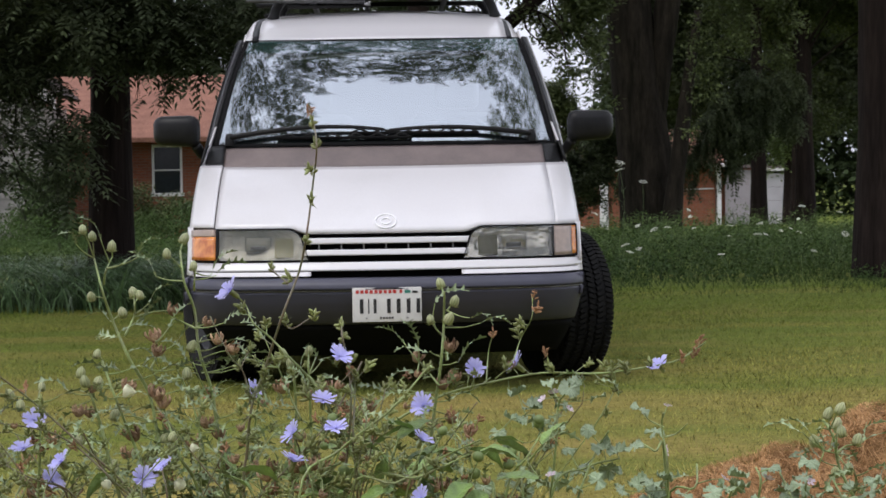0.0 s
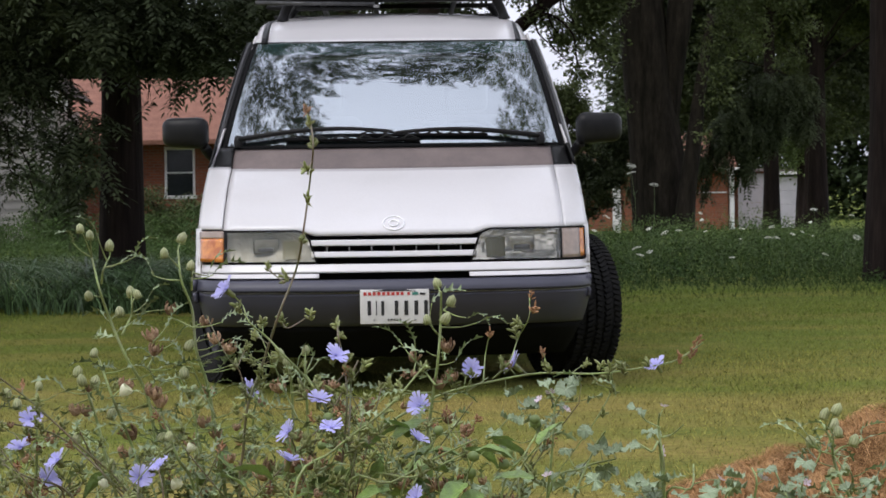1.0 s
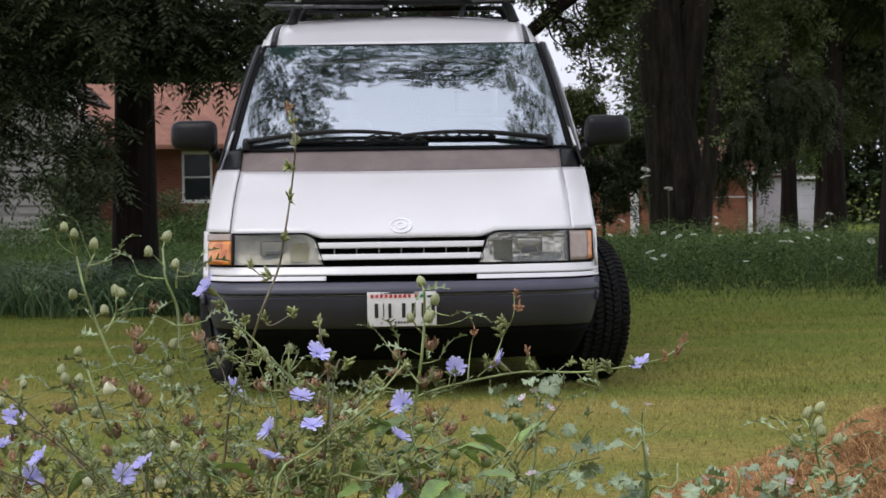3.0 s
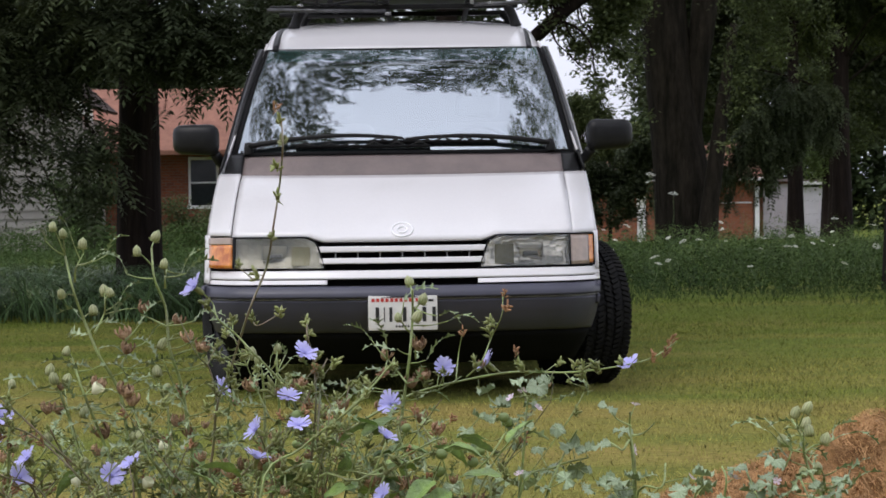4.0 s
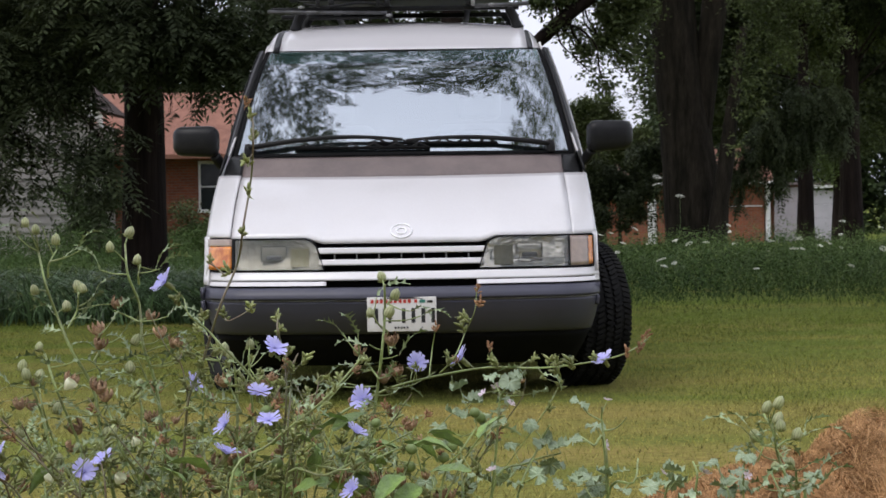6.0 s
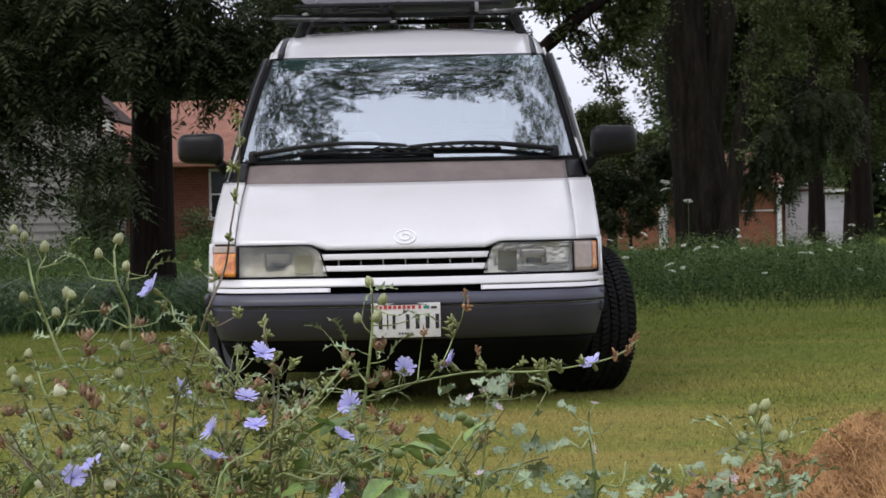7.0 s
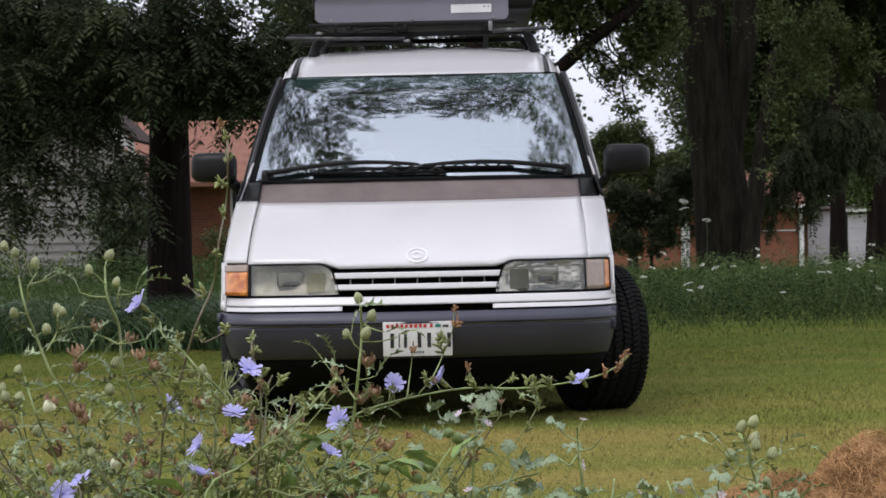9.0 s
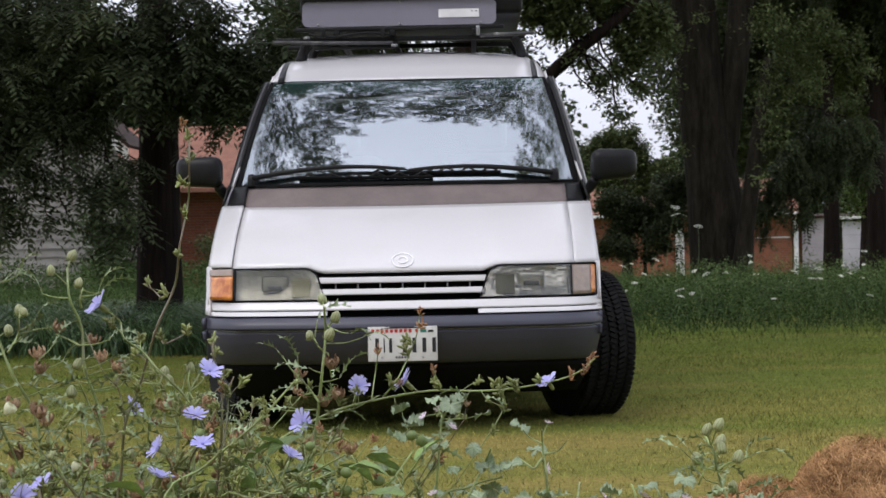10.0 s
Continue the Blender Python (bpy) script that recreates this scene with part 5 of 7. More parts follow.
tree("green tree between the forked trunk and the van", (4.3, 47, -0.45), 0.16, 3.4, middle, 3800, "maple", LEAF_B, 42, size=0.75)
far_leaves = [(14.21, 65.56, 2.07, 0.54, 0.49, 0.46), (13.59, 65.54, 2.4, 0.46, 0.41, 0.39), (14.65, 65.57, 2.79, 0.63, 0.56, 0.53),
        (13.89, 65.54, 1.45, 0.25, 0.23, 0.21), (9.22, 65.45, 3.33, 0.42, 0.38, 0.36), (10.46, 65.47, 2.46, 0.21, 0.19, 0.18)]
tree("light green tree far behind the garage", (14.6, 66, -0.8), 0.3, 9, far_leaves + ring_of_clumps(14, 66, 5.0, 9, 4, 2.5, 6, 43, 1.8), 3800, "maple", LEAF_D, 43, size=1.3)
tree("dark tree beyond the brick house", (-12.5, 34, -0.2), 0.3, 10, ring_of_clumps(-11.5, 33.5, 4.0, 10, 4.0, 2.0, 18, 51, 1.5), 6000, "pinnate", LEAF_A, 51, size=1.3)
tree("dark tree behind the van", (-1.4, 34, -0.2), 0.28, 11, ring_of_clumps(-1.4, 33.5, 4.6, 11, 2.6, 2.5, 12, 61, 1.4), 5000, "maple", LEAF_A, 61)
tree("dark tree with a broad crown far behind", (12.2, 52, -0.3), 0.3, 12, ring_of_clumps(11.0, 52, 3.6, 13, 5.0, 3, 22, 71, 2.0), 7000, "maple", LEAF_A, 71, size=1.4)
tree("leafy tree far behind the forked trunk", (7.6, 56, -0.5), 0.25, 11, ring_of_clumps(8.6, 56, 4.2, 11, 3.0, 2, 16, 81, 1.8), 5500, "maple", LEAF_A, 81, size=1.4)

# shrubs between the trunks
def shrub(label, x, y, w, h, n, seed, material=None):
    ob = thing("shrub", label, "shrub", (x, y, ground_z(x, y)), "shrubs behind the lawn")
    g = random.Random(seed)
    cl = [(g.uniform(-w, w) * 0.6, g.uniform(-0.5, 0.5), h * g.uniform(0.15, 0.85), w * 0.42, 0.6, h * 0.2) for _ in range(9)]
    bm = bmesh.new()
    for c in cl:
        tube(bm, bend([(c[0] * 0.2, c[1] * 0.2, -0.1), (c[0] * 0.6, c[1] * 0.5, c[2] * 0.5), c[:3]], 3), 0.02, 5)
    part("stems", bm, BARK, ob)
    crown("crown", in_clumps(cl, n, seed), "maple", material or LEAF_C, ob, seed, 0.75, 0.2)


thick_shrub = [(3.83, 38.29, 1.31, 0.35, 0.31, 0.29), (4.38, 38.3, 1.24, 0.27, 0.24, 0.23), (3.53, 38.28, 0.89, 0.24, 0.22, 0.2),
        (4.76, 38.32, 1.5, 0.24, 0.22, 0.2), (4.58, 38.3, 0.54, 0.13, 0.12, 0.11), (3.37, 38.28, 1.56, 0.29, 0.26, 0.25),
        (4.28, 38.3, 0.81, 0.16, 0.14, 0.14),
        (3.61, 37.28, 0.47, 0.16, 0.14, 0.13), (4.12, 37.29, 0.36, 0.1, 0.09, 0.09), (4.33, 37.3, 0.87, 0.16, 0.14, 0.13),
        (4.76, 37.31, 1.06, 0.13, 0.12, 0.11), (4.86, 37.32, 1.64, 0.17, 0.15, 0.14), (5.07, 37.33, 2, 0.17, 0.15, 0.14),
        (3.15, 37.27, 0.51, 0.16, 0.14, 0.13), (5.27, 37.33, 2.15, 0.16, 0.14, 0.13), (4.68, 37.32, 1.91, 0.16, 0.14, 0.13)]
tree("dark bushy shrub with bare stems before the brick wall", (4.1, 38.2, -0.3), 0.05, 2.0, thick_shrub, 2600, "maple", LEAF_A, 44, size=0.75, name="shrub")
shrub("light green rounded shrub", 1.2, 34, 0.8, 3.4, 700, 3, LEAF_B)
shrub("dark green bushy shrub beside the trunk", -3.6, 31, 0.8, 1.5, 500, 4)
shrub("dark green bushy shrub beside the trunk", -7.4, 33, 1.0, 1.7, 600, 5)
shrub("green shrub against the brick wall", -6.2, 42, 0.9, 1.3, 500, 8, LEAF_B)
shrub("dark green bushy shrub before the siding", -10.6, 31, 0.8, 0.7, 260, 7)

# far wood, low before the bright gap
g = np.random.default_rng(77)
n = 14000
x = g.uniform(-34, 40, n)
top = 12.0 + 2.5 * np.sin(x * 0.5) + 1.5 * np.sin(x * 1.7 + 1)
gap = np.exp(-((x - 7.8) / 5.4) ** 2)
top = top * (1 - 0.74 * gap)
z = -1.2 + (top + 1.2) * g.uniform(0, 1, n) ** 0.8
far = crown("far_wood", np.stack([x, g.uniform(96, 104, n), z], 1), "maple", FARLEAF, None, 78, 3.9, 0.2)
tagged(far, "far dark wood on the horizon", "woods", kind="backdrop")
far["kind"] = "stuff"
# an added wood behind the camera, unseen, dims the sides that face it
n = 5000
x = g.uniform(-45, 45, n)
z = (10.5 + 2.0 * np.sin(x * 0.4)) * g.uniform(0, 1, n) ** 0.8
behind = crown("far_wood", np.stack([x, g.uniform(-38, -33, n), z], 1), "maple", FARLEAF, None, 79, 3.9, 0.2)
tagged(behind, "unseen dark wood added behind the camera to cut low light", "woods", kind="stuff")


# ---- heap of dry brown fibre ----
def heap_z(x, y):
    """A low skirt with a steep, flat-topped summit on it, lumpy all over."""
    h = 0.225 * max(0.0, 1 - math.hypot((x - 1.20) / 0.68, (y + 3.62) / 0.56))
    for cx, cy, hh, rx, ry in ((1.53, -3.52, 0.276, 0.47, 0.46), (1.30, -3.86, 0.150, 0.34, 0.30), (1.85, -3.8, 0.22, 0.36, 0.36)):
        q = ((x - cx) / rx) ** 2 + ((y - cy) / ry) ** 2
        h = max(h, hh * max(0.0, 1 - q ** 1.9))
    return h + (0.040 * noise.noise((x * 6, y * 6, 1)) + 0.050 * noise.noise((x * 13, y * 13, 1)) + 0.004 * noise.noise((x * 30, y * 30, 1))) * min(1, h * 12)


heap = thing("fibre_heap", "heap of dry orange-brown plant fibre on the lawn", "heap", (1.35, -3.65, 0))
bm = bmesh.new()
sheet(bm, lambda x, y: (x - 1.35, y + 3.65, heap_z(x, y) - 0.006), steps(0.4, 2.3, 130), steps(-4.35, -2.9, 100))
part("mound", bm, HEAP, heap)
rnd = random.Random(9)


def strands(name, n, material, ln, wd, seed):
    g = random.Random(seed)
    vs, fs = [], []
    k = 0
    while k < n:
        x, y = g.uniform(0.5, 2.25), g.uniform(-4.25, -3.0)
        if heap_z(x, y) < 0.02:
            continue
        k += 1
        # the fibres lie along the slope, not up it
        a = math.atan2(heap_z(x + 0.02, y) - heap_z(x - 0.02, y), heap_z(x, y - 0.02) - heap_z(x, y + 0.02)) + g.gauss(0.0, 0.35)
        L = ln * g.uniform(0.5, 1.4)
        curl = g.uniform(-1.5, 1.5)
        i = len(vs)
        px, py = x, y
        lift = g.uniform(0.0, 0.026)
        for s in range(5):
            w = wd * (1 - 0.75 * s / 4)
            z = heap_z(px, py) + lift * math.sin(math.pi * (s + 0.4) / 4.6) + 0.003
            vs += [(px - 1.35 - w * math.sin(a), py + 3.65 + w * math.cos(a), z), (px - 1.35 + w * math.sin(a), py + 3.65 - w * math.cos(a), z + w * 0.8)]
            if s:
                fs.append((i + 2 * s - 2, i + 2 * s - 1, i + 2 * s + 1, i + 2 * s))
            px, py, a = px + math.cos(a) * L / 4, py + math.sin(a) * L / 4, a + curl / 4
    ob = raw(name, vs, fs, material, heap)
    ob["kind"] = "stuff"


strands("loose_fibre", 36000, HEAP, 0.044, 0.0009, 5)
strands("loose_fibre", 26000, HEAPLIGHT, 0.050, 0.0008, 6)


# ---- wild plants close to the camera ----
STEM = surface("weed_stem", (0.265, 0.345, 0.120), 0.40, (0.150, 0.165, 0.068), 30, grain=0.15, grain_scale=300)
DARKSTEM = surface("dark_weed_stem", (0.110, 0.130, 0.055), 0.36, (0.130, 0.085, 0.055), 25, grain=0.15, grain_scale=300)
BLUE = surface("chicory_petals", (0.420, 0.405, 0.780), 0.6, (0.540, 0.525, 0.840), 60, each=0.12, through_light=0.3)
OLIVE = surface("chicory_buds", (0.250, 0.295, 0.102), 0.5, (0.150, 0.150, 0.055), 110, each=0.3, bump=0.3, bump_scale=300)
DRY = surface("dry_brown_buds", (0.240, 0.120, 0.062), 0.8, (0.340, 0.190, 0.105), 110, each=0.3, bump=0.3, bump_scale=300)
CAPSULE = surface("brown_capsule", (0.480, 0.330, 0.205), 0.8, (0.200, 0.105, 0.060), 130, each=0.3, bump=0.5, bump_scale=300)
CREAM = surface("cream_petals", (0.760, 0.760, 0.580), 0.6, (0.680, 0.700, 0.480), 40, through_light=0.25)
FINE = surface("dissected_leaf", (0.270, 0.335, 0.185), 0.33, (0.105, 0.150, 0.055), 60, each=0.35, through_light=0.05)
MALLOW = surface("mallow_leaf", (0.315, 0.390, 0.250), 0.33, (0.165, 0.225, 0.112), 60, mix=(0.3, 0.75), each=0.3, bump=0.25, bump_scale=220, through_light=0.04)
OVAL = surface("oval_leaf", (0.190, 0.290, 0.070), 0.38, (0.120, 0.175, 0.070), 30, each=0.4, bump=0.3, bump_scale=150, through_light=0.1)
ROUND = surface("round_green_bud", (0.170, 0.230, 0.070), 0.55, (0.130, 0.180, 0.060), 80, each=0.2)
PINK = surface("mallow_petals", (0.760, 0.660, 0.730), 0.6, (0.680, 0.540, 0.640), 60, through_light=0.3)
POD = surface("striped_pod", (0.345, 0.385, 0.180), 0.45, (0.430, 0.430, 0.250), 60, each=0.15, bump=0.15, bump_scale=200, through_light=0.25)
n_, l_ = POD.node_tree.nodes, POD.node_tree.links
co_, gr_, wv_, mr_, mx_ = (n_.new("ShaderNode" + k) for k in ("TexCoord", "TexGradient", "Math", "MapRange", "Mix"))
gr_.gradient_type = "RADIAL"
l_.new(co_.outputs["Object"], gr_.inputs["Vector"])
wv_.operation = "PINGPONG"
wv_.inputs[1].default_value = 0.05
l_.new(gr_.outputs["Fac"], wv_.inputs[0])
mr_.inputs["From Min"].default_value, mr_.inputs["From Max"].default_value = 0.002, 0.013
l_.new(wv_.outputs[0], mr_.inputs["Value"])
mx_.data_type = "RGBA"
mx_.inputs["A"].default_value = (0.085, 0.125, 0.045, 1)
pb_ = n_["Principled BSDF"]
l_.new(pb_.inputs["Base Color"].links[0].from_socket, mx_.inputs["B"])
l_.new(mr_.outputs[0], mx_.inputs["Factor"])
l_.new(mx_.outputs["Result"], pb_.inputs["Base Color"])


def mesh_of(name, bm, material, smooth=True):
    me = bpy.data.meshes.new(name)
    bmesh.ops.recalc_face_normals(bm, faces=bm.faces)
    bm.to_mesh(me)
    bm.free()
    me.materials.append(material)
    for p in me.polygons:
        p.use_smooth = smooth
    return me


def ellipsoid(bm, m, sides=8, rings=5, tip=0.0):
    prof = [(math.sin(math.pi * k / rings) * (1 - tip * max(0, k / rings - 0.5)), -math.cos(math.pi * k / rings)) for k in range(rings + 1)]
    lathe(bm, [(max(r, 0.02), h) for r, h in prof], sides, m)


def flower_mesh(seed):
    g = random.Random(seed)
    bm = bmesh.new()
    for k in range(17):
        a = 2 * math.pi * k / 17 + g.uniform(-0.1, 0.1)
        L, lift = 0.0155 * g.uniform(0.85, 1.08), g.uniform(0.35, 0.75)
        m = Matrix.Rotation(a, 4, "Z")
        rows = []
        for t, w in ((0.1, 0.0006), (0.45, 0.0019), (0.85, 0.0024), (1.0, 0.0021)):
            z = L * (lift * t - 0.25 * lift * t * t) + g.uniform(0, 0.0004)
            rows.append([bm.verts.new(m @ Vector((L * t, -w, z + 0.0004))), bm.verts.new(m @ Vector((L * t, 0, z))), bm.verts.new(m @ Vector((L * t, w, z + 0.0004)))])
        for p, q in zip(rows, rows[1:]):
            for i in (0, 1):
                bm.faces.new((p[i], p[i + 1], q[i + 1], q[i]))
        b = rows[-1]
        t1 = bm.verts.new(m @ Vector((L * 1.07, -0.0012, b[1].co.z)))
        t2 = bm.verts.new(m @ Vector((L * 1.07, 0.0012, b[1].co.z)))
        bm.faces.new((b[0], b[1], t1))
        bm.faces.new((b[1], b[2], t2))
    for k in range(9):
        a = g.uniform(0, 6.28)
        tube(bm, [(0, 0, 0), (0.0022 * math.cos(a), 0.0022 * math.sin(a), 0.005)], 0.0004, 4)
    return mesh_of("flower", bm, BLUE)


def cluster_mesh(name, seed, material, n, ln, wd, spread, loose=1):
    """A knot of plump buds with small loose sepals."""
    g = random.Random(seed)
    bm = bmesh.new()
    for k in range(n):
        a = 2 * math.pi * k * 0.38 + g.uniform(-0.4, 0.4)
        tilt = spread * g.uniform(0.1, 1.2)
        d = Vector((math.sin(tilt) * math.cos(a), math.sin(tilt) * math.sin(a), math.cos(tilt)))
        L = ln * g.uniform(0.6, 1.1)
        up = Vector((0, 0, -0.008 + 0.014 * k / n))
        m = Matrix.Translation(d * L * 0.6 + up) @ d.to_track_quat("Z", "Y").to_matrix().to_4x4() @ Matrix.Diagonal((wd * g.uniform(0.8, 1.3), wd * g.uniform(0.8, 1.3), L * 0.5, 1))
        ellipsoid(bm, m, 7, 5, 0.85)
        for q in range(loose):
            s = Vector((g.uniform(-1, 1), g.uniform(-1, 1), g.uniform(-0.6, 0.6))).normalized()
            side = d.cross(s).normalized() * wd * 0.5
            p = d * L * 0.15 + up
            bm.faces.new([bm.verts.new(p - side), bm.verts.new(p + side), bm.verts.new(p + (d * 0.5 + s * 0.7) * L)])
    return mesh_of(name, bm, material)


def pod_mesh():
    bm = bmesh.new()
    sides = 20
    prof = [(0.0012, -0.0095), (0.0045, -0.0088), (0.0074, -0.0058), (0.0084, -0.0010), (0.0080, 0.0034), (0.0068, 0.0072), (0.0042, 0.0104), (0.0017, 0.0126), (0.0004, 0.0137)]
    rows = []
    for r, h in prof:
        rows.append([bm.verts.new((r * (1 + 0.06 * (k % 2)) * math.cos(2 * math.pi * k / sides), r * (1 + 0.06 * (k % 2)) * math.sin(2 * math.pi * k / sides), h)) for k in range(sides)])
    for a, b in zip(rows, rows[1:]):
        for k in range(sides):
            bm.faces.new((a[k], a[(k + 1) % sides], b[(k + 1) % sides], b[k]))
    return mesh_of("pod", bm, POD)


def bract_mesh():
    bm = bmesh.new()
    for k in range(9):
        a = 2 * math.pi * k / 9
        tube(bm, bend([(0, 0, -0.009), (0.006 * math.cos(a), 0.006 * math.sin(a), -0.0095), (0.011 * math.cos(a), 0.011 * math.sin(a), -0.006)], 2), 0.0005, 4)
    return mesh_of("bract", bm, OLIVE)


def capsule_mesh(seed):
    g = random.Random(seed)
    bm = bmesh.new()
    foot = bm.verts.new((0, 0, -0.0080))
    ellipsoid(bm, Matrix.Diagonal((0.0060, 0.0060, 0.0060, 1)), 8, 5)
    for k in range(6):
        a = 2 * math.pi * k / 6 + g.uniform(-0.2, 0.2)
        m = Matrix.Rotation(a, 4, "Z")
        rows = []
        flare = g.uniform(0.0, 0.0055)
        for t, w in ((0.0, 0.0018), (0.35, 0.0037), (0.7, 0.0028), (1.0, 0.0002)):
            r = 0.0035 + 0.0055 * math.sin(2.75 * t) + flare * t * t + g.uniform(0, 0.0008)
            h = -0.0070 + 0.0185 * t
            rows.append([bm.verts.new(m @ Vector((r * 0.86, -w, h))), bm.verts.new(m @ Vector((r * 1.12, 0, h))), bm.verts.new(m @ Vector((r * 0.86, w, h)))])
        bm.faces.new((foot, rows[0][0], rows[0][1]))
        bm.faces.new((foot, rows[0][1], rows[0][2]))
        for p, q in zip(rows, rows[1:]):
            for i in (0, 1):
                bm.faces.new((p[i], p[i + 1], q[i + 1], q[i]))
    return mesh_of("capsule", bm, CAPSULE)


def cream_mesh():
    bm = bmesh.new()
    for k in range(5):
        m = Matrix.Rotation(2 * math.pi * k / 5, 4, "Z")
        sheet(bm, lambda u, t: m @ Vector((0.003 + 0.008 * math.sin(1.9 * t) - 0.003 * u * u, u * (0.002 + 0.008 * t * (1.25 - t) * 1.6), 0.019 * t)), steps(-1, 1, 4), steps(0, 1, 5))
    return mesh_of("flower", bm, CREAM)


def fine_leaf_mesh(seed):
    """A narrow leaf cut into a few long, uneven lobes, arching over."""
    g = random.Random(seed)
    bm = bmesh.new()
    L, curl, lobes = 0.046, g.uniform(0.2, 1.0), g.choice((5, 6, 7))

    def at(t):
        return Vector((L * t, 0.004 * math.sin(3 * t + seed), 0.014 * math.sin(2.2 * t) - curl * 0.022 * t * t))

    n = lobes * 8
    rows = []
    for i in range(n + 1):
        t = i / n
        env = math.sin(math.pi * min(1, 0.12 + 0.86 * t)) ** 0.7
        row = []
        for s in (-1, 1):
            f = max(0.0, math.sin(2 * math.pi * lobes * t + (0.5 if s > 0 else 0.0)))
            w = 0.0012 + 0.0085 * env * f ** 1.6 * (0.8 + 0.3 * math.sin(7 * t + seed + s))
            row.append(bm.verts.new(at(t) + Vector((0.55 * w, s * w, 0.35 * w + 0.0012 * math.sin(11 * t + 2 * s)))))
        row.insert(1, bm.verts.new(at(t)))
        rows.append(row)
    for p, q in zip(rows, rows[1:]):
        for i in (0, 1):
            bm.faces.new((p[i], p[i + 1], q[i + 1], q[i]))
    return mesh_of("leaf", bm, FINE)


def mallow_leaf_mesh(seed):
    """A round scalloped leaf, pleated along its veins, with a curled rim."""
    g = random.Random(seed)
    bm = bmesh.new()
    R, lobes, cup = 0.025, 6, g.choice((-1, 1)) * g.uniform(0.2, 0.9)
    fold = g.uniform(0.0, 0.25)
    c = bm.verts.new((0, 0, 0))
    rings = []
    n = 56
    for q in (0.25, 0.5, 0.75, 0.92, 1.0):
        ring = []
        for k in range(n + 1):
            a = -2.9 + 5.8 * k / n
            f = lobes * (a + 2.9) / 5.8
            edge = 0.93 + 0.07 * abs(math.sin(math.pi * f)) ** 0.7 + 0.022 * math.sin(29 * f)
            r = R * q * (1 - q * (1 - edge))
            z = 0.0022 * q * math.cos(2 * math.pi * f) + cup * R * q * q * 0.5 + fold * abs(math.sin(a)) * R * q + 0.0058 * q * q * math.sin(2.7 * a + seed) + 0.0034 * q ** 3 * math.sin(6.1 * a + 2 * seed) + 0.0036 * q ** 4 * math.sin(17 * a + seed)
            ring.append(bm.verts.new((r * math.cos(a), r * math.sin(a), z)))
        rings.append(ring)
    for k in range(n):
        bm.faces.new((c, rings[0][k], rings[0][k + 1]))
        for p, q in zip(rings, rings[1:]):
            bm.faces.new((p[k], q[k], q[k + 1], p[k + 1]))
    return mesh_of("leaf", bm, MALLOW)


def oval_leaf_mesh(seed):
    g = random.Random(seed)
    bm = bmesh.new()
    L, W, fold, arch = 0.058, 0.0145, g.uniform(0.2, 0.6), g.uniform(0.1, 0.9)
    sheet(bm, lambda u, t: Vector((L * t, u * W * math.sin(math.pi * min(1, 0.08 + 0.92 * t)) ** 0.8 * (1 - 0.3 * t), abs(u) * W * fold * math.sin(math.pi * t) - arch * 0.02 * t * t + 0.0012 * math.sin(14 * t + 3 * u))),
          steps(-1, 1, 6), steps(0, 1, 9))
    return mesh_of("leaf", bm, OVAL)


def round_bud_mesh():
    bm = bmesh.new()
    ellipsoid(bm, Matrix.Diagonal((0.0078, 0.0078, 0.0070, 1)), 12, 7)
    return mesh_of("bud", bm, ROUND)


def tuft_mesh():
    g = random.Random(4)
    bm = bmesh.new()
    for k in range(14):
        a, r = g.uniform(0, 6.28), g.uniform(0.001, 0.005)
        tube(bm, [(r * math.cos(a), r * math.sin(a), 0.005), (r * 1.4 * math.cos(a), r * 1.4 * math.sin(a), 0.009 + g.uniform(0, 0.003))], [0.0011, 0.0005], 4)
    return mesh_of("tuft", bm, DRY)


def pink_mesh():
    bm = bmesh.new()
    for k in range(5):
        m = Matrix.Rotation(2 * math.pi * k / 5, 4, "Z")
        sheet(bm, lambda u, t: m @ Vector((0.001 + 0.0075 * t, u * (0.001 + 0.004 * t) * (1 - 0.4 * t * t), 0.003 * t + 0.001 * abs(u))), (-1, 0, 1), (0, 0.5, 1))
    return mesh_of("flower", bm, PINK)


def calyx_mesh():
    bm = bmesh.new()
    lathe(bm, [(0.0008, -0.012), (0.0026, -0.011), (0.0033, -0.006), (0.0030, -0.001), (0.0045, 0.001)], 8)
    return mesh_of("calyx", bm, OLIVE)


ORGANS = {
    "flower": [flower_mesh(k) for k in range(4)], "bud": [cluster_mesh("bud", k, OLIVE, 8, 0.0125, 0.0021, 1.05, 2) for k in range(5)],
    "dry": [cluster_mesh("dry_bud", 20 + k, DRY, 8, 0.0095, 0.0015, 1.2, 2) for k in range(4)], "pod": [pod_mesh()],
    "podb": [capsule_mesh(k) for k in range(4)], "cream": [cream_mesh()], "dleaf": [fine_leaf_mesh(k) for k in range(5)],
    "mleaf": [mallow_leaf_mesh(k) for k in range(6)], "oleaf": [oval_leaf_mesh(k) for k in range(5)], "gbud": [round_bud_mesh()], "pink": [pink_mesh()]}
NAMES = {"flower": "flower", "bud": "bud", "dry": "dry_bud", "pod": "seed_pod", "podb": "seed_capsule", "cream": "flower", "dleaf": "leaf", "mleaf": "leaf", "oleaf": "leaf", "gbud": "bud", "pink": "flower"}
CALYX, BRACT, TUFT = calyx_mesh(), bract_mesh(), tuft_mesh()
plant_seed = 0
# the weeds' coordinates below are for plants of four fifths their size, sunk into the ground by as much
GROWN = 1.235
GROW = Matrix.Translation((0, 0, 0.9 * (1 - GROWN))) @ Matrix.Scale(GROWN, 4)


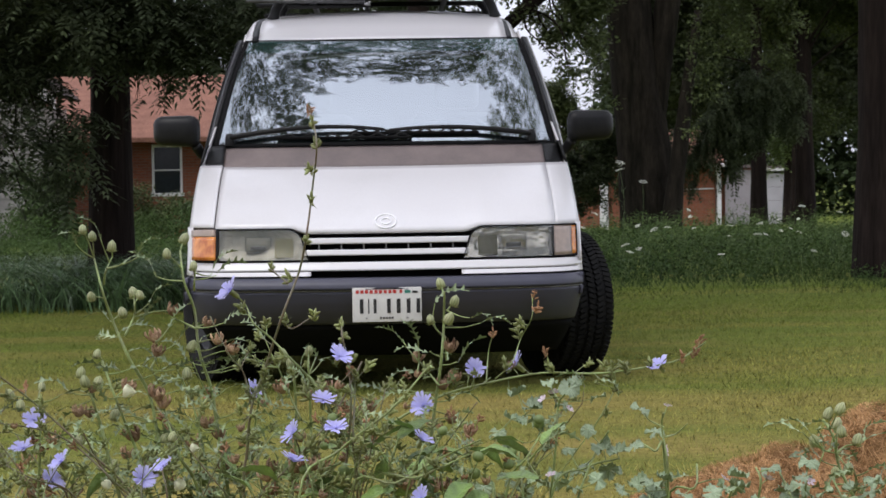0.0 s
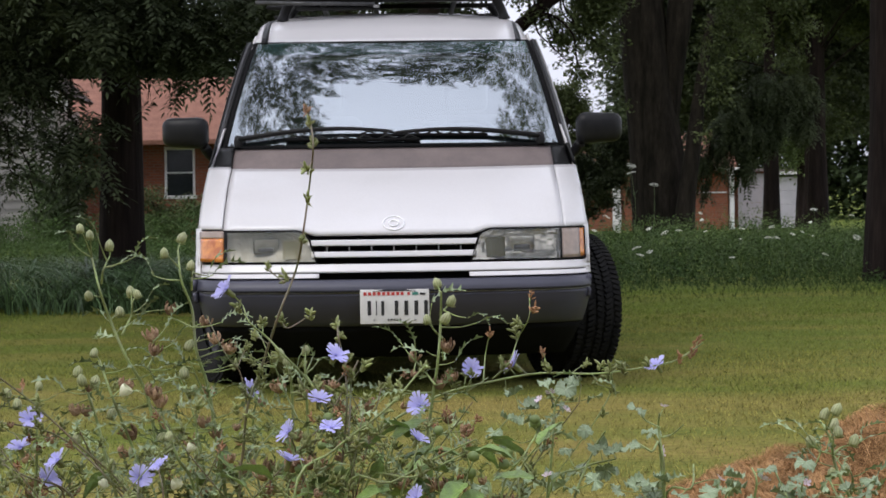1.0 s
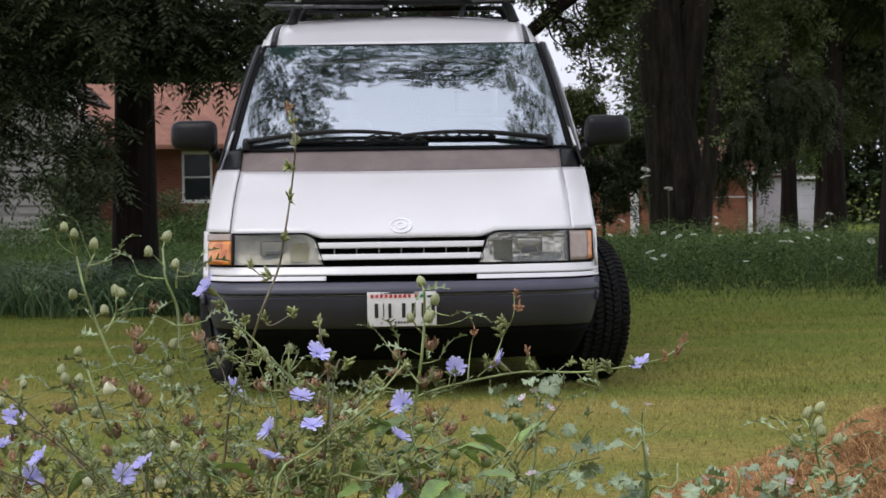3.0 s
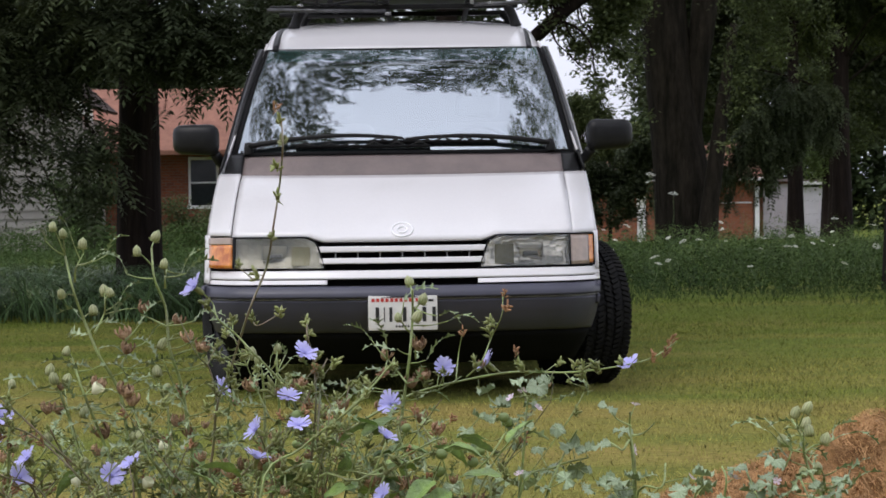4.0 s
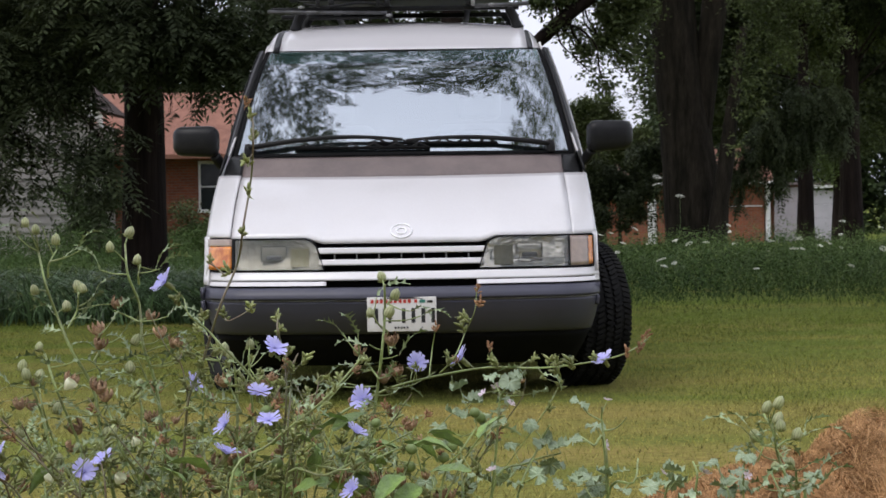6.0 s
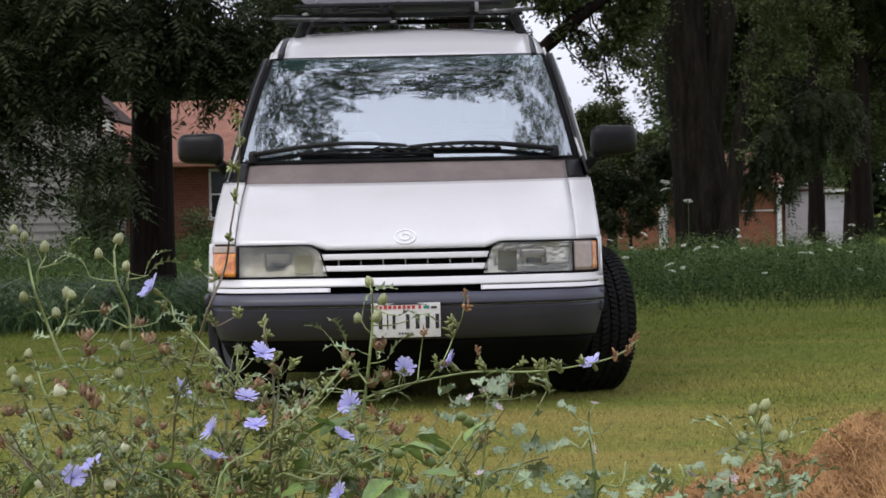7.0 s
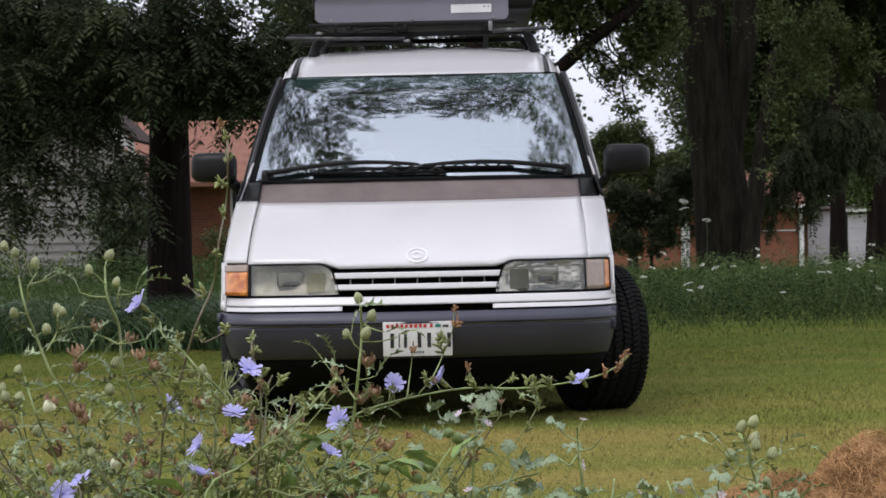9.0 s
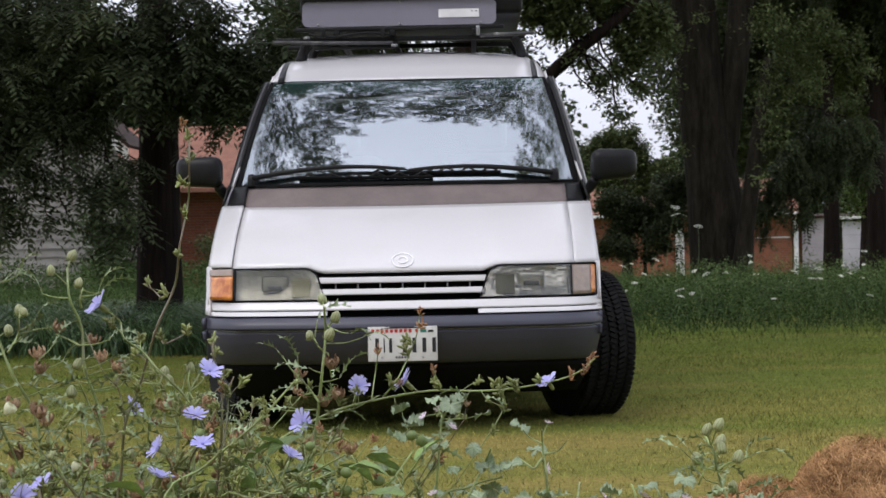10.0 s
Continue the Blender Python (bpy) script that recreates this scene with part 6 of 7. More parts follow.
def plant(name, label, category, y, stems, organs, r, material):
    """A weed: branching stems from the ground, with flowers, buds, pods and leaves held out on stalks."""
    global plant_seed
    plant_seed += 1
    g = random.Random(plant_seed)
    r *= 1.02 if name == "bladder_weed" else 0.84
    if name == "chicory_plant" and plant_seed % 5 in (1, 3):
        material = DARKSTEM
    root = Vector((stems[0][0][0], 0, 0))
    ob = thing(name, label, category, (0.203 + GROWN * (root.x - 0.203), -8.817 + GROWN * (y + 8.817), 0), "wild plants before the van")
    bm = bmesh.new()
    lines = []
    for i, s in enumerate(stems):
        pts = [Vector((p[0] - root.x, p[1] + 0.02 * math.sin(3 * k + i * 2), p[2])) for k, p in enumerate(s)]
        if name == "bladder_weed":
            pts = [p.lerp(pts[0].lerp(pts[-1], k / max(1, len(pts) - 1)), 0.4) if 0 < k < len(pts) - 1 else p for k, p in enumerate(pts)]
        if pts[0].z < 0.6:
            pts = [Vector((pts[0].x * 0.4 + g.uniform(-0.03, 0.03), g.uniform(-0.03, 0.03), 0.16)), Vector((pts[0].x * 0.8, 0, 0.33))] + pts
        line = bend(pts, 5)
        lines.append(line)
        n = len(line)
        long = (pts[-1] - pts[0]).length > 0.25
        r0 = r * (1.35 if long else 0.7)
        tube(bm, line, [r0 * (1 - 0.55 * k / n) for k in range(n)], 7)
    spots = [p for line in lines for p in line]
    for kind, places in organs.items():
        for p in places:
            if kind == "mleaf" and g.random() < 0.28:
                continue
            q = Vector((p[0] - root.x, p[1] + g.uniform(-0.03, 0.03), p[2]))
            near = min(spots, key=lambda s: (s - q).length + (0.6 * max(0, s.z - q.z + 0.004)))
            out = q - near
            gap = out.length
            if gap > 0.006:
                mid = near.lerp(q, 0.55) + Vector((0, 0, -0.05 * gap if kind in ("dleaf", "mleaf", "oleaf") else 0.05 * gap))
                tube(bm, bend([near, mid, q], 4), [r * 0.45] * 4 + [r * 0.32] * 5, 5)
            me = g.choice(ORGANS[kind])
            sc = g.uniform(0.85, 1.15) * {"bud": 0.80, "dry": 0.85, "pod": 0.63, "podb": 0.84, "mleaf": 0.48, "dleaf": 0.90, "oleaf": 0.82, "gbud": 0.85, "cream": 0.65, "pink": 0.75}.get(kind, 1.0)
            if kind in ("dleaf", "oleaf", "mleaf"):
                yaw = math.degrees(math.atan2(out.y * 0.4, out.x)) + g.uniform(-40, 40) if gap > 0.01 else g.uniform(0, 360)
                if kind == "mleaf":
                    rot = pose(*q, g.uniform(-12, 48), g.uniform(-35, 35), 0) @ pose(0, 0, 0, 0, 0, g.uniform(-180, 180))
                else:
                    rot = pose(*q, g.uniform(-50, 50), g.uniform(-40, 25), yaw)
            elif kind == "flower":
                rot = pose(*q, 0, 0, g.uniform(-95, 95)) @ pose(0, 0, 0, g.uniform(18, 62), 0, 0)
                sc = g.uniform(0.82, 1.05)
            elif kind in ("pod", "podb", "gbud"):
                rot = pose(*q, g.uniform(-25, 25), g.uniform(-25, 25), g.uniform(0, 360))
            else:
                d = out if gap > 0.006 else Vector((g.uniform(-0.5, 0.5), -0.3, 1))
                rot = Matrix.Translation(q) @ (d.normalized() * 0.6 + Vector((0, 0, 0.6))).to_track_quat("Z", "Y").to_matrix().to_4x4()
            o = shared(NAMES[kind], me, GROW @ rot @ Matrix.Scale(sc, 4), ob)
            if kind == "flower":
                shared("calyx", CALYX, Matrix.Identity(4), o)
            elif kind == "pod":
                shared("bract", BRACT, Matrix.Identity(4), o)
            elif kind == "gbud" and g.random() < 0.6:
                shared("tuft", TUFT, Matrix.Identity(4), o)
    # small leaves and buds along the lower stems
    low = [p for p in spots if 0.46 < p.z < (0.60 if name == "mallow_plant" else 0.70)]
    filler = "dleaf" if name == "bladder_weed" else "mleaf" if name == "mallow_plant" else "oleaf" if name == "leafy_weed" else "bud"
    for k in range(min(len(low), 7 if name == "mallow_plant" else 18)):
        p = g.choice(low) + Vector((g.uniform(-0.025, 0.025), g.uniform(-0.05, 0.05), g.uniform(-0.02, 0.02)))
        near = min(spots, key=lambda s: (s - p).length)
        tube(bm, [near, p], r * 0.4, 4)
        kind = filler if g.random() < 0.7 else g.choice(["dleaf", "bud", "dleaf", "podb"])
        shared(NAMES[kind], g.choice(ORGANS[kind]), GROW @ pose(*p, g.uniform(-40, 60), g.uniform(-40, 40), g.uniform(0, 360)) @ Matrix.Scale(g.uniform(0.5, 0.85) * (0.7 if kind in ("mleaf", "podb") else 1.0), 4), ob)
    bmesh.ops.transform(bm, matrix=GROW, verts=bm.verts)
    part("stem", bm, material, ob)
    return ob


plant("chicory_plant", "tall wiry chicory with spent brown buds up its stem", "flower", -6.51, [
    [(-0.084, 0.000, 0.563), (-0.079, 0.000, 0.617), (-0.072, 0.000, 0.670), (-0.056, 0.000, 0.715), (-0.033, 0.000, 0.779), (-0.015, 0.000, 0.826), (-0.004, 0.000, 0.872), (0.002, 0.000, 0.924), (0.009, 0.000, 0.968), (0.004, 0.000, 0.999), (0.001, 0.000, 1.018)],
    [(-0.033, 0.000, 0.764), (-0.022, 0.000, 0.761), (-0.004, 0.000, 0.770), (0.001, 0.000, 0.773)],
    [(-0.027, 0.000, 0.813), (-0.040, 0.000, 0.821), (-0.048, 0.000, 0.829)],
    [(-0.072, 0.000, 0.670), (-0.082, 0.000, 0.709), (-0.095, 0.000, 0.729), (-0.120, 0.000, 0.775)]],
    {"bud": [(0.003, 0.00, 0.996), (0.008, 0.00, 0.972), (0.002, 0.00, 0.942), (0.001, 0.00, 0.907), (-0.004, 0.00, 0.862), (-0.027, 0.00, 0.817), (-0.048, 0.00, 0.829), (-0.032, 0.00, 0.766), (0.002, 0.00, 0.775), (-0.043, 0.00, 0.722), (-0.056, 0.00, 0.709), (-0.065, 0.00, 0.748), (-0.075, 0.00, 0.735), (-0.089, 0.00, 0.713)],
     "dry": [(0.000, 0.00, 1.012)],
     "flower": [(-0.078, 0.09, 0.679)]}, 0.0017, STEM)
plant("chicory_plant", "wiry chicory with one open blue flower", "flower", -6.53, [
    [(0.053, 0.000, 0.564), (0.036, 0.000, 0.631), (0.023, 0.000, 0.660), (0.000, 0.000, 0.697), (-0.028, 0.000, 0.731), (-0.049, 0.000, 0.750), (-0.066, 0.000, 0.769), (-0.076, 0.000, 0.786), (-0.082, 0.000, 0.799)],
    [(0.023, 0.000, 0.660), (0.013, 0.000, 0.669)],
    [(0.041, 0.000, 0.617), (0.029, 0.000, 0.634)]],
    {"flower": [(-0.090, 0.00, 0.806), (0.012, 0.00, 0.678), (0.028, -0.06, 0.652)],
     "bud": [(-0.078, 0.00, 0.786), (-0.054, 0.00, 0.765), (-0.035, 0.00, 0.730), (-0.064, 0.00, 0.724), (-0.022, 0.00, 0.710), (0.019, 0.00, 0.664), (-0.009, 0.00, 0.690)]}, 0.0017, STEM)
plant("chicory_plant", "upright chicory with blue flowers and clustered buds", "flower", -6.55, [
    [(0.035, 0.000, 0.567), (0.039, 0.000, 0.620), (0.044, 0.000, 0.672), (0.042, 0.000, 0.717), (0.036, 0.000, 0.750), (0.034, 0.000, 0.763)],
    [(0.049, 0.000, 0.567), (0.046, 0.000, 0.633), (0.048, 0.000, 0.691), (0.045, 0.000, 0.714)],
    [(-0.007, 0.000, 0.568), (0.003, 0.000, 0.621), (0.017, 0.000, 0.647), (0.057, 0.000, 0.723)],
    [(-0.024, 0.000, 0.568), (-0.016, 0.000, 0.615), (-0.019, 0.000, 0.637)]],
    {"flower": [(0.032, 0.00, 0.730), (-0.019, -0.05, 0.649), (-0.020, -0.02, 0.616)],
     "bud": [(0.033, 0.00, 0.763), (0.036, 0.00, 0.750), (0.045, 0.00, 0.724), (0.050, 0.00, 0.707), (0.042, 0.00, 0.691), (0.036, 0.00, 0.672), (0.050, 0.00, 0.659), (0.029, 0.00, 0.627), (0.003, 0.00, 0.621), (0.063, 0.00, 0.714), (-0.005, 0.00, 0.686)],
     "dry": [(0.043, 0.00, 0.711), (0.004, 0.00, 0.660)]}, 0.0017, STEM)
plant("chicory_plant", "chicory with a long arching branch and brown dry tips", "flower", -6.40, [
    [(-0.015, 0.000, 0.545), (0.030, 0.000, 0.590), (0.086, 0.000, 0.633), (0.148, 0.000, 0.665), (0.204, 0.000, 0.682), (0.273, 0.000, 0.691), (0.335, 0.000, 0.692), (0.383, 0.000, 0.693), (0.431, 0.000, 0.705), (0.459, 0.000, 0.714), (0.470, 0.000, 0.728)],
    [(0.217, 0.000, 0.685), (0.235, 0.000, 0.707), (0.249, 0.000, 0.735), (0.260, 0.000, 0.762), (0.263, 0.000, 0.788)],
    [(0.204, 0.000, 0.682), (0.208, 0.000, 0.715), (0.213, 0.000, 0.743)],
    [(0.121, 0.000, 0.654), (0.155, 0.000, 0.643), (0.189, 0.000, 0.627)],
    [(0.148, 0.000, 0.665), (0.183, 0.000, 0.674), (0.211, 0.000, 0.686)],
    [(0.359, 0.000, 0.693), (0.362, 0.000, 0.671), (0.341, 0.000, 0.636), (0.313, 0.000, 0.595), (0.270, 0.000, 0.539)]],
    {"dry": [(0.264, 0.00, 0.788), (0.266, 0.00, 0.772), (0.470, 0.00, 0.728), (0.458, 0.00, 0.714), (0.442, 0.00, 0.709), (0.465, 0.00, 0.723), (0.213, 0.00, 0.742), (0.278, 0.00, 0.717)],
     "bud": [(0.249, 0.00, 0.752), (0.246, 0.00, 0.738), (0.228, 0.00, 0.702), (0.280, 0.00, 0.700), (0.285, 0.00, 0.696), (0.331, 0.00, 0.700), (0.359, 0.00, 0.695), (0.376, 0.00, 0.694), (0.404, 0.00, 0.701), (0.362, 0.00, 0.671), (0.357, 0.00, 0.684), (0.348, 0.00, 0.643)],
     "flower": [(0.189, 0.00, 0.700), (0.244, 0.00, 0.700), (0.128, -0.10, 0.662), (0.416, 0.00, 0.699)]}, 0.0017, STEM)
plant("chicory_plant", "chicory with large blue flowers low in the weeds", "flower", -6.62, [
    [(0.092, 0.000, 0.503), (0.106, 0.000, 0.584), (0.122, 0.000, 0.628), (0.124, 0.000, 0.634)],
    [(0.043, 0.000, 0.578), (0.094, 0.000, 0.597), (0.144, 0.000, 0.618), (0.188, 0.000, 0.643)],
    [(-0.013, 0.000, 0.579), (0.032, 0.000, 0.630), (0.089, 0.000, 0.676), (0.130, 0.000, 0.719), (0.136, 0.000, 0.722)],
    [(0.117, 0.000, 0.502), (0.121, 0.000, 0.565), (0.122, 0.000, 0.578)],
    [(0.062, 0.000, 0.578), (0.119, 0.000, 0.603), (0.176, 0.000, 0.622)]],
    {"flower": [(0.124, 0.00, 0.637), (0.122, 0.00, 0.578)],
     "bud": [(0.133, 0.00, 0.719), (0.095, 0.00, 0.682), (0.089, 0.00, 0.669), (0.070, 0.00, 0.654), (0.138, 0.00, 0.615), (0.088, 0.00, 0.604)],
     "dry": [(0.179, 0.00, 0.646), (0.157, 0.00, 0.668)]}, 0.0017, STEM)
plant("chicory_plant", "sprawling chicory stems leaning across with blue flowers", "flower", -6.48, [
    [(-0.175, 0.000, 0.481), (-0.220, 0.000, 0.569), (-0.272, 0.000, 0.623), (-0.330, 0.000, 0.674), (-0.376, 0.000, 0.715)],
    [(-0.156, 0.000, 0.481), (-0.233, 0.000, 0.582), (-0.305, 0.000, 0.634), (-0.380, 0.000, 0.657)],
    [(-0.242, 0.000, 0.482), (-0.287, 0.000, 0.563), (-0.332, 0.000, 0.588), (-0.385, 0.000, 0.612)],
    [(-0.201, 0.000, 0.515), (-0.253, 0.000, 0.596), (-0.272, 0.000, 0.643)],
    [(-0.293, 0.000, 0.550), (-0.314, 0.000, 0.577)],
    [(-0.174, 0.000, 0.548), (-0.182, 0.000, 0.591)],
    [(-0.204, 0.000, 0.548), (-0.207, 0.000, 0.577)]],
    {"flower": [(-0.330, 0.00, 0.654), (-0.346, 0.00, 0.618), (-0.314, 0.00, 0.579), (-0.294, 0.00, 0.608), (-0.207, 0.00, 0.579), (-0.182, 0.00, 0.593)],
     "bud": [(-0.317, 0.00, 0.665), (-0.321, 0.00, 0.674), (-0.357, 0.00, 0.685), (-0.272, 0.00, 0.640), (-0.305, 0.00, 0.624), (-0.253, 0.00, 0.596), (-0.233, 0.00, 0.576), (-0.331, 0.00, 0.637), (-0.352, 0.00, 0.578)],
     "dry": [(-0.322, 0.00, 0.622), (-0.331, 0.00, 0.631), (-0.285, 0.00, 0.623), (-0.343, 0.00, 0.691), (-0.313, 0.00, 0.571)]}, 0.0017, STEM)
plant("chicory_plant", "thin chicory stems among the weeds", "flower", -6.30, [
    [(-0.155, 0.000, 0.446), (-0.146, 0.000, 0.547), (-0.158, 0.000, 0.634), (-0.172, 0.000, 0.670), (-0.180, 0.000, 0.695)],
    [(-0.069, 0.000, 0.445), (-0.074, 0.000, 0.531), (-0.087, 0.000, 0.604), (-0.072, 0.000, 0.668), (-0.036, 0.000, 0.685), (-0.018, 0.000, 0.703)],
    [(0.089, 0.000, 0.442), (0.083, 0.000, 0.529), (0.095, 0.000, 0.600), (0.121, 0.000, 0.632)],
    [(0.204, 0.000, 0.440), (0.198, 0.000, 0.512), (0.184, 0.000, 0.584), (0.163, 0.000, 0.613)],
    [(-0.241, 0.000, 0.448), (-0.232, 0.000, 0.520), (-0.273, 0.000, 0.585), (-0.283, 0.000, 0.650), (-0.293, 0.000, 0.672)]],
    {"bud": [(-0.151, 0.00, 0.630), (-0.161, 0.00, 0.662), (-0.072, 0.00, 0.668), (-0.084, 0.00, 0.611), (0.095, 0.00, 0.600), (0.184, 0.00, 0.584), (0.124, 0.00, 0.632), (-0.273, 0.00, 0.585), (-0.232, 0.00, 0.534)],
     "dry": [(-0.143, 0.00, 0.662), (-0.194, 0.00, 0.620), (-0.102, 0.00, 0.597), (-0.024, 0.00, 0.552), (0.033, 0.00, 0.544), (0.134, 0.00, 0.549), (0.090, 0.00, 0.528), (0.199, 0.00, 0.627)]}, 0.0017, STEM)
plant("bladder_weed", "bladder weed with pale green striped seed pods", "weed", -6.39, [
    [(-0.166, 0.000, 0.464), (-0.185, 0.000, 0.561), (-0.195, 0.000, 0.645), (-0.204, 0.000, 0.704), (-0.232, 0.000, 0.747), (-0.256, 0.000, 0.784), (-0.261, 0.000, 0.808), (-0.272, 0.000, 0.840)],
    [(-0.261, 0.000, 0.808), (-0.255, 0.000, 0.825), (-0.250, 0.000, 0.842)],
    [(-0.232, 0.000, 0.747), (-0.222, 0.000, 0.769), (-0.219, 0.000, 0.787)],
    [(-0.204, 0.000, 0.704), (-0.192, 0.000, 0.724), (-0.195, 0.000, 0.738)]],
    {"pod": [(-0.279, 0.00, 0.876), (-0.249, 0.00, 0.854), (-0.273, 0.00, 0.794), (-0.226, 0.00, 0.796), (-0.214, 0.00, 0.795), (-0.240, 0.00, 0.772), (-0.271, 0.00, 0.867), (-0.248, 0.00, 0.649)],
     "podb": [(-0.198, 0.00, 0.743), (-0.193, 0.00, 0.727), (-0.178, 0.00, 0.774), (-0.197, 0.00, 0.679), (-0.225, 0.00, 0.624)],
     "dleaf": [(-0.288, 0.00, 0.859), (-0.261, 0.00, 0.866), (-0.231, 0.00, 0.835), (-0.213, 0.00, 0.842), (-0.256, 0.00, 0.763), (-0.250, 0.00, 0.742), (-0.208, 0.00, 0.783), (-0.215, 0.00, 0.766), (-0.181, 0.00, 0.755), (-0.174, 0.00, 0.734), (-0.229, 0.00, 0.728), (-0.239, 0.00, 0.752), (-0.192, 0.00, 0.703), (-0.175, 0.00, 0.703), (-0.217, 0.00, 0.673), (-0.169, 0.00, 0.679), (-0.190, 0.00, 0.651), (-0.162, 0.00, 0.658), (-0.204, 0.00, 0.624), (-0.224, 0.00, 0.645)]}, 0.0021, STEM)
plant("bladder_weed", "bladder weed with pods ripening to brown", "weed", -6.37, [
    [(-0.106, 0.000, 0.459), (-0.114, 0.000, 0.571), (-0.123, 0.000, 0.641), (-0.134, 0.000, 0.711), (-0.149, 0.000, 0.753), (-0.153, 0.000, 0.798), (-0.165, 0.000, 0.823), (-0.169, 0.000, 0.847)],
    [(-0.153, 0.000, 0.798), (-0.149, 0.000, 0.809), (-0.151, 0.000, 0.822)],
    [(-0.149, 0.000, 0.753), (-0.169, 0.000, 0.760), (-0.179, 0.000, 0.767)],
    [(-0.123, 0.000, 0.641), (-0.143, 0.000, 0.676), (-0.153, 0.000, 0.711)]],
    {"pod": [(-0.181, 0.00, 0.844), (-0.165, 0.00, 0.861), (-0.151, 0.00, 0.828), (-0.156, 0.00, 0.729), (-0.160, 0.00, 0.697), (-0.150, 0.00, 0.676)],
     "podb": [(-0.135, 0.00, 0.758), (-0.136, 0.00, 0.669), (-0.121, 0.00, 0.739), (-0.140, 0.00, 0.634), (-0.107, 0.00, 0.724)],
     "dleaf": [(-0.199, 0.00, 0.816), (-0.133, 0.00, 0.815), (-0.123, 0.00, 0.817), (-0.145, 0.00, 0.739), (-0.163, 0.00, 0.711), (-0.177, 0.00, 0.708), (-0.121, 0.00, 0.732), (-0.114, 0.00, 0.759), (-0.132, 0.00, 0.711), (-0.101, 0.00, 0.703), (-0.157, 0.00, 0.676), (-0.094, 0.00, 0.710), (-0.115, 0.00, 0.676), (-0.151, 0.00, 0.628), (-0.102, 0.00, 0.648), (-0.131, 0.00, 0.606), (-0.095, 0.00, 0.634), (-0.145, 0.00, 0.579)]}, 0.0021, STEM)
plant("bladder_weed", "low bladder weed with a cream flower", "weed", -6.42, [
    [(-0.231, 0.000, 0.471), (-0.239, 0.000, 0.567), (-0.254, 0.000, 0.629), (-0.264, 0.000, 0.663), (-0.270, 0.000, 0.684), (-0.280, 0.000, 0.699)],
    [(-0.183, 0.000, 0.470), (-0.201, 0.000, 0.566), (-0.221, 0.000, 0.614), (-0.243, 0.000, 0.686), (-0.261, 0.000, 0.717)],
    [(-0.346, 0.000, 0.473), (-0.337, 0.000, 0.569), (-0.329, 0.000, 0.637), (-0.336, 0.000, 0.678)],
    [(-0.270, 0.000, 0.684), (-0.265, 0.000, 0.690)],
    [(-0.147, 0.000, 0.538), (-0.167, 0.000, 0.607), (-0.186, 0.000, 0.651)]],
    {"pod": [(-0.264, 0.00, 0.726), (-0.283, 0.00, 0.704), (-0.263, 0.00, 0.692), (-0.336, 0.00, 0.685), (-0.277, 0.00, 0.694), (-0.369, 0.00, 0.678), (-0.282, 0.00, 0.626), (-0.352, 0.00, 0.668), (-0.187, 0.00, 0.621), (-0.224, 0.00, 0.601), (-0.173, 0.00, 0.627)],
     "podb": [(-0.284, 0.00, 0.659), (-0.278, 0.00, 0.653), (-0.230, 0.00, 0.683), (-0.192, 0.00, 0.675), (-0.186, 0.00, 0.665)],
     "cream": [(-0.232, 0.00, 0.675), (-0.153, 0.00, 0.606), (-0.169, 0.00, 0.564), (-0.256, 0.00, 0.560)],
     "dleaf": [(-0.315, 0.00, 0.674), (-0.297, 0.00, 0.681), (-0.253, 0.00, 0.704), (-0.226, 0.00, 0.707), (-0.247, 0.00, 0.676), (-0.167, 0.00, 0.607), (-0.187, 0.00, 0.614), (-0.208, 0.00, 0.594), (-0.302, 0.00, 0.623), (-0.349, 0.00, 0.664), (-0.363, 0.00, 0.637), (-0.147, 0.00, 0.572), (-0.234, 0.00, 0.628), (-0.275, 0.00, 0.609), (-0.221, 0.00, 0.587), (-0.316, 0.00, 0.589)]}, 0.0021, STEM)
plant("bladder_weed", "bladder weed with green pods among blue flowers", "weed", -6.43, [
    [(-0.046, 0.000, 0.469), (-0.031, 0.000, 0.565), (-0.019, 0.000, 0.646), (-0.022, 0.000, 0.680), (-0.027, 0.000, 0.701)],
    [(-0.005, 0.000, 0.468), (-0.006, 0.000, 0.564), (-0.009, 0.000, 0.646), (-0.009, 0.000, 0.714)],
    [(-0.019, 0.000, 0.646), (-0.035, 0.000, 0.674), (-0.045, 0.000, 0.708)]],
    {"pod": [(-0.009, 0.00, 0.726), (-0.030, 0.00, 0.714), (-0.041, 0.00, 0.720), (0.006, 0.00, 0.692)],
     "dleaf": [(-0.061, 0.00, 0.742), (-0.075, 0.00, 0.725), (-0.082, 0.00, 0.715), (-0.021, 0.00, 0.701), (0.006, 0.00, 0.714), (-0.039, 0.00, 0.681), (-0.049, 0.00, 0.660), (-0.001, 0.00, 0.680), (-0.056, 0.00, 0.633), (-0.016, 0.00, 0.632), (-0.030, 0.00, 0.605)],
     "podb": [(-0.043, 0.00, 0.681), (0.009, 0.00, 0.680)]}, 0.0021, STEM)
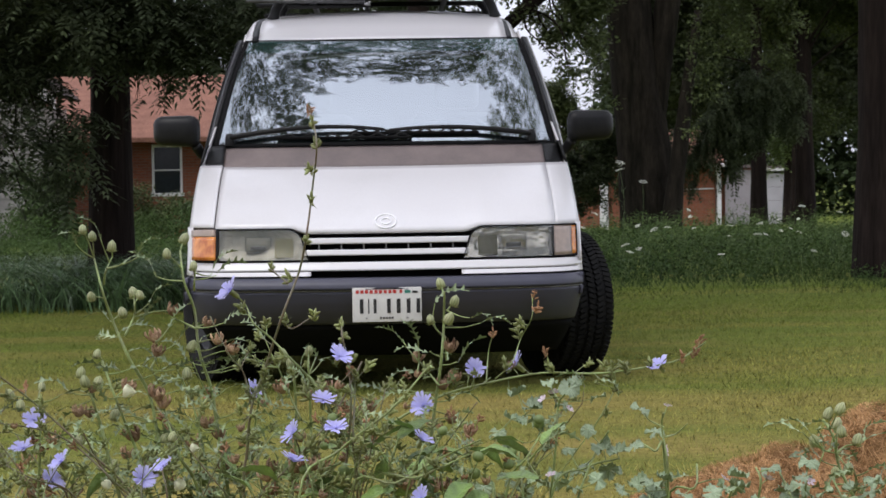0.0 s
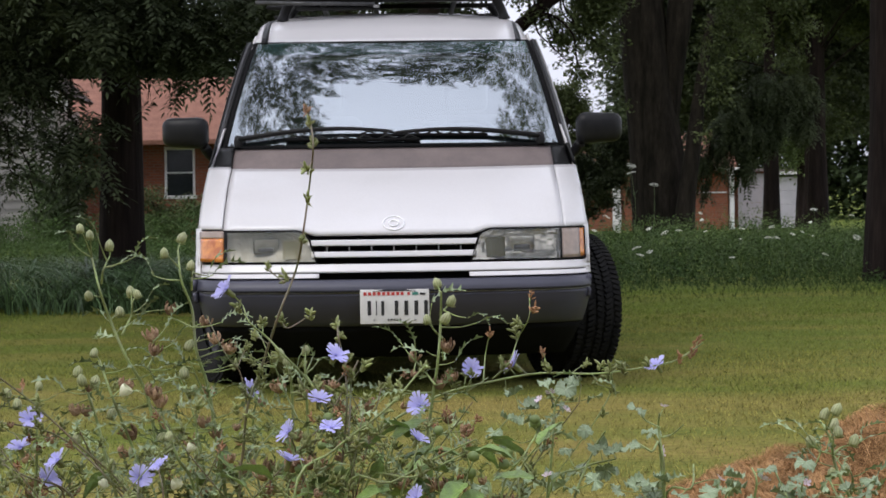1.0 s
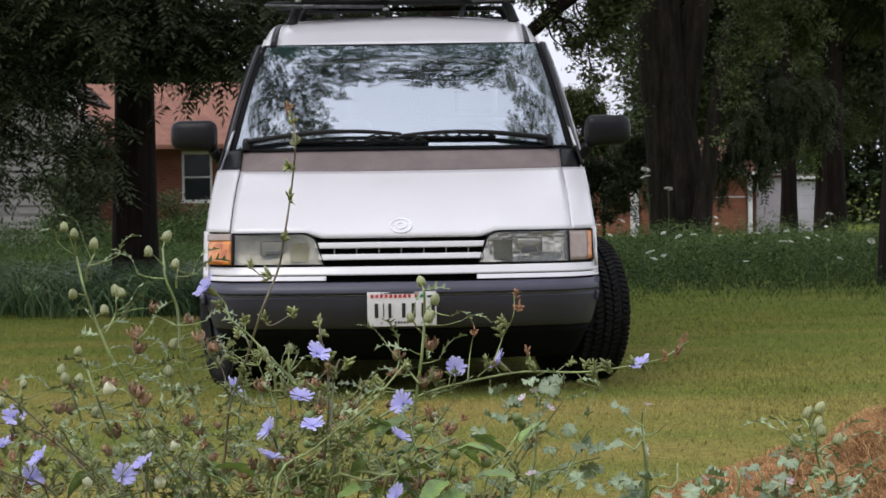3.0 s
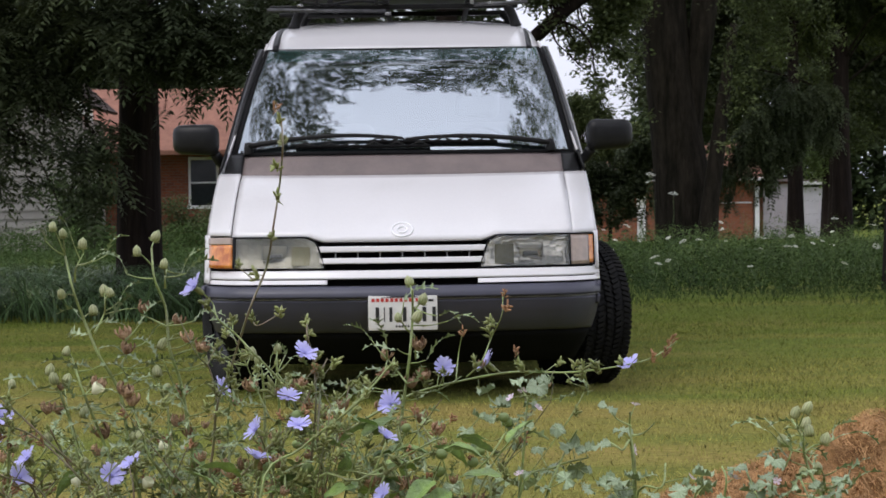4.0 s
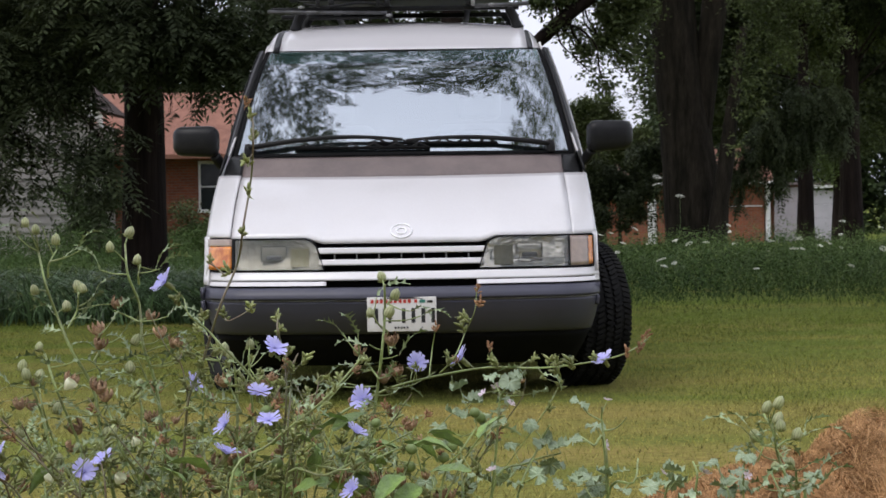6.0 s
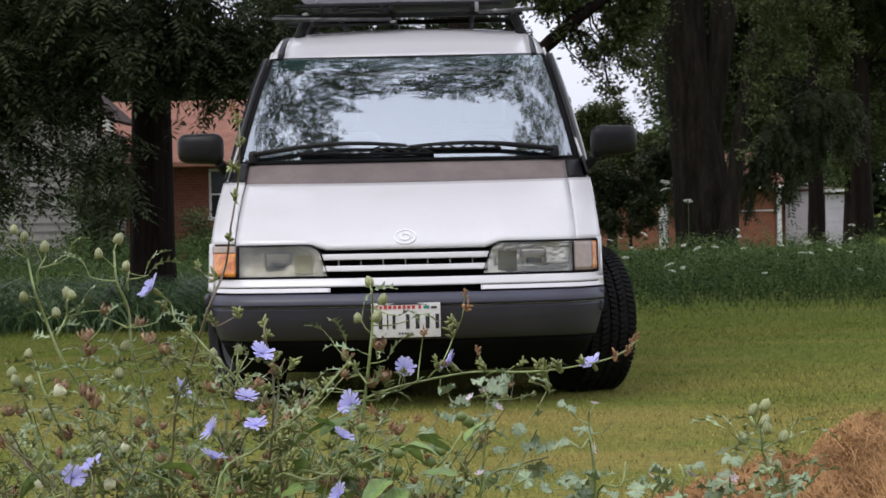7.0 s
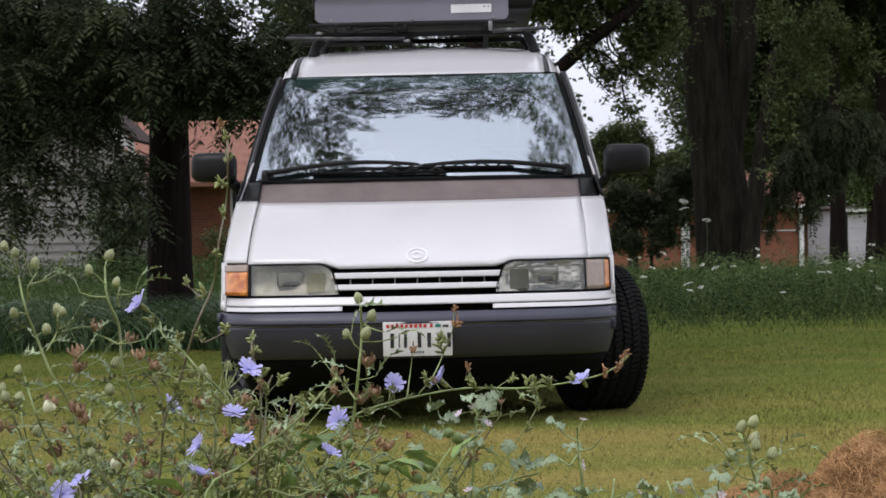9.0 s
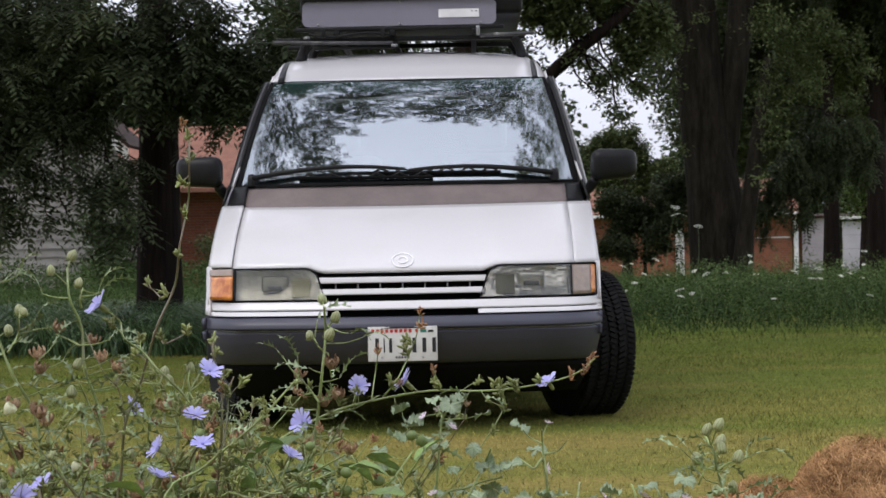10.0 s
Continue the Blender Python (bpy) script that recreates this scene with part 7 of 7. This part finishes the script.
plant("bladder_weed", "upright bladder weed with pods and curled leaves", "weed", -6.45, [
    [(0.117, 0.000, 0.470), (0.127, 0.000, 0.565), (0.137, 0.000, 0.632), (0.146, 0.000, 0.686), (0.155, 0.000, 0.740), (0.157, 0.000, 0.774), (0.154, 0.000, 0.797)],
    [(0.155, 0.000, 0.740), (0.145, 0.000, 0.750), (0.139, 0.000, 0.759)],
    [(0.146, 0.000, 0.686), (0.131, 0.000, 0.703), (0.123, 0.000, 0.714)],
    [(0.157, 0.000, 0.774), (0.163, 0.000, 0.780)]],
    {"pod": [(0.150, 0.00, 0.805), (0.166, 0.00, 0.784), (0.137, 0.00, 0.764), (0.159, 0.00, 0.764)],
     "podb": [(0.120, 0.00, 0.717), (0.160, 0.00, 0.730), (0.165, 0.00, 0.691), (0.151, 0.00, 0.686), (0.161, 0.00, 0.642), (0.181, 0.00, 0.631)],
     "dleaf": [(0.122, 0.00, 0.741), (0.105, 0.00, 0.737), (0.183, 0.00, 0.766), (0.196, 0.00, 0.760), (0.143, 0.00, 0.781), (0.135, 0.00, 0.727), (0.168, 0.00, 0.713), (0.124, 0.00, 0.697), (0.161, 0.00, 0.666), (0.141, 0.00, 0.659), (0.120, 0.00, 0.639), (0.107, 0.00, 0.680), (0.087, 0.00, 0.680)]}, 0.0021, STEM)
plant("bladder_weed", "bladder weed with pods beside the fibre heap", "weed", -6.56, [
    [(0.647, 0.000, 0.481), (0.629, 0.000, 0.546), (0.603, 0.000, 0.586), (0.594, 0.000, 0.612), (0.591, 0.000, 0.638), (0.585, 0.000, 0.647)],
    [(0.594, 0.000, 0.612), (0.584, 0.000, 0.612), (0.577, 0.000, 0.617)],
    [(0.594, 0.000, 0.612), (0.610, 0.000, 0.618), (0.618, 0.000, 0.621)],
    [(0.629, 0.000, 0.546), (0.619, 0.000, 0.572), (0.617, 0.000, 0.585)]],
    {"pod": [(0.584, 0.00, 0.657), (0.596, 0.00, 0.663), (0.604, 0.00, 0.639), (0.618, 0.00, 0.626), (0.576, 0.00, 0.621), (0.616, 0.00, 0.588), (0.600, 0.00, 0.636), (0.595, 0.00, 0.588)],
     "dleaf": [(0.565, 0.00, 0.635), (0.555, 0.00, 0.637), (0.629, 0.00, 0.624), (0.642, 0.00, 0.627), (0.610, 0.00, 0.605), (0.639, 0.00, 0.582), (0.584, 0.00, 0.599), (0.629, 0.00, 0.592), (0.596, 0.00, 0.566), (0.642, 0.00, 0.565)]}, 0.0021, STEM)
plant("mallow_plant", "mallow with crinkled round leaves and small pink flowers", "weed", -6.52, [
    [(0.413, 0.000, 0.478), (0.410, 0.000, 0.544), (0.408, 0.000, 0.596), (0.404, 0.000, 0.636), (0.403, 0.000, 0.656)],
    [(0.408, 0.000, 0.596), (0.392, 0.000, 0.613), (0.378, 0.000, 0.620)],
    [(0.404, 0.000, 0.629), (0.421, 0.000, 0.629), (0.431, 0.000, 0.643)],
    [(0.404, 0.000, 0.639), (0.389, 0.000, 0.646), (0.382, 0.000, 0.656)],
    [(0.410, 0.000, 0.544), (0.437, 0.000, 0.570), (0.446, 0.000, 0.592)]],
    {"mleaf": [(0.379, 0.00, 0.659), (0.369, 0.00, 0.618), (0.433, 0.00, 0.647), (0.385, 0.00, 0.624), (0.446, 0.00, 0.594), (0.352, 0.00, 0.571), (0.378, 0.00, 0.567), (0.404, 0.00, 0.578), (0.473, 0.00, 0.585), (0.424, 0.00, 0.563), (0.398, 0.00, 0.630), (0.415, 0.00, 0.616), (0.388, 0.00, 0.577), (0.362, 0.00, 0.584)],
     "pink": [(0.411, 0.00, 0.661), (0.408, 0.00, 0.609), (0.472, 0.00, 0.579)]}, 0.0019, STEM)
plant("mallow_plant", "bushy mallow with grey-green crinkled leaves", "weed", -6.46, [
    [(0.265, 0.000, 0.469), (0.277, 0.000, 0.550), (0.284, 0.000, 0.617), (0.288, 0.000, 0.658), (0.295, 0.000, 0.674)],
    [(0.299, 0.000, 0.468), (0.307, 0.000, 0.549), (0.335, 0.000, 0.603), (0.345, 0.000, 0.630)],
    [(0.284, 0.000, 0.617), (0.261, 0.000, 0.645), (0.231, 0.000, 0.645)],
    [(0.277, 0.000, 0.550), (0.321, 0.000, 0.583), (0.358, 0.000, 0.596)],
    [(0.245, 0.000, 0.469), (0.243, 0.000, 0.551), (0.240, 0.000, 0.605)]],
    {"mleaf": [(0.279, 0.00, 0.685), (0.299, 0.00, 0.681), (0.309, 0.00, 0.684), (0.241, 0.00, 0.672), (0.231, 0.00, 0.642), (0.248, 0.00, 0.642), (0.214, 0.00, 0.629), (0.268, 0.00, 0.638), (0.336, 0.00, 0.667), (0.325, 0.00, 0.627), (0.341, 0.00, 0.606), (0.356, 0.00, 0.603), (0.301, 0.00, 0.604), (0.321, 0.00, 0.593), (0.284, 0.00, 0.594), (0.260, 0.00, 0.571), (0.331, 0.00, 0.573), (0.355, 0.00, 0.579), (0.304, 0.00, 0.563), (0.227, 0.00, 0.571), (0.246, 0.00, 0.550), (0.277, 0.00, 0.557), (0.320, 0.00, 0.549), (0.199, 0.00, 0.558), (0.295, 0.00, 0.658), (0.255, 0.00, 0.658), (0.285, 0.00, 0.634), (0.314, 0.00, 0.576), (0.220, 0.00, 0.605)],
     "pink": [(0.300, 0.00, 0.654), (0.285, 0.00, 0.671), (0.277, 0.00, 0.577), (0.268, 0.00, 0.668)],
     "gbud": [(0.264, 0.00, 0.638), (0.230, 0.00, 0.605)]}, 0.0019, STEM)
plant("mallow_plant", "low mallow with crinkled leaves by the heap", "weed", -6.60, [
    [(0.492, 0.000, 0.491), (0.499, 0.000, 0.555), (0.502, 0.000, 0.587), (0.499, 0.000, 0.600)],
    [(0.536, 0.000, 0.491), (0.537, 0.000, 0.554), (0.528, 0.000, 0.593)],
    [(0.562, 0.000, 0.490), (0.556, 0.000, 0.554), (0.553, 0.000, 0.599)],
    [(0.472, 0.000, 0.492), (0.467, 0.000, 0.556), (0.474, 0.000, 0.587)],
    [(0.600, 0.000, 0.489), (0.594, 0.000, 0.553), (0.588, 0.000, 0.585)]],
    {"mleaf": [(0.474, 0.00, 0.594), (0.496, 0.00, 0.600), (0.515, 0.00, 0.599), (0.534, 0.00, 0.602), (0.556, 0.00, 0.608), (0.563, 0.00, 0.602), (0.544, 0.00, 0.594), (0.480, 0.00, 0.578), (0.502, 0.00, 0.580), (0.524, 0.00, 0.577), (0.550, 0.00, 0.578), (0.569, 0.00, 0.576), (0.458, 0.00, 0.581), (0.588, 0.00, 0.576), (0.492, 0.00, 0.568), (0.537, 0.00, 0.567), (0.601, 0.00, 0.566), (0.620, 0.00, 0.573), (0.636, 0.00, 0.581), (0.451, 0.00, 0.572), (0.435, 0.00, 0.577)],
     "pink": [(0.512, 0.00, 0.587), (0.556, 0.00, 0.586)]}, 0.0019, STEM)
plant("leafy_weed", "broad-leaved weed with round green buds", "weed", -6.58, [
    [(0.028, 0.000, 0.496), (0.036, 0.000, 0.573), (0.056, 0.000, 0.624), (0.066, 0.000, 0.649)],
    [(0.092, 0.000, 0.495), (0.112, 0.000, 0.572), (0.138, 0.000, 0.622), (0.146, 0.000, 0.645)],
    [(0.143, 0.000, 0.494), (0.170, 0.000, 0.571), (0.186, 0.000, 0.612)],
    [(0.207, 0.000, 0.493), (0.221, 0.000, 0.583), (0.240, 0.000, 0.614), (0.259, 0.000, 0.639)],
    [(-0.036, 0.000, 0.497), (-0.028, 0.000, 0.561), (-0.021, 0.000, 0.593)],
    [(0.066, 0.000, 0.496), (0.074, 0.000, 0.560), (0.094, 0.000, 0.630)]],
    {"oleaf": [(-0.040, 0.00, 0.594), (0.056, 0.00, 0.633), (0.097, 0.00, 0.639), (0.081, 0.00, 0.597), (0.065, 0.00, 0.624), (0.120, 0.00, 0.639), (0.157, 0.00, 0.600), (0.189, 0.00, 0.625), (0.176, 0.00, 0.590), (0.215, 0.00, 0.602), (0.260, 0.00, 0.627), (0.241, 0.00, 0.627), (0.119, 0.00, 0.584), (0.030, 0.00, 0.589), (0.004, 0.00, 0.593), (0.144, 0.00, 0.574), (0.195, 0.00, 0.577), (-0.066, 0.00, 0.581), (0.093, 0.00, 0.575), (0.055, 0.00, 0.576), (0.209, 0.00, 0.634), (-0.015, 0.00, 0.577)],
     "gbud": [(0.063, 0.00, 0.654), (0.147, 0.00, 0.650), (0.186, 0.00, 0.620), (0.183, 0.00, 0.596), (0.170, 0.00, 0.583), (0.069, 0.00, 0.652), (0.024, 0.00, 0.663), (0.257, 0.00, 0.656), (0.113, 0.00, 0.642), (0.221, 0.00, 0.608), (-0.008, 0.00, 0.606), (-0.002, 0.00, 0.580), (0.036, 0.00, 0.605)],
     "podb": [(-0.018, 0.00, 0.606), (0.001, 0.00, 0.609), (0.106, 0.00, 0.588), (-0.053, 0.00, 0.594)]}, 0.0017, STEM)
plant("leafy_weed", "tangle of leafy weeds with small buds", "weed", -6.36, [
    [(-0.106, 0.000, 0.457), (-0.098, 0.000, 0.527), (-0.111, 0.000, 0.584)],
    [(-0.155, 0.000, 0.458), (-0.147, 0.000, 0.528), (-0.150, 0.000, 0.577)],
    [(0.033, 0.000, 0.454), (0.049, 0.000, 0.524), (0.042, 0.000, 0.574)],
    [(0.167, 0.000, 0.452), (0.161, 0.000, 0.522), (0.168, 0.000, 0.571)],
    [(-0.274, 0.000, 0.460), (-0.266, 0.000, 0.523), (-0.279, 0.000, 0.566)]],
    {"oleaf": [(-0.119, 0.00, 0.542), (-0.091, 0.00, 0.562), (0.035, 0.00, 0.553), (0.161, 0.00, 0.536), (-0.154, 0.00, 0.549), (0.105, 0.00, 0.566), (0.140, 0.00, 0.558)],
     "gbud": [(-0.108, 0.00, 0.576), (-0.146, 0.00, 0.563), (0.049, 0.00, 0.560), (0.091, 0.00, 0.552)],
     "dleaf": [(-0.132, 0.00, 0.563), (-0.168, 0.00, 0.549), (-0.090, 0.00, 0.583), (-0.077, 0.00, 0.541), (-0.034, 0.00, 0.575), (0.007, 0.00, 0.567), (-0.244, 0.00, 0.551), (-0.286, 0.00, 0.559), (-0.314, 0.00, 0.552)],
     "podb": [(-0.156, 0.00, 0.605), (-0.097, 0.00, 0.569), (-0.124, 0.00, 0.619), (-0.062, 0.00, 0.576)]}, 0.0017, STEM)


def thicket(n, seed):
    """More weeds of the same kinds, crowded together in the lower part of the stand."""
    g = random.Random(seed)
    for k in range(n):
        x = -0.46 + 1.2 * (k + g.random()) / n
        y = g.uniform(-6.62, -6.15)
        rich = 0.8 if x < 0.25 else 0.3
        name, label, cat, kinds = g.choice([
            ("chicory_plant", "small wiry chicory with buds, crowded among weeds", "flower", ["bud", "bud", "bud", "dry", "dleaf"]),
            ("bladder_weed", "small bladder weed with feathery leaves and a few pods", "weed", ["dleaf", "dleaf", "dleaf", "pod", "podb"]),
            ("bladder_weed", "small bladder weed with brown capsules", "weed", ["dleaf", "podb", "podb", "bud", "dleaf"]),
            ("leafy_weed", "small leafy weed with round buds", "weed", ["oleaf", "gbud", "dleaf", "podb", "bud"])])
        if x > 0.28 and k % 4:
            continue
        if x > 0.28:
            name, label, cat, kinds = "mallow_plant", "small mallow with crinkled leaves", "weed", ["mleaf", "mleaf", "mleaf", "pink", "dleaf"]
        top = g.uniform(0.58, 0.68) if x < 0.25 else g.uniform(0.55, 0.60)
        stems, organs = [], {}
        for s in range(5):
            dx, dd, zt = g.uniform(-0.13, 0.13), g.uniform(-0.05, 0.05), top - 0.03 * s * g.random()
            stems.append([(x, 0, 0.42), (x + dx * 0.3, dd * 0.4, 0.50), (x + dx * 0.7, dd * 0.8, zt - 0.04), (x + dx, dd, zt)])
            for q in range(int(6 * rich)):
                t = g.uniform(0.25, 1.0)
                organs.setdefault(g.choice(kinds), []).append((x + dx * t + g.uniform(-0.03, 0.03), dd * t, 0.50 + (zt - 0.50) * t + g.uniform(-0.015, 0.015)))
        plant(name, label, cat, y, stems, organs, 0.0014, STEM)


def straight_stand(n, seed):
    """Thin straight chicory stems that cross one another low in the stand."""
    g = random.Random(seed)
    for k in range(n):
        x = -0.50 + 0.72 * (k + g.random()) / n
        stems, organs = [], {}
        for s in range(4):
            dx, dd, zt = g.uniform(-0.24, 0.24), g.uniform(-0.06, 0.06), g.uniform(0.58, 0.70)
            stems.append([(x, 0, 0.42), (x + dx * 0.33, dd * 0.3, 0.42 + (zt - 0.42) * 0.36), (x + dx * 0.68, dd * 0.7, 0.42 + (zt - 0.42) * 0.7), (x + dx, dd, zt)])
            for q in range(4):
                t = g.uniform(0.4, 1.0)
                organs.setdefault(g.choice(["bud", "bud", "dry", "dleaf", "bud"]), []).append((x + dx * t, dd * t, 0.42 + (zt - 0.42) * t))
        plant("chicory_plant", "thin straight chicory stems crossing other weeds", "flower", g.uniform(-6.6, -6.25), stems, organs, 0.0011, STEM)



def leaning_stand(n, seed):
    """Long chicory stems that lean over to one side, low in the stand."""
    g = random.Random(seed)
    for k in range(n):
        x = -0.34 + 0.30 * (k + g.random()) / n
        lift = g.uniform(-0.03, 0.03)
        stems, organs = [], {}
        for s in range(2):
            w, h, dd = 0.42 * g.uniform(0.85, 1.1), 0.25 * g.uniform(0.8, 1.1), g.uniform(-0.04, 0.04)
            stems.append([(x, 0, 0.40), (x - w * 0.3, dd * 0.3, 0.42 + h * 0.30 + lift), (x - w * 0.65, dd * 0.6, 0.42 + h * 0.63 + lift), (x - w, dd, 0.42 + h + lift)])
            for q in range(5):
                t = g.uniform(0.3, 1.0)
                organs.setdefault(g.choice(["bud", "dry", "bud", "dry"]), []).append((x - w * t, dd * t, 0.42 + h * t + lift + 0.004))
        plant("chicory_plant", "long straight chicory stems leaning over other weeds", "flower", g.uniform(-6.62, -6.4), stems, organs, 0.0017, STEM)


thicket(16, 8)
straight_stand(9, 14)
leaning_stand(6, 5)


# ---- wild white umbels and small weeds behind the lawn ----
def umbel_plant(x, y, h, seed, size=0.045):
    g = random.Random(seed)
    ob = thing("wild_carrot", "tall weed with a flat white flower head", "wildflower", (x, y, ground_z(x, y)), "white flowers behind the lawn")
    bm = bmesh.new()
    dx = g.uniform(-0.16, 0.16) * min(1, h * 1.5)
    tube(bm, bend([(0, 0, -0.02), (dx * 0.1, 0, h * 0.35), (dx * 0.4 + 0.02, 0, h * 0.7), (dx, 0, h)], 4), 0.0022, 5)
    for k in range(5):
        z = h * g.uniform(0.2, 0.8)
        a = g.uniform(0, 6.28)
        tube(bm, [(dx * z / h * 0.6, 0, z), (dx * z / h * 0.6 + 0.06 * math.cos(a), 0.06 * math.sin(a), z + 0.05)], 0.002, 4)
    part("stalk", bm, STALK, ob)
    bm = bmesh.new()
    for k in range(34):
        r, a = size * g.random() ** 0.5, g.uniform(0, 6.28)
        p = Vector((r * math.cos(a), r * math.sin(a), 0.012 - 5 * r * r + g.uniform(0, 0.006)))
        ellipsoid(bm, Matrix.Translation(p) @ Matrix.Diagonal((0.006, 0.006, 0.0035, 1)), 5, 3)
    bmesh.ops.transform(bm, matrix=pose(dx, 0, h, g.uniform(-15, 40), g.uniform(-30, 30), 0), verts=bm.verts)
    part("flower_head", bm, LACE, ob)


rnd = random.Random(31)
for k in range(40):
    y = rnd.uniform(8.6, 20)
    half = (y + 8.8) * 0.222
    umbel_plant(rnd.uniform(0.16, 1.0) * half + 0.3, y, rnd.uniform(0.18, 0.50) * (1.0 if y < 14 else 1.2), 100 + k, rnd.uniform(0.022, 0.048))
for k, (x, y, h) in enumerate(((2.55, 12, 0.92), (2.42, 12.4, 1.05), (2.2, 12, 1.12))):
    umbel_plant(x, y, h, 300 + k, 0.05)


def weed_mass(name, label, n, x0, x1, y0, y1, hi, seed, material, size):
    g = np.random.default_rng(seed)
    x, y = g.uniform(x0, x1, n), g.uniform(y0, y1, n)
    lump = 0.5 + 0.5 * np.sin(x * 2.1 + 1.3 * np.sin(y * 0.7)) * np.sin(y * 1.1 + x * 0.4)
    z = np.where(y > 24, -0.0191 * (y - 24), 0.0) + hi * (0.35 + 0.65 * lump) * g.uniform(0, 1, n) * np.clip((y - 7.5) / 5, 0.15, 1)
    ob = crown(name, np.stack([x, y, z], 1), "maple", material, None, seed, size, 0.0)
    tagged(ob, label, "weeds", kind="stuff")


weed_mass("weeds", "leafy weeds at the back of the lawn", 5200, 1.2, 10.0, 9.0, 24, 0.42, 5, WEED, 0.32)
weed_mass("weeds", "paler leafy weeds in loose clumps", 1500, 1.4, 9.0, 10.5, 22, 0.62, 15, PALEWEED, 0.26)
tagged(blades("seed_stalks", 900, 1.2, 9.5, 9.5, 20, 0.62, 0.007, 0.5, PALEWEED, seed=16, segs=3, clump=0.5), "thin pale grass stalks above the weeds", "grass", kind="stuff")
weed_mass("weeds", "dark leafy undergrowth below the trees", 2600, -10.5, 0.5, 13, 24, 0.22, 6, WEED, 0.36)
weed_mass("weeds", "dark leafy undergrowth before the houses", 2600, -12.5, -0.5, 26.5, 31, 0.75, 7, WEED, 0.5)
